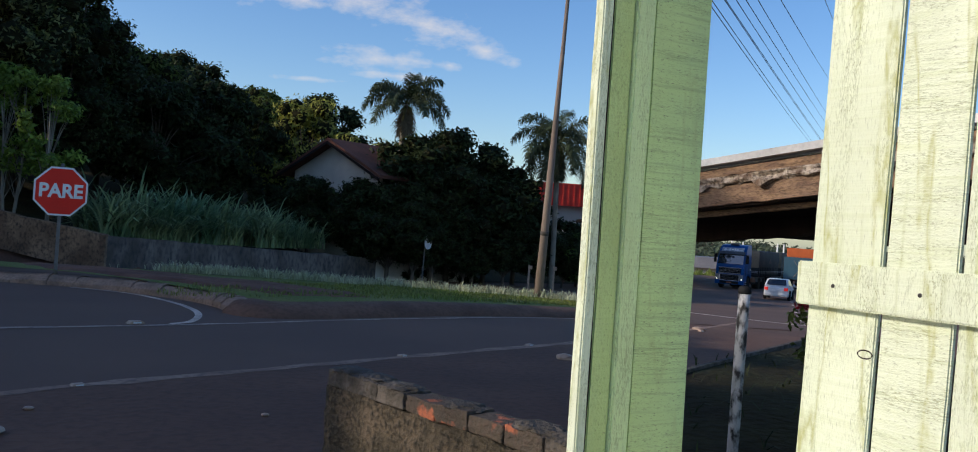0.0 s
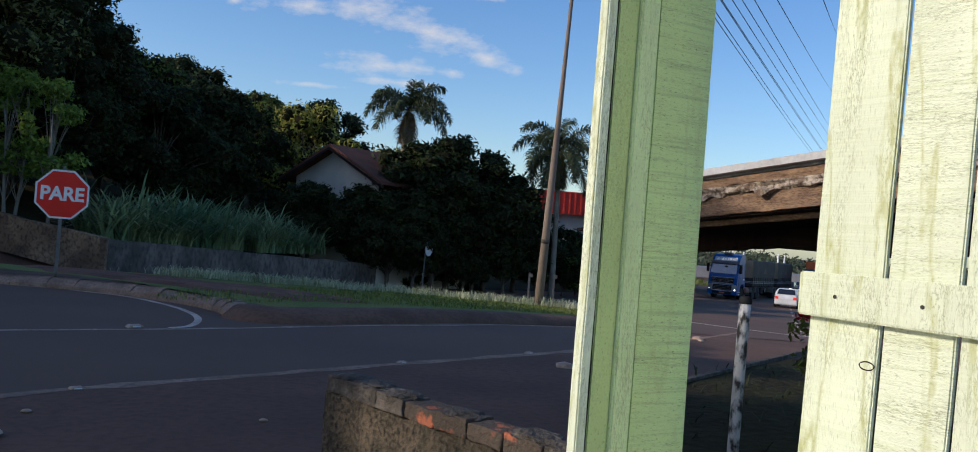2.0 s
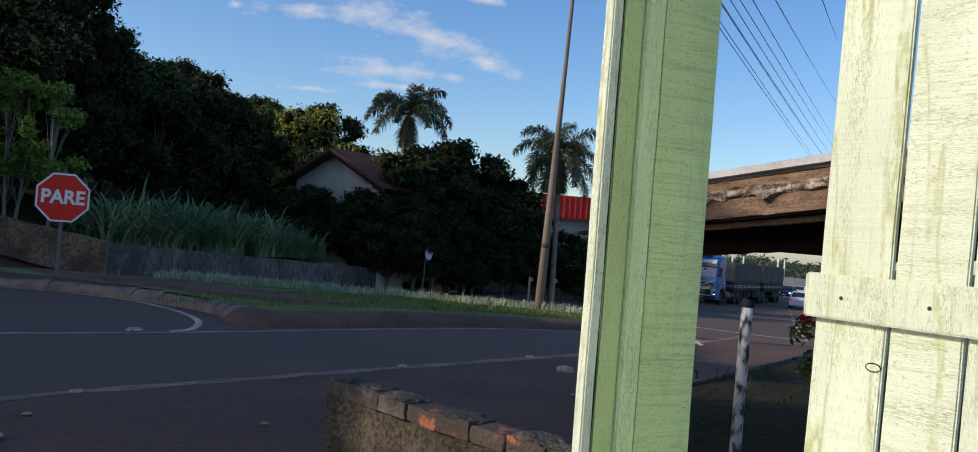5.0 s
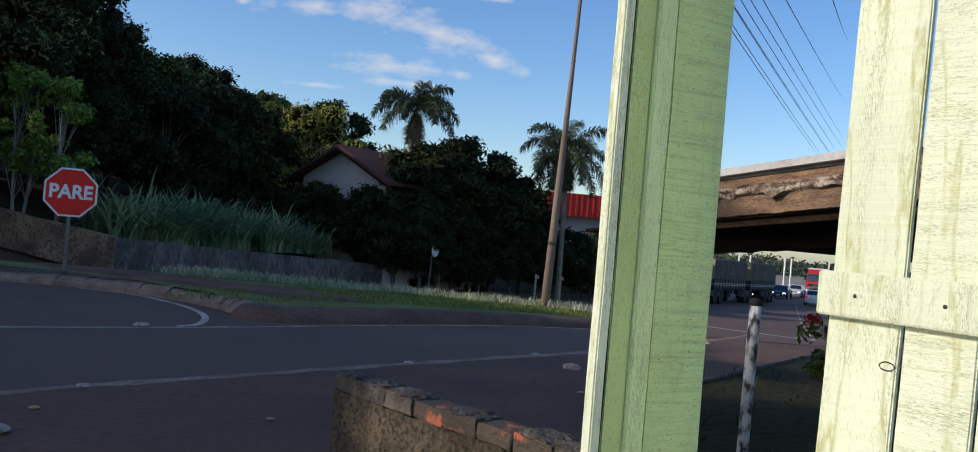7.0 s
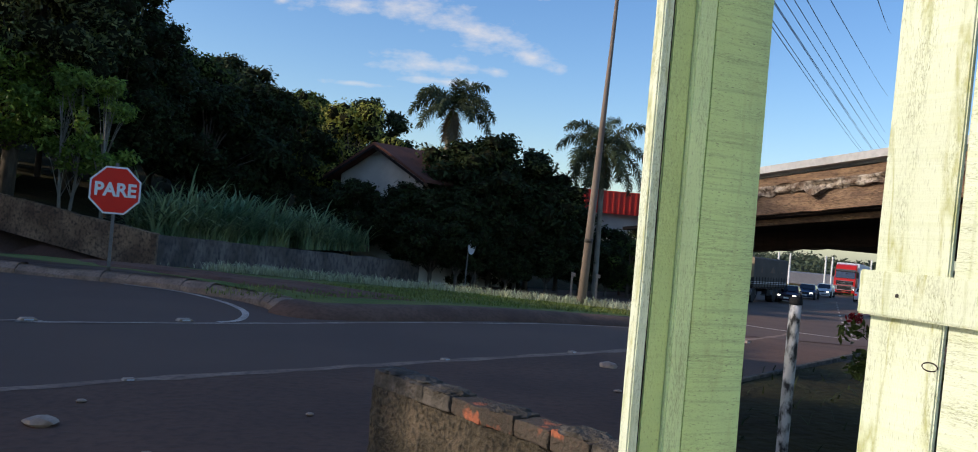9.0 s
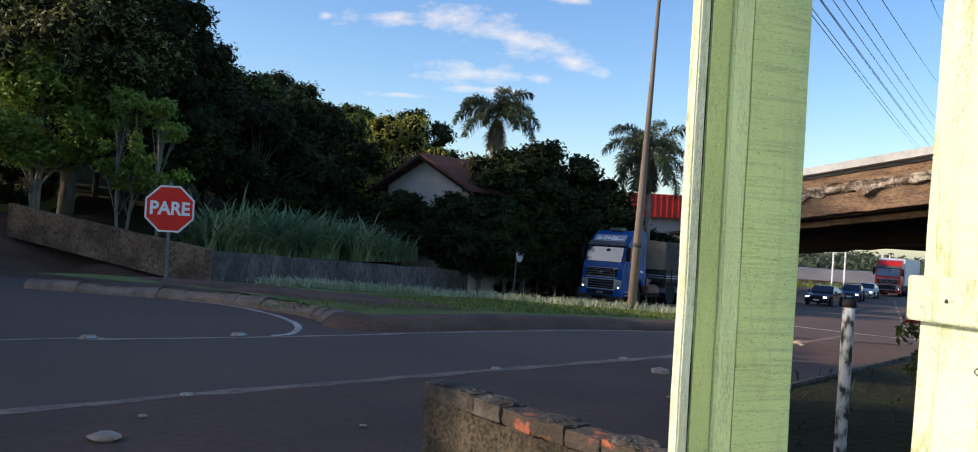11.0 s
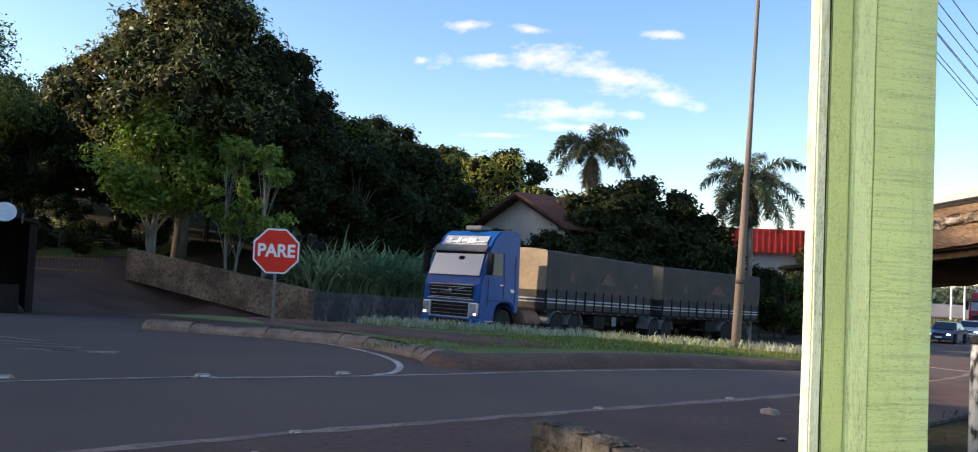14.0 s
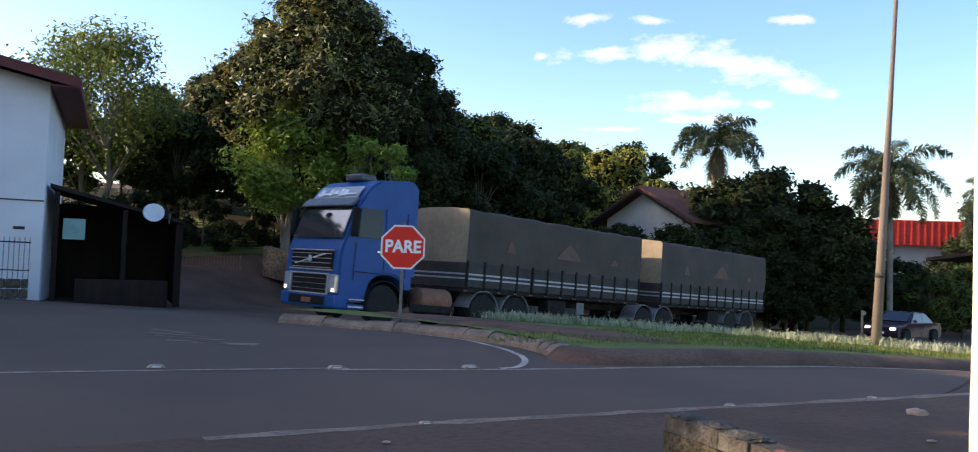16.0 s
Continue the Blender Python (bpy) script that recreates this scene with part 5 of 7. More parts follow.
def build_white_house():
    c = Vector((-21.05, 18.6))
    al = U
    h = thing("white_house", "two-storey white house with maroon eaves and tiled gable roof", "house", frame_of(c, al, -0.2))
    # own directions: x along the road, y away from it
    w, dep, top = 9.5, 9.0, 6.25
    ridge = top + 0.95
    bm = bmesh.new()
    prof = [(-w, -0.4), (0, -0.4), (0, top), (-w / 2, ridge - 0.05), (-w, top)]
    prism(prof, 0.0, dep, 0.0, bm)
    part("wall", bm, M["white_wall"], h)
    sl = (ridge - top) / (w / 2)
    for sgn in (1, -1):
        x_e = 0.8 if sgn > 0 else -w - 0.8
        z_e = top - sl * 0.8 + 0.12
        prof = [(x_e, z_e), (-w / 2, ridge + 0.12), (-w / 2, ridge + 0.26), (x_e, z_e + 0.14)]
        part("roof", prism(prof, -0.75, dep + 0.7), M["roof_tile"], h)
        part("barge_board", prism([(x_e, z_e - 0.16), (-w / 2, ridge - 0.04), (-w / 2, ridge + 0.1), (x_e, z_e + 0.1)], -0.79, -0.755), M["maroon"], h)
    part("eave_board", boxed(0.78, 0.82, -0.75, dep + 0.7, top - 0.26, top + 0.06), M["maroon"], h)
    part("soffit", boxed(0.03, 0.77, -0.7, dep, top - 0.2, top - 0.14), M["maroon"], h)
    part("floor_band", boxed(-w, -0.0, -0.025, -0.002, 2.78, 2.82), M["mortar"], h)
    window_on(h, -3.2, 3.6, 1.45, 1.2, 0.0)
    window_on(h, -3.3, 0.9, 1.3, 1.1, 0.0)
    window_on(h, -7.0, 3.6, 1.45, 1.2, 0.0)
    part("number_bar", boxed(-0.75, -0.45, -0.012, -0.002, 1.95, 2.04), M["iron"], h)
    part("antenna", tube([(-2.2, 1.0, ridge - 1.0), (-2.2, 1.0, ridge + 0.7)], 0.03, 6), M["galv"], h)
    # garden wall with iron railing before it
    f = thing("front_fence", "low stone wall with black iron railing", "fence", frame_of(c, al, -0.25))
    for r_ in range(3):
        x = -9.0 + 0.2 * r_
        while x < -0.3:
            l = 0.3 + 0.25 * abs(noise.noise(Vector((x * 3, r_, 0))))
            part("stone", boxed(x, min(x + l, -0.2) - 0.02, -1.02, -0.8, r_ * 0.28 - 0.2, r_ * 0.28 + 0.06, 0.03), M["mortar"], f)
            x += l
    rail = part("rail", boxed(-9.0, -0.2, -0.93, -0.89, 1.62, 1.66), M["iron"], f)
    part("rail", boxed(-9.0, -0.2, -0.93, -0.89, 0.85, 0.88), M["iron"], f)
    for k in range(70):
        x = -9.0 + k * 0.127
        part("bar", boxed(x, x + 0.016, -0.918, -0.902, 0.6, 1.78), M["iron"], f)
    # dark carport with mono-pitch roof
    k = thing("carport", "dark open carport with sloping roof against the house", "carport", frame_of(c, al, -0.25))
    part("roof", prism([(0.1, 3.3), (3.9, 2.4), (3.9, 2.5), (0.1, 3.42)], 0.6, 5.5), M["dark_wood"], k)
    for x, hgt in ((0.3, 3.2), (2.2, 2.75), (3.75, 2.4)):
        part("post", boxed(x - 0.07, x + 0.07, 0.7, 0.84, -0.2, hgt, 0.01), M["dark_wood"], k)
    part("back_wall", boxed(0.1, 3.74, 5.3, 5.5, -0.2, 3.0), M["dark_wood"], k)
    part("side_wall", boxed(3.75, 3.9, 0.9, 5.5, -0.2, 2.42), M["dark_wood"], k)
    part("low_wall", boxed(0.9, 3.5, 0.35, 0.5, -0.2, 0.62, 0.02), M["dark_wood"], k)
    part("hanging_cloth", boxed(0.5, 1.1, 0.55, 0.57, 1.78, 2.4, 0.005), M["teal"], k, "pale green cloth hanging")
    d = thing("satellite_dish", "white round satellite dish on the carport roof", "satellite dish", frame_of(c, al, -0.25))
    bm = turned([(0.0, 0.10), (0.16, 0.075), (0.26, 0.03), (0.31, 0.0), (0.31, -0.015), (0.25, 0.012), (0.15, 0.055), (0.0, 0.08)], 24, "Y")
    bm.transform(Matrix.Translation((2.98, 0.3, 2.7)) @ Matrix.Rotation(radians(-25), 4, "X"))
    part("reflector", bm, M["dish"], d, smooth=True)
    part("mast", tube([(3.45, 0.45, 2.4), (3.45, 0.45, 2.7)], 0.025, 6), M["galv"], d)
    part("feed_arm", tube([(3.45, 0.3, 2.5), (3.45, -0.1, 2.65)], 0.015, 6), M["galv"], d)
    # drive gate
    g = thing("drive_gate", "rusty low iron drive gate across the yard", "gate", Matrix.Translation((-27.0, 30.2, ground_z(-27.0, 30.2))) @ Matrix.Rotation(radians(4), 4, "Z"))
    for zz in (0.15, 0.62):
        part("rail", boxed(0, 4.0, -0.02, 0.02, zz, zz + 0.05), M["rust"], g)
    for j in range(26):
        part("bar", boxed(j * 0.158, j * 0.158 + 0.02, -0.012, 0.012, 0.1, 0.8), M["rust"], g)


def build_gable_house():
    c = Vector((-8.95, 47.0))
    al = Vector((0.819, -0.574))
    z = ground_z(c.x, c.y)
    h = thing("gable_house", "cream house with brown tiled gable roof among trees", "house", frame_of(c, al, z))
    zt, zr = 4.0 - z, 5.55 - z
    prism_ = prism([(-3.2, -1.0), (3.2, -1.0), (3.2, zt), (0, zr), (-3.2, zt)], 0.0, 9.0)
    part("wall", prism_, M["cream_wall"], h)
    for sgn in (1, -1):
        prof = [(sgn * 3.95, zt - 0.33), (0, zr + 0.06), (0, zr + 0.22), (sgn * 3.95, zt - 0.17)]
        part("roof", prism(prof, -0.7, 9.4), M["roof_tile"], h)
        part("barge_board", prism([(sgn * 3.95, zt - 0.5), (0, zr - 0.1), (0, zr + 0.05), (sgn * 3.95, zt - 0.34)], -0.74, -0.71), M["dark_wood"], h)
    r = thing("red_roof_building", "building with bright red ribbed metal roof", "building", frame_of(Vector((6.2, 76.0)), Vector((1, 0.1)), ground_z(5, 76)))
    zz = 5.4 - ground_z(5, 76)
    part("wall", boxed(-7.0, 7.0, 1.0, 10.0, -1, zz - 0.9), M["cream_wall"], r)
    part("roof", prism([(-7.6, zz - 1.5), (7.6, zz - 1.5), (7.6, zz + 0.5), (-7.6, zz + 0.5)], 0.2, 0.35), M["red_metal"], r)
    for k in range(30):
        x = -7.5 + k * 0.5
        part("rib", boxed(x, x + 0.12, 0.12, 0.2, zz - 1.5, zz + 0.5), M["red_metal"], r)


WIRES = [((0.2251, 0.9415, 0.2506), (0.327, 0.937, 0.1227)), ((0.2234, 0.9398, 0.2587), (0.3307, 0.9358, 0.1222)), ((0.2247, 0.9353, 0.2733), (0.3384, 0.9328, 0.1243)),
         ((0.2276, 0.9352, 0.2714), (0.3409, 0.9321, 0.1226)), ((0.2362, 0.9323, 0.274), (0.345, 0.93, 0.1267)), ((0.2461, 0.9297, 0.2741), (0.3451, 0.9284, 0.1378)),
         ((0.2585, 0.9263, 0.2741), (0.3442, 0.927, 0.1487)), ((0.2809, 0.9198, 0.274), (0.343, 0.9213, 0.1834)), ((0.3246, 0.9055, 0.2734), (0.3411, 0.909, 0.2394))]


def build_distance():
    # far wooded ridge beyond the road
    rng = np.random.default_rng(77)
    verts, faces = [], []
    cen = []
    for k in range(1500):
        a = radians(rng.uniform(-12, 34))
        d = rng.uniform(330, 620)
        hill = (d - 330) / 290
        cen.append((d * math.sin(a), d * math.cos(a), -11.2 + 11 * hill + 3.0 * math.sin(a * 9 + 1) * hill + rng.uniform(2, 5)))
    v, f = leaf_cloud(rng, cen, 5.5, 26000, 1.5)
    # the ridge's haze is in its leaf colour
    ob = data_part("far_wood", v.tolist(), f.tolist(), M["leaf_haze"])
    tagged(ob, "distant wooded ridge beyond the road", "woods", kind="stuff")
    # low grassy field and sheds
    sh = thing("shed_row", "long low grey sheds in the distance", "building", Matrix.Translation((70, 205, ground_z(70, 205))) @ Matrix.Rotation(radians(-20), 4, "Z"))
    part("wall", boxed(-40, 34, 0, 14, -3, 1.6), M["cream_wall"], sh)
    part("roof", prism([(-42, 1.6), (36, 1.6), (36, 2.0), (-42, 2.0)], -2, 15), M["slate"], sh)
    part("roof_slope", prism([(-42, 2.0), (36, 2.0), (30, 4.2), (-36, 4.2)], -1.5, 15), M["slate"], sh)
    for k, (x, y, hh) in enumerate(((41, 150, 6.6), (43.5, 152, 6.6), (51.5, 158, 7.0), (53, 159, 7.0), (62.5, 166, 7.4))):
        g = thing("white_mast", "tall slim white mast far along the road", "mast", group="masts along the road")
        z = ground_z(x, y)
        part("mast", tube([(x, y, z - 0.5), (x, y, z + hh)], [0.17, 0.14], 8), M["white_sign"], g)
    g = thing("utility_pole", "dark wooden utility pole far along the road", "utility pole")
    z = ground_z(60, 140)
    part("pole", tube([(60, 140, z - 0.5), (60, 140, z + 9)], [0.2, 0.15], 8), M["dark_wood"], g)
    part("crossarm", boxed(59.0, 61.0, 139.9, 140.1, z + 8.2, z + 8.4), M["dark_wood"], g)
    rng2 = random.Random(3)
    spots = []
    for k in range(5000):
        x = rng2.uniform(32, 110)
        y = 118 + 0.3 * x + rng2.uniform(0, 36)
        spots.append((x, y, ground_z(x, y), rng2.uniform(0.6, 1.4)))
    blades("field_grass", rng2, spots, 1.0, 0.25, 0.5, M["blade"], "yellowish rough grass field beside the road", "grass", 2)
    bank = []
    for k in range(60):
        bank.append((rng.uniform(6, 20), rng.uniform(92, 120)))
    cen = [(x, y, ground_z(x, y) + rng.uniform(0.3, 3.5)) for x, y in bank]
    v, f = leaf_cloud(rng, cen, 1.6, 5000, 0.3)
    tagged(data_part("roadside_bushes", v.tolist(), f.tolist(), M["leaf_dark"]), "dark bushes along the far roadside", "bushes", kind="stuff")
    # overhead wires
    for a, b in WIRES:
        w = thing("overhead_wire", "black overhead power wire", "wire", group="overhead wires")
        p, q = Vector(a) * 16 + Vector((0, 0, 1.5)), Vector(b) * 62 + Vector((0, 0, 1.5))
        q2, p2 = p + (q - p) * 1.5, p - (q - p) * 0.5
        pts = [p2.lerp(q2, i / 14) - Vector((0, 0, 0.16 * (1 - (2 * i / 14 - 1) ** 2))) + Vector((0, 0, 0.12)) for i in range(15)]
        part("wire", tube(pts, 0.008, 5), M["wire"], w)


def build_shade_trees():
    """Unseen tall trees added round the white house to keep the crossing in shade."""
    t = make_tree("tree", "tall dense tree added out of view to cast shade", 15, 9.5, "leaf_dark", 41, 9000, 0.34, 0.3, 70)
    spots = ((-36, -1.5, 1.0), (-35, 3.0, 1.03), (-37, 7.5, 1.05), (-34, 11.5, 0.9), (-38, 15.5, 1.0), (-36, 19.5, 0.95), (-42, 1.0, 1.12), (-43, 6.0, 1.15), (-42, 11.0, 1.1), (-33, 6.5, 0.95), (-22, -0.3, 0.74), (-22.5, 4.0, 0.72), (-36, -6.0, 0.98), (-38, 23.5, 0.95), (-37, 27.0, 0.72))
    t.matrix_basis = stand(*spots[0])
    for x, y, s in spots[1:]:
        copy_thing(t, stand(x, y, s, x))


def build_clouds():
    """A far backdrop with a few fair-weather clouds."""
    R = 2400
    m = bpy.data.materials.new("cloud")
    m.use_nodes = True
    nd, lk = m.node_tree.nodes, m.node_tree.links
    nd.remove(nd["Principled BSDF"])
    tc = nd.new("ShaderNodeTexCoord")
    total = None

    def math_node(op, a, b=None):
        n = nd.new("ShaderNodeMath")
        n.operation = op
        for k, v in enumerate((a, b)):
            if v is None:
                continue
            if isinstance(v, (int, float)):
                n.inputs[k].default_value = v
            else:
                lk.new(v, n.inputs[k])
        return n.outputs[0]

    # own units: degrees to the right of +y, and up
    nz = nd.new("ShaderNodeTexNoise")
    nz.inputs["Scale"].default_value, nz.inputs["Detail"].default_value, nz.inputs["Roughness"].default_value = 0.6, 9, 0.62
    mp = nd.new("ShaderNodeMapping")
    mp.inputs["Scale"].default_value = (0.7, 1, 1.5)
    lk.new(tc.outputs["Object"], mp.inputs[0]), lk.new(mp.outputs[0], nz.inputs["Vector"])
    sep = nd.new("ShaderNodeSeparateXYZ")
    lk.new(tc.outputs["Object"], sep.inputs[0])
    blobs = ((-14.4, 14.28, 3.07, 0.52, 0.03), (-9.83, 14.42, 2.63, 0.94, -0.12), (-5.56, 13.22, 4.09, 1.09, -0.27), (-1.41, 11.64, 2.08, 0.54, -0.27),
             (-9.03, 10.67, 3.15, 0.72, -0.02), (-3.81, 10.58, 0.82, 0.33, -0.02), (-15.54, 16.73, 1.69, 0.35, -0.02), (-11.0, 16.41, 1.29, 0.3, -0.17),
             (-1.97, 15.87, 1.29, 0.33, -0.02), (-13.05, 9.1, 1.95, 0.21, -0.02), (-18.67, 14.3, 0.5, 0.26, -0.02), (-7.3, 9.67, 2.5, 0.25, -0.02),
             (14, 3.5, 7, 0.45, 0), (24, 3.2, 6, 0.5, 0))
    for cx, cz, rx, rz, sk in blobs:
        dx = math_node("SUBTRACT", sep.outputs[0], cx)
        dz = math_node("SUBTRACT", math_node("SUBTRACT", sep.outputs[2], cz), math_node("MULTIPLY", dx, sk))
        q = math_node("SQRT", math_node("ADD", math_node("POWER", math_node("ABSOLUTE", math_node("DIVIDE", dx, rx)), 2.0), math_node("POWER", math_node("ABSOLUTE", math_node("DIVIDE", dz, rz)), 2.0)))
        d = math_node("SUBTRACT", 1.25, q)
        total = d if total is None else math_node("MAXIMUM", total, d)
    dens = math_node("ADD", math_node("MULTIPLY", total, 0.5), math_node("MULTIPLY", math_node("SUBTRACT", nz.outputs[0], 0.5), 1.9))
    rr = nd.new("ShaderNodeMapRange")
    rr.inputs[1].default_value, rr.inputs[2].default_value, rr.inputs[4].default_value = 0.05, 1.0, 0.75
    lk.new(dens, rr.inputs[0])
    em, tr, mx = nd.new("ShaderNodeEmission"), nd.new("ShaderNodeBsdfTransparent"), nd.new("ShaderNodeMixShader")
    em.inputs[0].default_value, em.inputs[1].default_value = (1.0, 0.93, 0.86, 1), 0.95
    lk.new(rr.outputs[0], mx.inputs[0]), lk.new(tr.outputs[0], mx.inputs[1]), lk.new(em.outputs[0], mx.inputs[2]), lk.new(mx.outputs[0], nd["Material Output"].inputs[0])
    k = R * math.tan(radians(1))
    verts = [(-22, 0, 0.5), (34, 0, 0.5), (34, 0, 24), (-22, 0, 24)]
    ob = data_part("cloud_backdrop", verts, [(0, 1, 2, 3)], m)
    ob.matrix_basis = Matrix.Translation((0, R, 1.5)) @ Matrix.Diagonal((k, 1, k, 1))
    ob.visible_shadow = False
    tagged(ob, "scattered white fair-weather clouds", "backdrop", kind="structure")


M["teal"] = mat("teal", (0.25, 0.42, 0.38), (0.2, 0.35, 0.32), 3, 0.8, 0.05, 20)
M["slate"] = mat("slate", (0.2, 0.2, 0.22), (0.15, 0.15, 0.17), 0.3, 0.7, 0.05, 4)
def build_stones():
    rng = random.Random(9)
    first = None
    for x, y, s in STONES:
        bm = bmesh.new()
        bmesh.ops.create_icosphere(bm, subdivisions=2, radius=s)
        for v in bm.verts:
            v.co *= 1 + 0.42 * noise.noise(v.co / s * 1.6 + Vector((x, y, 0)))
            v.co.z *= 0.38
        t = thing("stone", "flat pale stone lying on the dirt", "stone", Matrix.Translation((x, y, ground_z(x, y) + s * 0.1)), "loose stones")
        part("stone_body", bm, M["stud"], t)


STONES = ((-3.1, 5.32, 0.1), (0.94, 10.3, 0.11), (3.65, 15.0, 0.11), (-3.2, 6.0, 0.035), (-1.6, 6.3, 0.03), (-0.5, 7.2, 0.035), (-2.2, 4.9, 0.03), (0.9, 8.6, 0.04))
build_stones()
build_stop_sign()
build_poles()
build_retaining_wall()
build_white_house()
build_gable_house()
build_distance()
build_shade_trees()
build_clouds()


# ---- vehicles: own directions are x ahead, y to the left, z up, from the front bumper's foot ----
def make_wheel(parent, x, y, r, w, dual=False):
    """A wheel with its own axle centre, so that it can turn."""
    hub = new("wheel")
    hub.parent = parent
    hub.matrix_basis = Matrix.Translation((x, y, r))
    s = 1 if y > 0 else -1
    part("tyre", turned([(r * 0.58, -w / 2 + 0.01), (r * 0.9, -w / 2), (r * 0.985, -w * 0.36), (r, -w * 0.2), (r, w * 0.2), (r * 0.985, w * 0.36), (r * 0.9, w / 2), (r * 0.58, w / 2 - 0.01)], 28), M["rubber"], hub)
    bm = turned([(0.0, s * w * 0.30), (r * 0.22, s * w * 0.30), (r * 0.24, s * w * 0.16), (r * 0.42, s * w * 0.10), (r * 0.52, s * w * 0.34), (r * 0.6, s * w * 0.42), (r * 0.6, s * w * 0.2), (0.0, s * w * 0.05)], 20)
    for k in range(8):
        a = k * math.pi / 4
        bmesh.ops.create_cone(bm, segments=6, radius1=0.03 * r / 0.5, radius2=0.03 * r / 0.5, depth=0.05, cap_ends=True,
                              matrix=Matrix.Translation((math.cos(a) * r * 0.33, s * w * 0.16, math.sin(a) * r * 0.33)) @ Matrix.Rotation(radians(90), 4, "X"))
    part("rim", bm, M["rim"], hub)
    return hub


def arch(r, w, y, x, z, t=0.03, a0=10, a1=170):
    """A round mudguard."""
    bm = bmesh.new()
    rings = []
    for k in range(13):
        a = radians(a0 + (a1 - a0) * k / 12)
        c, s = math.cos(a), math.sin(a)
        rings.append([bm.verts.new((x + rr * c, yy, z + rr * s)) for rr, yy in ((r, y - w / 2), (r + t, y - w / 2), (r + t, y + w / 2), (r, y + w / 2))])
    for q, p in zip(rings, rings[1:]):
        for k in range(4):
            bm.faces.new((q[k], q[(k + 1) % 4], p[(k + 1) % 4], p[k]))
    bm.faces.new(rings[0]), bm.faces.new(list(reversed(rings[-1])))
    bmesh.ops.recalc_face_normals(bm, faces=bm.faces)
    return bm


def slab(quad, t, bevel=0.0):
    """A thick plate on four corners, pushed out along its normal."""
    bm = bmesh.new()
    q = [Vector(v) for v in quad]
    n = (q[1] - q[0]).cross(q[2] - q[1]).normalized() * t
    a, b = [bm.verts.new(v) for v in q], [bm.verts.new(v + n) for v in q]
    bm.faces.new(a), bm.faces.new(b)
    for k in range(4):
        bm.faces.new((a[k], a[(k + 1) % 4], b[(k + 1) % 4], b[k]))
    bmesh.ops.recalc_face_normals(bm, faces=bm.faces)
    if bevel:
        bmesh.ops.bevel(bm, geom=list(bm.edges), offset=bevel, segments=2, affect="EDGES")
    return bm


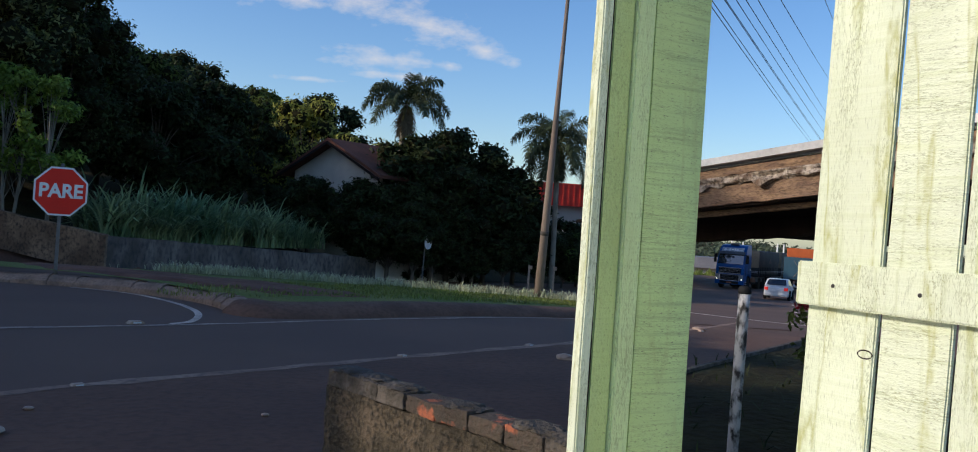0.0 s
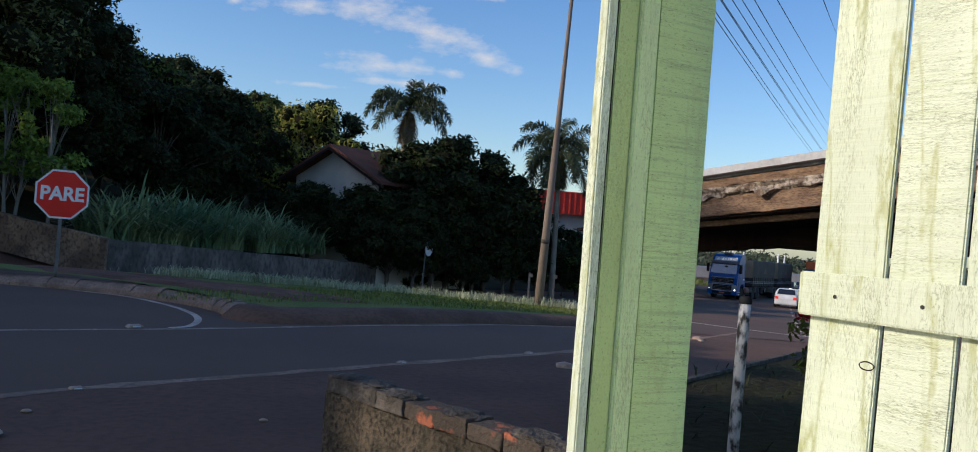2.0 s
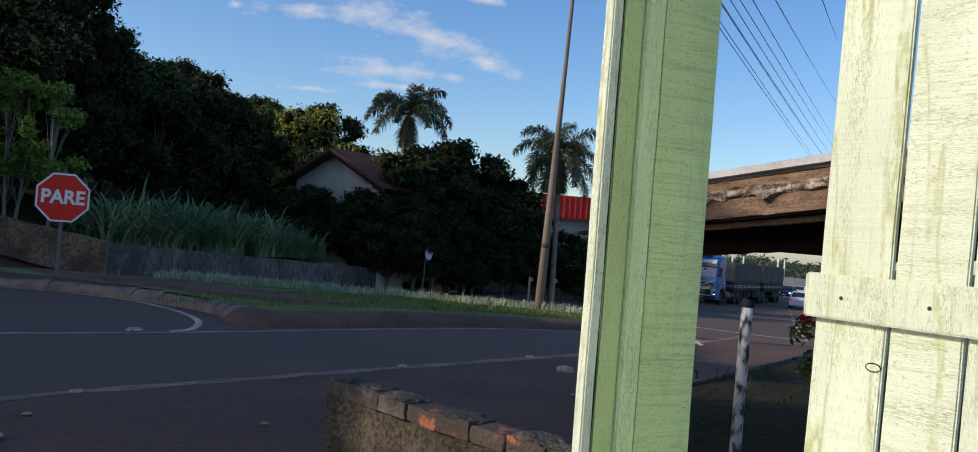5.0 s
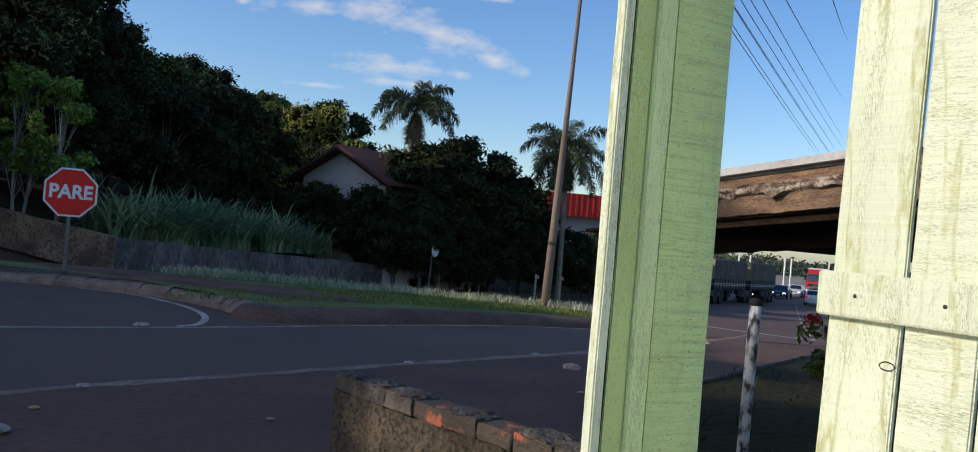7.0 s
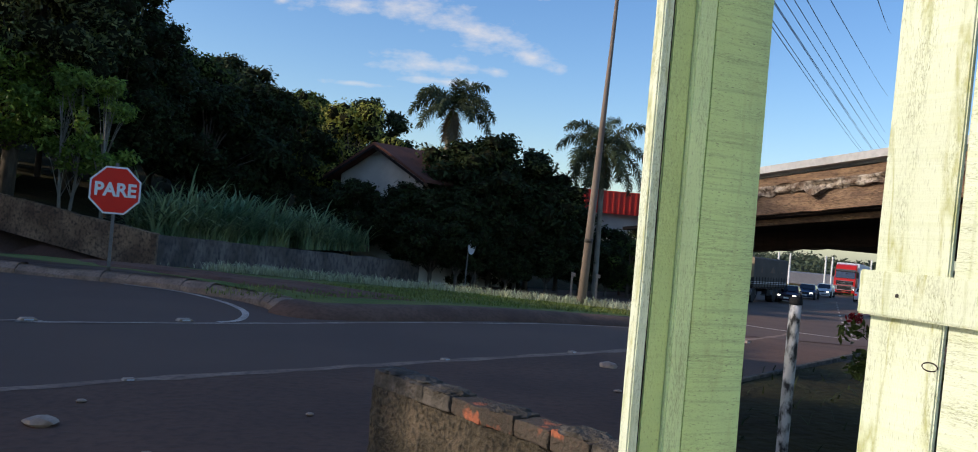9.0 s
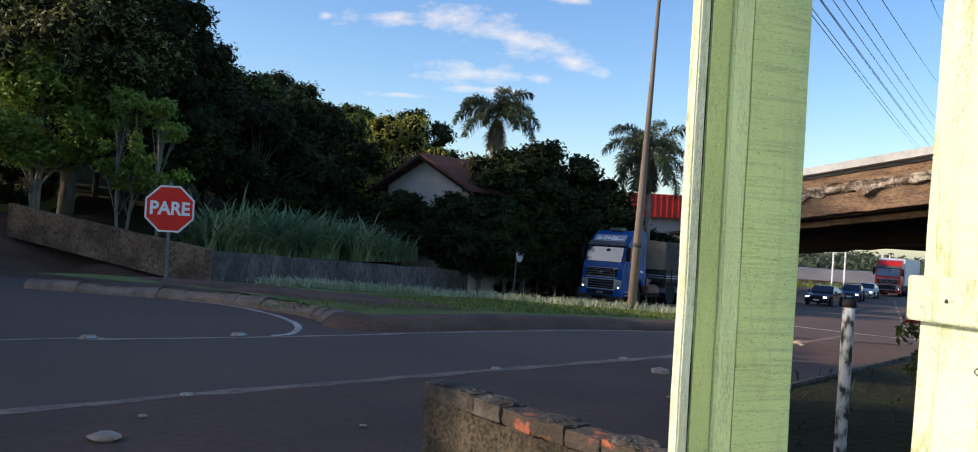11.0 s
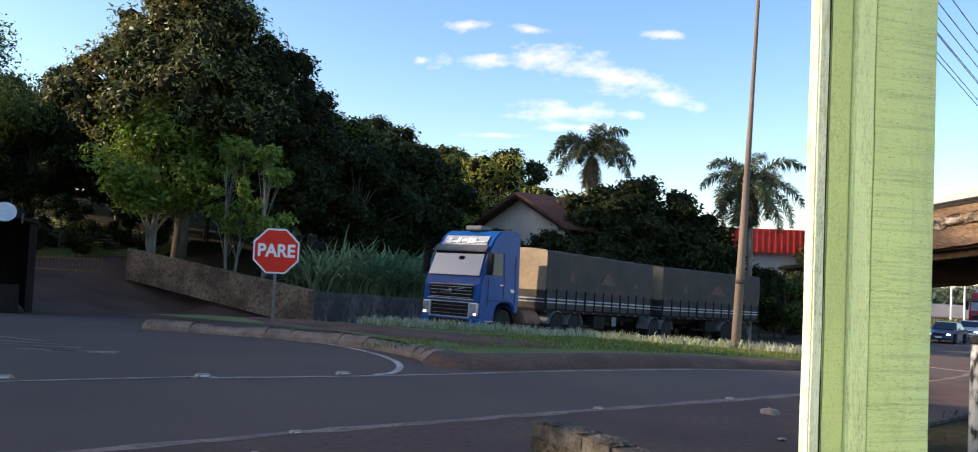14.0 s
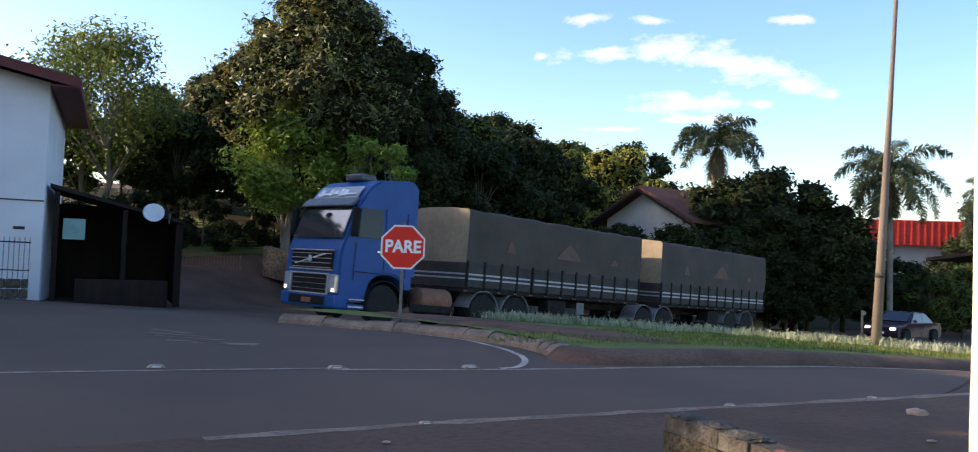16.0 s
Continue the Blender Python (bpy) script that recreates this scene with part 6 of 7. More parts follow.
def make_tractor(name, label, colour, lights=True, deflector=True):
    t = thing(name, label, "truck")
    wheels = []
    W = 1.23
    # cab shell with a cut wheel arch, narrowing a little towards the roof
    prof = [(-0.02, 0.55), (0.0, 0.95), (-0.02, 1.75), (-0.10, 2.02), (-0.42, 2.93), (-0.50, 3.05), (-0.78, 3.45), (-1.10, 3.66), (-2.15, 3.78), (-2.28, 3.7), (-2.28, 0.95), (-2.02, 0.95),
            (-1.93, 1.15), (-1.75, 1.26), (-1.45, 1.30), (-1.12, 1.24), (-0.92, 1.08), (-0.86, 0.8), (-0.84, 0.55)]
    bm = prism(prof, -W, W)
    for v in bm.verts:
        k = max(0.0, v.co.z - 2.0) / 1.8
        v.co.y *= 1 - 0.09 * k
        if v.co.x > -0.3:
            v.co.y *= 0.975
    bmesh.ops.bevel(bm, geom=[e for e in bm.edges if abs(e.verts[0].co.y - e.verts[1].co.y) < 0.3 or e.calc_length() > 1.5], offset=0.045, segments=2, affect="EDGES")
    cab = part("cab", bm, colour, t)
    part("windscreen", slab([(-0.085, -1.08, 2.08), (-0.085, 1.08, 2.08), (-0.385, 1.04, 2.90), (-0.385, -1.04, 2.90)], 0.03, 0.01), M["screen"], t, "sloping windscreen")
    spot = turned([(0.0, -0.006), (0.09, -0.006), (0.09, 0.006), (0.0, 0.006)], 18)
    spot.transform(Matrix.Translation((-0.27, 0.15, 2.68)) @ Matrix.Rotation(radians(90), 4, "Z") @ Matrix.Rotation(radians(-20), 4, "X") @ Matrix.Diagonal((1.5, 1, 0.8, 1)))
    part("screen_mirror", spot, M["black"], t, "dark oval on the windscreen")
    part("sun_visor", slab([(-0.26, -1.13, 2.88), (-0.26, 1.13, 2.88), (-0.50, 1.1, 3.12), (-0.50, -1.1, 3.12)], 0.05, 0.02), M["visor"], t, "tinted sun visor")
    if deflector:
        part("roof_sign", slab([(-0.49, -0.95, 3.12), (-0.49, 0.95, 3.12), (-0.76, 0.92, 3.46), (-0.76, -0.92, 3.46)], 0.02, 0.005), M["pale_strip"], t, "pale lettering strip over the screen")
        for y, w, z0, z1 in ((-0.8, 0.5, 3.22, 3.27), (-0.72, 0.16, 3.18, 3.36), (-0.3, 0.12, 3.2, 3.38), (-0.12, 0.2, 3.24, 3.34), (0.14, 0.12, 3.19, 3.38), (0.3, 0.16, 3.2, 3.36), (0.46, 0.4, 3.22, 3.26)):
            xa, xb = -0.475 - (z0 - 3.17) * 0.73, -0.475 - (z1 - 3.17) * 0.73
            part("lettering_bar", slab([(xa, y, z0), (xa, y + w, z0), (xb, y + w, z1), (xb, y, z1)], 0.022), M["white_sign"], t)
        bm = bmesh.new()
        box(bm, -1.5, -1.0, -0.35, 0.35, 3.68, 3.86, 0.05)
        part("air_unit", bm, M["visor"], t)
        part("side_deflector", slab([(-2.28, 1.09, 1.3), (-2.44, 1.07, 1.3), (-2.40, 1.0, 3.6), (-2.28, 1.0, 3.72)], 0.04, 0.01), colour, t)
        part("side_deflector", slab([(-2.28, -1.13, 1.3), (-2.44, -1.11, 1.3), (-2.40, -1.04, 3.6), (-2.28, -1.04, 3.72)], 0.04, 0.01), colour, t)
    for s in (-1, 1):
        y = s * (W + 0.004)
        part("side_window", slab([(-0.3, y * 0.991, 2.16), (-1.2, y * 0.991, 2.16), (-1.2, y * 0.955, 2.9), (-0.55, y * 0.955, 2.9)], -0.012 if s > 0 else 0.012), M["dark_glass"], t)
        for xs, za, zb in ((-1.30, 1.3, 2.95), (-0.40, 1.1, 2.1), (-2.0, 1.2, 2.9)):
            kz = s * (W * (1 - 0.09 * max(0.0, zb - 2.0) / 1.8) + 0.002)
            part("door_seam", slab([(xs, y, za), (xs - 0.018, y, za), (xs - 0.018, y, 2.0), (xs, y, 2.0)], -0.01 if s > 0 else 0.01), M["black"], t)
            if zb > 2.2:
                part("door_seam", slab([(xs, y, 2.0), (xs - 0.018, y, 2.0), (xs - 0.018, kz, zb), (xs, kz, zb)], -0.01 if s > 0 else 0.01), M["black"], t)
        part("door_seam", boxed(-1.30, -0.42, min(y, y * 0.99), max(y, y * 0.99) + 0.002, 1.295, 1.31), M["black"], t)
        part("side_flash", slab([(-1.75, y * 1.003, 1.62), (-1.98, y * 1.003, 1.62), (-1.92, y * 1.003, 1.74), (-1.7, y * 1.003, 1.74)], -0.006 if s > 0 else 0.006), M["white_sign"], t, "pale maker's mark on the cab side")
        part("side_skirt", boxed(-3.85, -2.3, s * 1.2 - 0.02, s * 1.2 + 0.02, 0.42, 0.62, 0.01), M["chassis"], t)
        part("door_handle", boxed(-1.24, -1.06, y - 0.02, y + 0.02, 1.82, 1.87, 0.006), M["chrome"], t)
        m = part("mirror", boxed(-0.32, -0.18, s * 1.36 - 0.11, s * 1.36 + 0.11, 2.15, 2.85, 0.04), M["black"], t)
        part("mirror_arm", tube([(-0.3, s * 1.15, 2.85), (-0.25, s * 1.36, 2.88)], 0.02, 6), M["black"], m)
        h = part("headlight", boxed(-0.16, 0.035, s * 1.0 - 0.17, s * 1.0 + 0.17, 0.72, 1.2, 0.05), M["lens"], t, "clear upright headlight")
        if lights:
            part("lamp", boxed(0.03, 0.045, s * 1.06 - 0.045, s * 1.06 + 0.045, 0.77, 0.84, 0.01), M["head"], h, "lit headlamp")
        part("step", boxed(-0.8, -0.3, s * 1.18 - 0.06, s * 1.18 + 0.06, 0.38, 0.5, 0.02), colour, t)
        part("mudguard", arch(0.60, 0.36, s * 1.06, -1.40, 0.52, 0.03, 5, 175), M["black"], t)
        wheels.append((make_wheel(t, -1.40, s * 1.06, 0.52, 0.33), 0.52))
        for x in (-4.9, -6.2):
            wheels.append((make_wheel(t, x, s * 0.97, 0.52, 0.56), 0.52))
            part("mudguard", arch(0.58, 0.6, s * 0.97, x, 0.52, 0.025, 10, 170), M["guard"], t)
        tank = turned([(0.0, -3.75), (0.32, -3.75), (0.34, -3.7), (0.34, -2.75), (0.32, -2.7), (0.0, -2.7)], 18)
        tank.transform(Matrix.Translation((0, s * 0.9, 0.72)) @ Matrix.Rotation(radians(-90), 4, "Z"))
        part("fuel_tank", tank, M["rust"] if s > 0 else M["steel"], t, smooth=True)
        part("chassis_rail", boxed(-6.9, -0.5, s * 0.4 - 0.05, s * 0.4 + 0.05, 0.72, 0.98, 0.01), M["chassis"], t)
    part("grille", boxed(-0.03, 0.02, -0.92, 0.92, 1.28, 1.76, 0.03), M["black"], t)
    for k in range(4):
        part("grille_bar", boxed(0.015, 0.035, -0.86, 0.86, 1.33 + k * 0.115, 1.347 + k * 0.115, 0.004), M["steel"], t)
    bm = slab([(0.035, -0.72, 1.42), (0.035, -0.64, 1.40), (0.035, 0.72, 1.68), (0.035, 0.64, 1.70)], 0.02)
    part("grille_slash", bm, M["chrome"], t)
    bm = turned([(0.0, -0.01), (0.09, -0.01), (0.09, 0.01), (0.0, 0.01)], 18)
    bm.transform(Matrix.Translation((0.06, 0, 1.55)) @ Matrix.Rotation(radians(90), 4, "Z"))
    part("badge", bm, M["chrome"], t)
    part("lower_grille", boxed(-0.03, 0.03, -0.80, 0.80, 0.70, 1.18, 0.03), M["black"], t)
    for k in range(3):
        part("grille_bar", boxed(0.025, 0.04, -0.74, 0.74, 0.80 + k * 0.13, 0.815 + k * 0.13, 0.004), M["guard"], t)
    part("bumper", boxed(-0.35, 0.06, -1.22, 1.22, 0.36, 0.70, 0.06), colour, t)
    for z in (1.27, 1.75):
        part("grille_trim", boxed(0.0, 0.045, -0.95, 0.95, z, z + 0.035, 0.008), M["steel"], t)
    for z in (0.68, 1.17):
        part("grille_trim", boxed(0.0, 0.06, -0.84, 0.84, z, z + 0.035, 0.008), M["pale_strip"], t)
    part("bumper_inlay", boxed(0.05, 0.066, -0.8, 0.8, 0.42, 0.64, 0.01), M["black"], t)
    for s in (-1, 1):
        part("grille_trim", boxed(0.0, 0.06, s * 0.82 - 0.02, s * 0.82 + 0.02, 0.7, 1.19, 0.008), M["pale_strip"], t)
        part("step_edge", boxed(-0.78, -0.32, s * 1.245 - 0.012, s * 1.245 + 0.012, 0.42, 0.46, 0.004), M["steel"], t)
        part("step_edge", boxed(-0.8, -0.34, s * 1.235 - 0.012, s * 1.235 + 0.012, 0.6, 0.635, 0.004), M["steel"], t)
    part("plate", boxed(0.067, 0.075, -0.2, 0.2, 0.46, 0.58), M["rust"], t, "reddish number plate")
    for s in (-0.45, 0.35):
        part("wiper", tube([(-0.06, s, 2.05), (-0.17, s - 0.35, 2.35)], 0.012, 5), M["black"], t)
    part("steering_wheel", turned([(0.17, -0.015), (0.2, -0.015), (0.2, 0.015), (0.17, 0.015)], 16), M["black"], t).matrix_basis = Matrix.Translation((-0.55, 0.55, 2.15))
    part("rear_chassis", boxed(-6.9, -2.3, -0.4, 0.4, 0.8, 0.95, 0.01), M["chassis"], t)
    part("fifth_wheel", boxed(-5.6, -4.4, -0.45, 0.45, 1.0, 1.12, 0.02), M["chassis"], t)
    return t, wheels


def make_trailer(first):
    """A covered grain trailer of a two-part road train; origin below its front edge."""
    t = thing("grain_trailer", "covered grain trailer with grey brown tarpaulin and striped sideboards", "trailer", group="trailers of the road train")
    L, W = 8.1, 1.27
    wheels = []
    part("deck", boxed(-L, 0, -W, W, 1.05, 1.18, 0.01), M["chassis"], t)
    n_b = 6
    for s in (-1, 1):
        for k in range(3):
            x1, x0 = -0.04 - k * L / 3, -(k + 1) * L / 3 + 0.04
            bd = part("sideboard", boxed(x0, x1, s * W - 0.02, s * W + 0.02, 1.19, 1.86, 0.008), M["board"], t)
            for z in (1.40, 1.52):
                part("stripe", boxed(x0 + 0.05, x1 - 0.05, s * (W + 0.026) - 0.003, s * (W + 0.026) + 0.003, z, z + 0.05), M["pale_strip"], bd, "pale reflective stripe")
        for k in range(13):
            x = -0.06 - k * (L - 0.12) / 12
            part("stake", boxed(x - 0.035, x + 0.035, s * (W + 0.03) - 0.02, s * (W + 0.03) + 0.02, 1.1, 1.92, 0.006), M["chassis"], t)
            part("marker_light", boxed(x - 0.06, x + 0.06, s * (W + 0.004) - 0.004, s * (W + 0.004) + 0.004, 1.08, 1.12), M["marker"], t)
    part("front_board", boxed(-0.03, 0.0, -W, W, 1.19, 1.86), M["board"], t)
    for z in (1.40, 1.52):
        part("stripe", boxed(0.001, 0.008, -W, W, z, z + 0.05), M["pale_strip"], t)
    # tarpaulin with bows and slight sag
    bm = bmesh.new()
    nx, prof = 24, [(-W - 0.02, 1.86), (-W - 0.03, 2.5), (-W - 0.01, 3.28), (-W + 0.05, 3.34), (-0.5, 3.40), (0.5, 3.40), (W - 0.05, 3.34), (W + 0.01, 3.28), (W + 0.03, 2.5), (W + 0.02, 1.86)]
    rings = []
    for i in range(nx + 1):
        x = -i / nx * L
        sag = -0.035 * math.sin(i / nx * math.pi * 6) ** 2
        rings.append([bm.verts.new((x, y + 0.02 * noise.noise(Vector((x * 1.2, y, z * 1.5))), z + (sag if z > 3 else 0) + 0.015 * noise.noise(Vector((x * 2, y * 2, 7))))) for y, z in prof])
    for a, b in zip(rings, rings[1:]):
        for k in range(len(prof) - 1):
            bm.faces.new((a[k], a[k + 1], b[k + 1], b[k]))
    bm.faces.new(list(reversed(rings[-1])))
    bmesh.ops.recalc_face_normals(bm, faces=bm.faces)
    part("tarpaulin", bm, M["tarp"], t, smooth=False)
    bm = bmesh.new()
    bm.faces.new([bm.verts.new((0.004, y * 0.998, z)) for y, z in prof])
    part("front_flap", bm, M["tarp_front"], t, "tan front flap of the tarpaulin")
    # faded orange emblems on both sides
    for s in (-1, 1):
        for cx, wd, hh in ((-4.3, 0.6, 0.5), (-1.7, 0.2, 0.4), (-6.6, 0.2, 0.22)):
            q = []
            y = s * (W + 0.055)
            bm = bmesh.new()
            pts = [(cx - wd, 2.25), (cx + wd, 2.25), (cx + wd * 0.45, 2.25 + hh * 0.6), (cx, 2.25 + hh), (cx - wd * 0.45, 2.25 + hh * 0.6)]
            bm.faces.new([bm.verts.new((x, y, z)) for x, z in pts])
            part("emblem", bm, M["orange"], t, "faded orange emblem")
    for s in (-1, 1):
        part("chassis_rail", boxed(-L, -0.2, s * 0.45 - 0.05, s * 0.45 + 0.05, 0.78, 1.05, 0.01), M["chassis"], t)
        for x in ((-8.5, -9.7) if first else (-5.3, -6.6)):
            wheels.append((make_wheel(t, x, s * 0.97, 0.5, 0.56), 0.5))
            part("mudguard", arch(0.56, 0.6, s * 0.97, x, 0.5, 0.025, 5, 175), M["guard"], t)
        part("tool_box", boxed(-4.4, -3.6, s * 1.0 - 0.2, s * 1.0 + 0.2, 0.5, 1.0, 0.02), M["chassis"], t)
        part("warning_plate", boxed(-5.3, -4.95, s * 1.2 - 0.01, s * 1.2 + 0.01, 0.62, 0.98), M["guard"], t)
        part("under_guard", boxed(-3.5, -2.6, s * 1.1 - 0.02, s * 1.1 + 0.02, 0.55, 0.62), M["chassis"], t)
    part("tow_frame", boxed(-L - 0.9, -L, -0.5, 0.5, 0.8, 1.0, 0.02), M["chassis"], t)
    return t, wheels


def make_car(name, label, colour, sedan, facing_lights=True):
    c = thing(name, label, "car")
    L, W = (4.3, 0.84) if sedan else (3.75, 0.83)
    wheels = []
    low = [(-0.05, 0.22), (0.0, 0.35), (-0.02, 0.58), (-0.12, 0.72), (-0.95, 0.86), (-1.15, 0.9), (-L + (0.75 if sedan else 0.2), 0.95), (-L + 0.08, 0.92), (-L, 0.7), (-L + 0.02, 0.3), (-L + 0.1, 0.22)]
    bm = prism(low, -W, W)
    for v in bm.verts:
        if v.co.x > -0.4 or v.co.x < -L + 0.4:
            v.co.y *= 0.93
        if v.co.z > 0.8:
            v.co.y *= 0.96
    bmesh.ops.bevel(bm, geom=list(bm.edges), offset=0.035, segments=2, affect="EDGES")
    part("body", bm, colour, c)
    r0, r1 = -1.15, (-L + 0.75 if sedan else -L + 0.12)
    t0, t1 = -1.75, (-L + 1.45 if sedan else -L + 0.6)
    H = 1.40
    bm = prism([(r0, 0.86), (t0, H - 0.02), ((t0 + t1) / 2, H), (t1, H - 0.03), (r1, 0.9)], -W, W)
    for v in bm.verts:
        v.co.y *= 0.95 - 0.2 * (v.co.z - 0.86) / 0.55
    bmesh.ops.bevel(bm, geom=list(bm.edges), offset=0.04, segments=2, affect="EDGES")
    part("cabin", bm, colour, c)

    def yy(z):
        return W * (0.95 - 0.2 * (z - 0.86) / 0.55)

    part("windscreen", slab([(r0 - 0.05, -0.64, 0.93), (r0 - 0.05, 0.64, 0.93), (t0 + 0.02, 0.55, H - 0.07), (t0 + 0.02, -0.55, H - 0.07)], 0.035), M["glass"], c)
    part("rear_window", slab([(r1 + 0.03, 0.62, 0.98), (r1 + 0.03, -0.62, 0.98), (t1 - 0.03, -0.54, H - 0.08), (t1 - 0.03, 0.54, H - 0.08)], 0.035), M["glass"], c)
    mid = (t0 + t1) / 2
    for s in (-1, 1):
        k = 0.012 * s
        for a0, a1, b0, b1 in ((r0 - 0.2, mid - 0.03, t0 - 0.1, mid - 0.03), (mid + -0.09, r1 + 0.22, mid - 0.09, t1 + 0.05)):
            q = [(a0, s * (yy(0.93) + 0.004), 0.93), (a1, s * (yy(0.93) + 0.004), 0.93), (b1, s * (yy(H - 0.09) + 0.004), H - 0.09), (b0, s * (yy(H - 0.09) + 0.004), H - 0.09)]
            part("side_window", slab(q, -0.01 if s > 0 else 0.01), M["glass"], c)
        part("mirror", boxed(-1.45, -1.33, s * 0.9 - 0.07, s * 0.9 + 0.07, 0.93, 1.05, 0.02), colour, c)
        h = part("headlight", boxed(-0.12, 0.012, s * 0.58 - 0.16, s * 0.58 + 0.16, 0.54, 0.68, 0.02), M["steel"], c)
        if facing_lights:
            part("lamp", boxed(0.008, 0.02, s * 0.58 - 0.11, s * 0.58 + 0.11, 0.56, 0.66, 0.01), M["head"], h, "lit headlamp")
        part("tail_light", boxed(-L - 0.012, -L + 0.1, s * 0.62 - 0.12, s * 0.62 + 0.12, 0.62, 0.82, 0.02), M["tail"], c)
        for x in (-0.78, -L + 0.85):
            part("wheel_arch", arch(0.34, 0.2, s * (W - 0.09), x, 0.31, 0.02, 0, 180), M["black"], c)
            wheels.append((make_wheel(c, x, s * (W - 0.06), 0.3, 0.19), 0.3))
        part("door_line", boxed(mid - 0.06, mid - 0.045, s * (W * 0.985) - 0.004, s * (W * 0.985) + 0.004, 0.35, 0.88), M["black"], c)
    part("front_grille", boxed(-0.02, 0.012, -0.38, 0.38, 0.55, 0.66, 0.01), M["black"], c)
    part("front_plate", boxed(0.006, 0.016, -0.2, 0.2, 0.36, 0.46), M["dish"], c)
    part("rear_plate", boxed(-L - 0.012, -L, -0.2, 0.2, 0.48, 0.58), M["dish"], c)
    part("bumper_strip", boxed(-0.06, 0.02, -0.74, 0.74, 0.3, 0.35, 0.01), M["black"], c)
    return c, wheels


def make_box_semi():
    t, wheels = make_tractor("red_truck", "red truck cab with white box semi-trailer behind", M["red_cab"], True, False)
    part("box_body", boxed(-16.5, -2.75, -1.28, 1.28, 1.15, 3.95, 0.03), M["box_white"], t, "white box semi-trailer")
    for s in (-1, 1):
        for x in (-12.6, -13.9, -15.2):
            wheels.append((make_wheel(t, x, s * 0.97, 0.5, 0.5), 0.5))
    return t, wheels


def make_tipper():
    t = thing("blue_tipper_trailer", "dark blue trailer truck with orange load box", "truck")
    part("deck", boxed(-9.0, 0, -1.25, 1.25, 1.0, 1.15, 0.01), M["chassis"], t)
    part("box_body", boxed(-9.0, -0.1, -1.27, 1.27, 1.15, 3.0, 0.03), M["box_blue"], t)
    part("load_box", boxed(-8.6, -2.4, -1.1, 1.1, 3.0, 3.75, 0.03), M["orange_box"], t, "orange load box")
    for k in range(9):
        part("rib", boxed(-8.55 + k * 0.75, -8.47 + k * 0.75, -1.13, 1.13, 3.0, 3.75), M["orange_box"], t)
    for a, b in (((-0.7, 0.8), (0.7, 2.2)), ((0.7, 0.8), (-0.7, 2.2))):
        part("cross_brace", tube([(-9.03, a[0] * 0.7, a[1] + 0.5), (-9.03, b[0] * 0.7, b[1] + 0.5)], 0.03, 6), M["galv"], t)
    part("cab", boxed(0.3, 2.2, -1.2, 1.2, 0.6, 3.1, 0.08), M["box_blue"], t)
    part("rear_bumper", boxed(-9.1, -9.0, -1.1, 1.1, 0.5, 0.62, 0.01), M["steel"], t)
    wheels = []
    for s in (-1, 1):
        for x in (1.3, -6.6, -7.9):
            wheels.append((make_wheel(t, x, s * 0.97, 0.5, 0.5), 0.5))
    return t, wheels


M["screen"] = glass("screen", (0.15, 0.16, 0.17))
M["screen"].node_tree.nodes["Principled BSDF"].inputs["Metallic"].default_value = 0.75
M["lens"] = mat("lens", (0.42, 0.44, 0.46), (0.3, 0.31, 0.33), 6, 0.12, 0.0, 30, 0.35, spec=0.6, fine_mix=0.1)
M["dark_glass"] = glass("dark_glass", (0.012, 0.014, 0.018))
M["dark_glass"].node_tree.nodes["Principled BSDF"].inputs["Specular IOR Level"].default_value = 0.25
M["pale_strip"] = mat("pale_strip", (0.42, 0.43, 0.44), (0.34, 0.35, 0.36), 4, 0.4, 0.02, 30)
M["visor"] = mat("visor", (0.1, 0.1, 0.1), (0.07, 0.07, 0.075), 4, 0.4, 0.02, 30)
M["guard"] = mat("guard", (0.22, 0.22, 0.22), (0.14, 0.135, 0.13), 5, 0.7, 0.05, 30)
M["board"] = mat("board", (0.055, 0.047, 0.043), (0.036, 0.031, 0.029), 2, 0.7, 0.1, 20)
M["marker"] = mat("marker", (0.5, 0.28, 0.2), (0.4, 0.2, 0.15), 6, 0.5, 0.0, 20)
M["orange_box"] = paint("orange_box", (0.5, 0.1, 0.02), 0.5)
TRACK_IN = [(-18.0, 5.0), (-15.2, 11.5), (-12.0, 18.5), (-9.1, 24.9), (-6.6, 30.4), (-3.2, 38.2), (2.8, 47.0), (11.0, 59.0), (19.5, 72.3), (28, 87), (40, 112), (53, 140), (68, 172), (100, 240)]
TRACK_CARS = [(-14, 14), (-6, 28), (3.1, 43.7), (4.6, 46.1), (10, 53.2), (15.4, 60.6), (18.4, 66.0), (22.2, 75.2), (25.7, 83.3), (29, 90), (40, 112), (53, 140), (68, 172), (100, 240)]
TRACK_OUT = [(4, 27), (12.5, 43), (18.7, 57), (25.5, 72), (35, 93), (45, 115), (60, 147), (104, 238), (190, 420)]


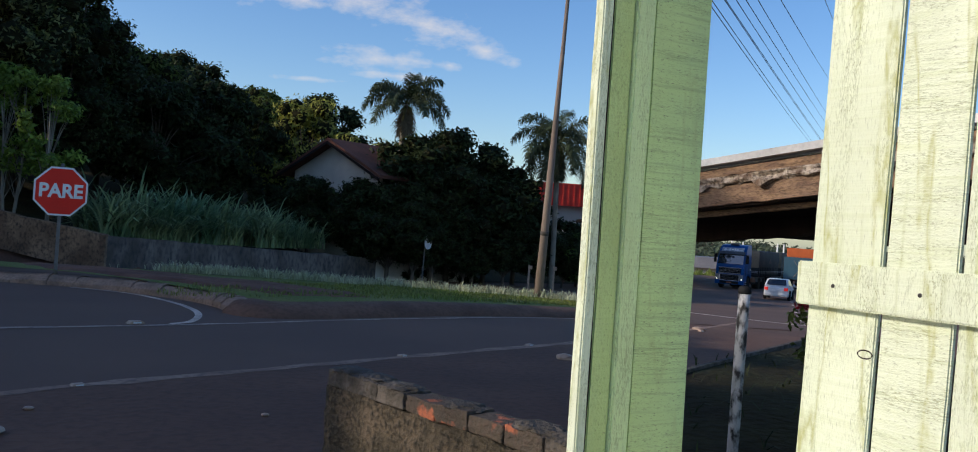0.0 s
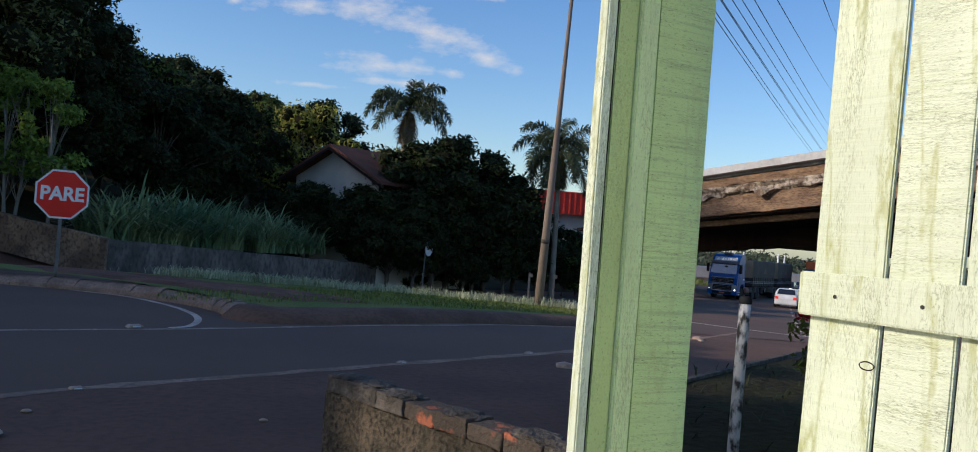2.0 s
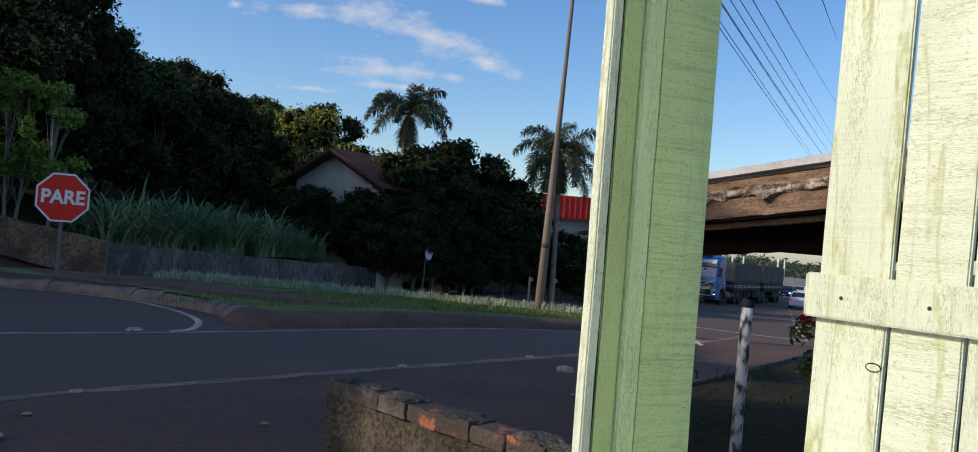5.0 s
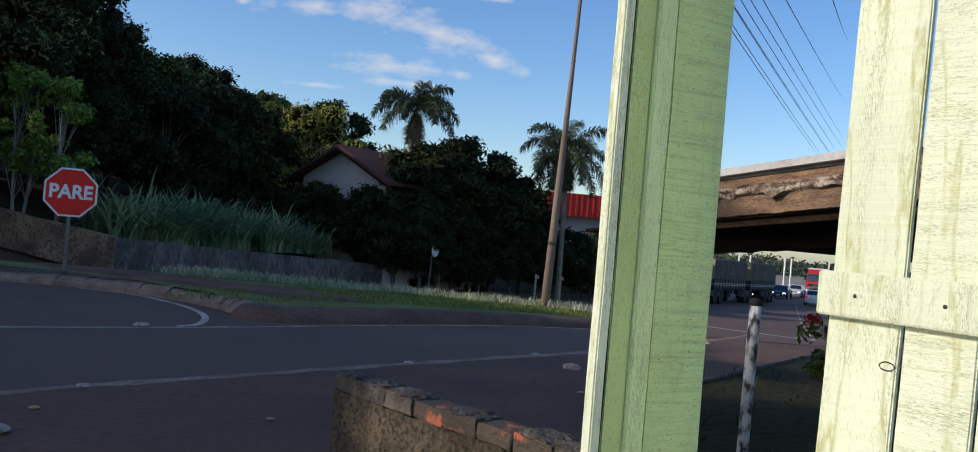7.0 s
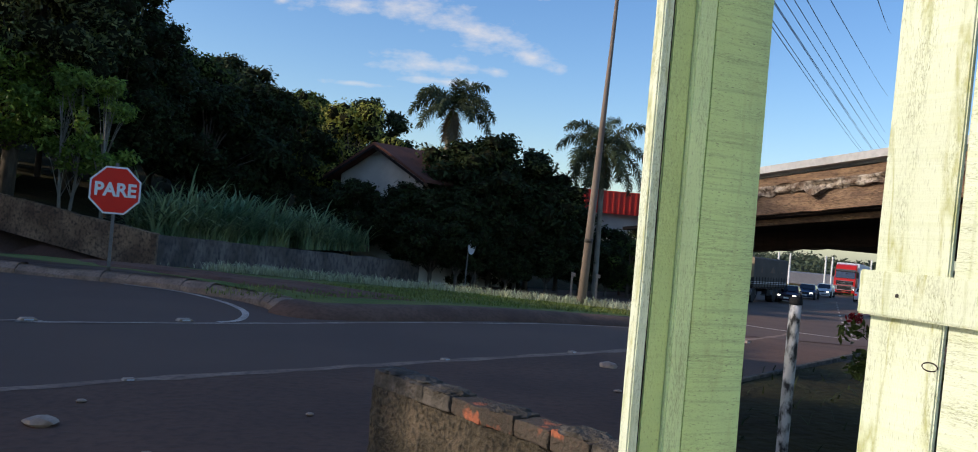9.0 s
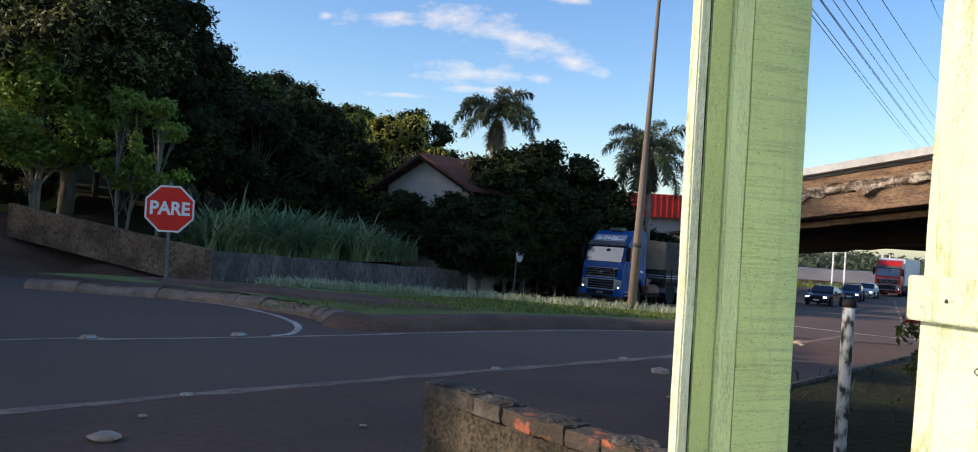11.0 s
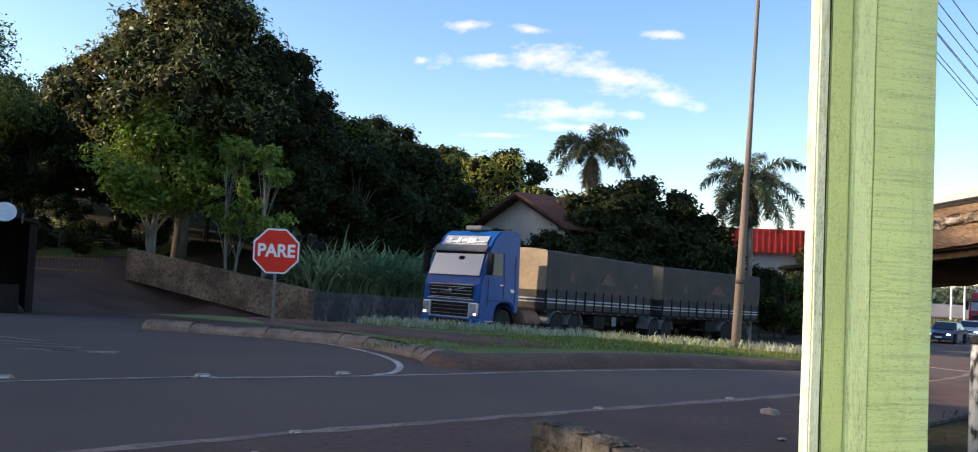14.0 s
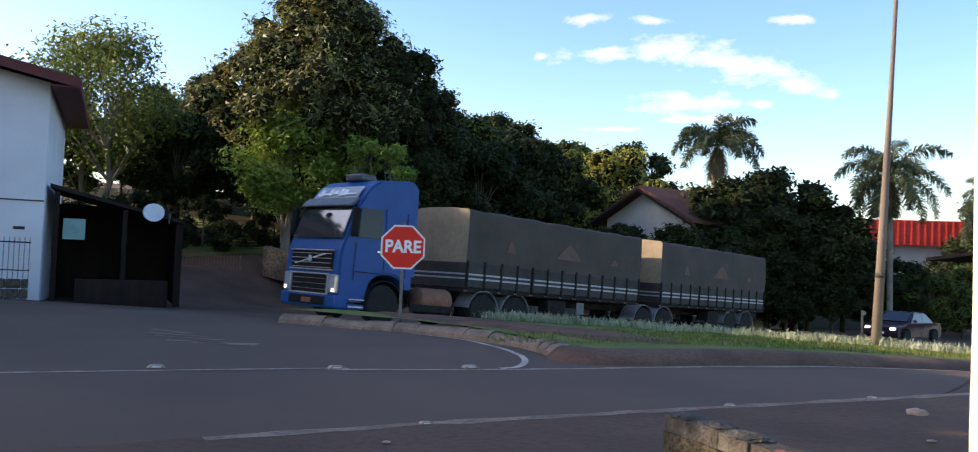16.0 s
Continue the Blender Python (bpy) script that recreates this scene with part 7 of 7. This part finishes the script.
class Track:
    """Arc lengths along a smooth line on the ground."""

    def __init__(self, ctrl, zero=None):
        self.p = [Vector((q.x, q.y)) for q in curve_points([(*c, 0) for c in ctrl], 24)]
        self.s = [0.0]
        for a, b in zip(self.p, self.p[1:]):
            self.s.append(self.s[-1] + (b - a).length)
        if zero is not None:
            k = min(range(len(self.p)), key=lambda i: (self.p[i] - Vector(zero)).length)
            off = self.s[k]
            self.s = [v - off for v in self.s]

    def at(self, d):
        x = float(np.interp(d, self.s, [q.x for q in self.p]))
        y = float(np.interp(d, self.s, [q.y for q in self.p]))
        return Vector((x, y, ground_z(x, y) + 0.005))

    def seat(self, d_front, d_rear, aim_back=0.0):
        """The pose of a body whose front and rear axles stand at two lengths."""
        a, b = self.at(d_front), self.at(d_rear)
        f = (a - b).normalized()
        left = Vector((0, 0, 1)).cross(f).normalized()
        up = f.cross(left)
        o = a + f * aim_back
        return Matrix(((f.x, left.x, up.x, o.x), (f.y, left.y, up.y, o.y), (f.z, left.z, up.z, o.z), (0, 0, 0, 1)))


def drive(ob, wheels, dist, pose_of):
    """Keys a vehicle and the turning of its wheels; dist gives metres gone by time."""
    walk(ob, [(k * 0.25, pose_of(dist(k * 0.25))) for k in range(65)])
    for hub, r in wheels:
        base = hub.matrix_basis.translation.copy()
        walk(hub, [(k * 0.1, Matrix.Translation(base) @ Matrix.Rotation(wheel_angle(dist, k * 0.1, r), 4, "Y")) for k in range(161)])


def wheel_angle(dist, t, r):
    """Turn about the axle since the start, held under a quarter turn for each step."""
    n, a = round(t * 10), 0.0
    for k in range(n):
        a += min(1.5, abs(dist((k + 1) * 0.1) - dist(k * 0.1)) / r)
    return a


def glide(points, t):
    """A smooth rate through (seconds, metres)."""
    n = len(points)
    k = max(0, min(n - 2, sum(p[0] <= t for p in points) - 1))

    def slope(i):
        a, b = max(i - 1, 0), min(i + 1, n - 1)
        return (points[b][1] - points[a][1]) / (points[b][0] - points[a][0])

    (t0, a), (t1, b) = points[k], points[k + 1]
    h = t1 - t0
    u = (t - t0) / h
    return (2 * u ** 3 - 3 * u * u + 1) * a + (u ** 3 - 2 * u * u + u) * h * slope(k) + (3 * u * u - 2 * u ** 3) * b + (u ** 3 - u * u) * h * slope(k + 1)


TRUCK_GONE = [(0, -63.4), (1.5, -61.8), (3, -60.0), (4.2, -57.9), (6.5, -51.2), (8.5, -42.6), (10.5, -31.9), (12, -22.0), (13.5, -13.1), (14.75, -6.2), (16, 0)]
RED_GONE = [(0, -152), (4, -131), (6.5, -117), (8.5, -102), (10.5, -88.5), (12, -80.5), (14, -72.5), (16, -66)]


def truck_left(t):
    """Metres still to go for the blue truck's bumper."""
    return -glide(TRUCK_GONE, t)


TRUCK, TRUCK_WHEELS = make_tractor("blue_truck", "blue long-haul truck tractor with roof deflectors", M["blue_cab"])
TRAILER_A, WHEELS_A = make_trailer(True)
TRAILER_B, WHEELS_B = make_trailer(False)
DARK, DARK_WHEELS = make_car("dark_sedan", "dark purple sedan with lit headlamps", M["dark_car"], True)
SILVER, SILVER_WHEELS = make_car("blue_sedan", "dark blue grey sedan with lit headlamps", M["blue_car"], True)
PALE, PALE_WHEELS = make_car("white_hatchback", "white compact hatchback driving towards the crossing", M["white_car"], False)
AWAY, AWAY_WHEELS = make_car("white_hatchback", "white compact hatchback driving away", M["white_car"], False, False)
RED, RED_WHEELS = make_box_semi()
TIPPER, TIPPER_WHEELS = make_tipper()


def motions():
    tr = Track(TRACK_IN, (-12.0, 18.5))
    drive(TRUCK, TRUCK_WHEELS, lambda t: -truck_left(t), lambda d: tr.seat(-d + 1.4, -d + 5.2, 1.4))
    drive(TRAILER_A, WHEELS_A, lambda t: -truck_left(t), lambda d: tr.seat(-d + 5.5, -d + 13.2, 1.4))
    drive(TRAILER_B, WHEELS_B, lambda t: -truck_left(t), lambda d: tr.seat(-d + 13.8, -d + 19.2, 0.4))
    tc = Track(TRACK_CARS, (3.1, 43.7))
    for ob, wh, far, v in ((DARK, DARK_WHEELS, -1.1, 4.5), (SILVER, SILVER_WHEELS, 13.5, 4.35), (PALE, PALE_WHEELS, 24.0, 4.35)):
        drive(ob, wh, lambda t, f=far, w=v: w * (t - 16) - f, lambda d: tc.seat(-d + 0.8, -d + 3.4, 0.8))
    drive(RED, RED_WHEELS, lambda t: glide(RED_GONE, t), lambda d: tr.seat(-d + 1.4, -d + 5.2, 1.4))
    out = Track(TRACK_OUT, (18.7, 57))
    drive(AWAY, AWAY_WHEELS, lambda t: 2.7 * t + 0.09 * t * t, lambda d: out.seat(d + 2.9, d + 0.4, 0.8))
    drive(TIPPER, TIPPER_WHEELS, lambda t: 25 + 9 * t, lambda d: out.seat(d, d - 7, 0.0))


motions()
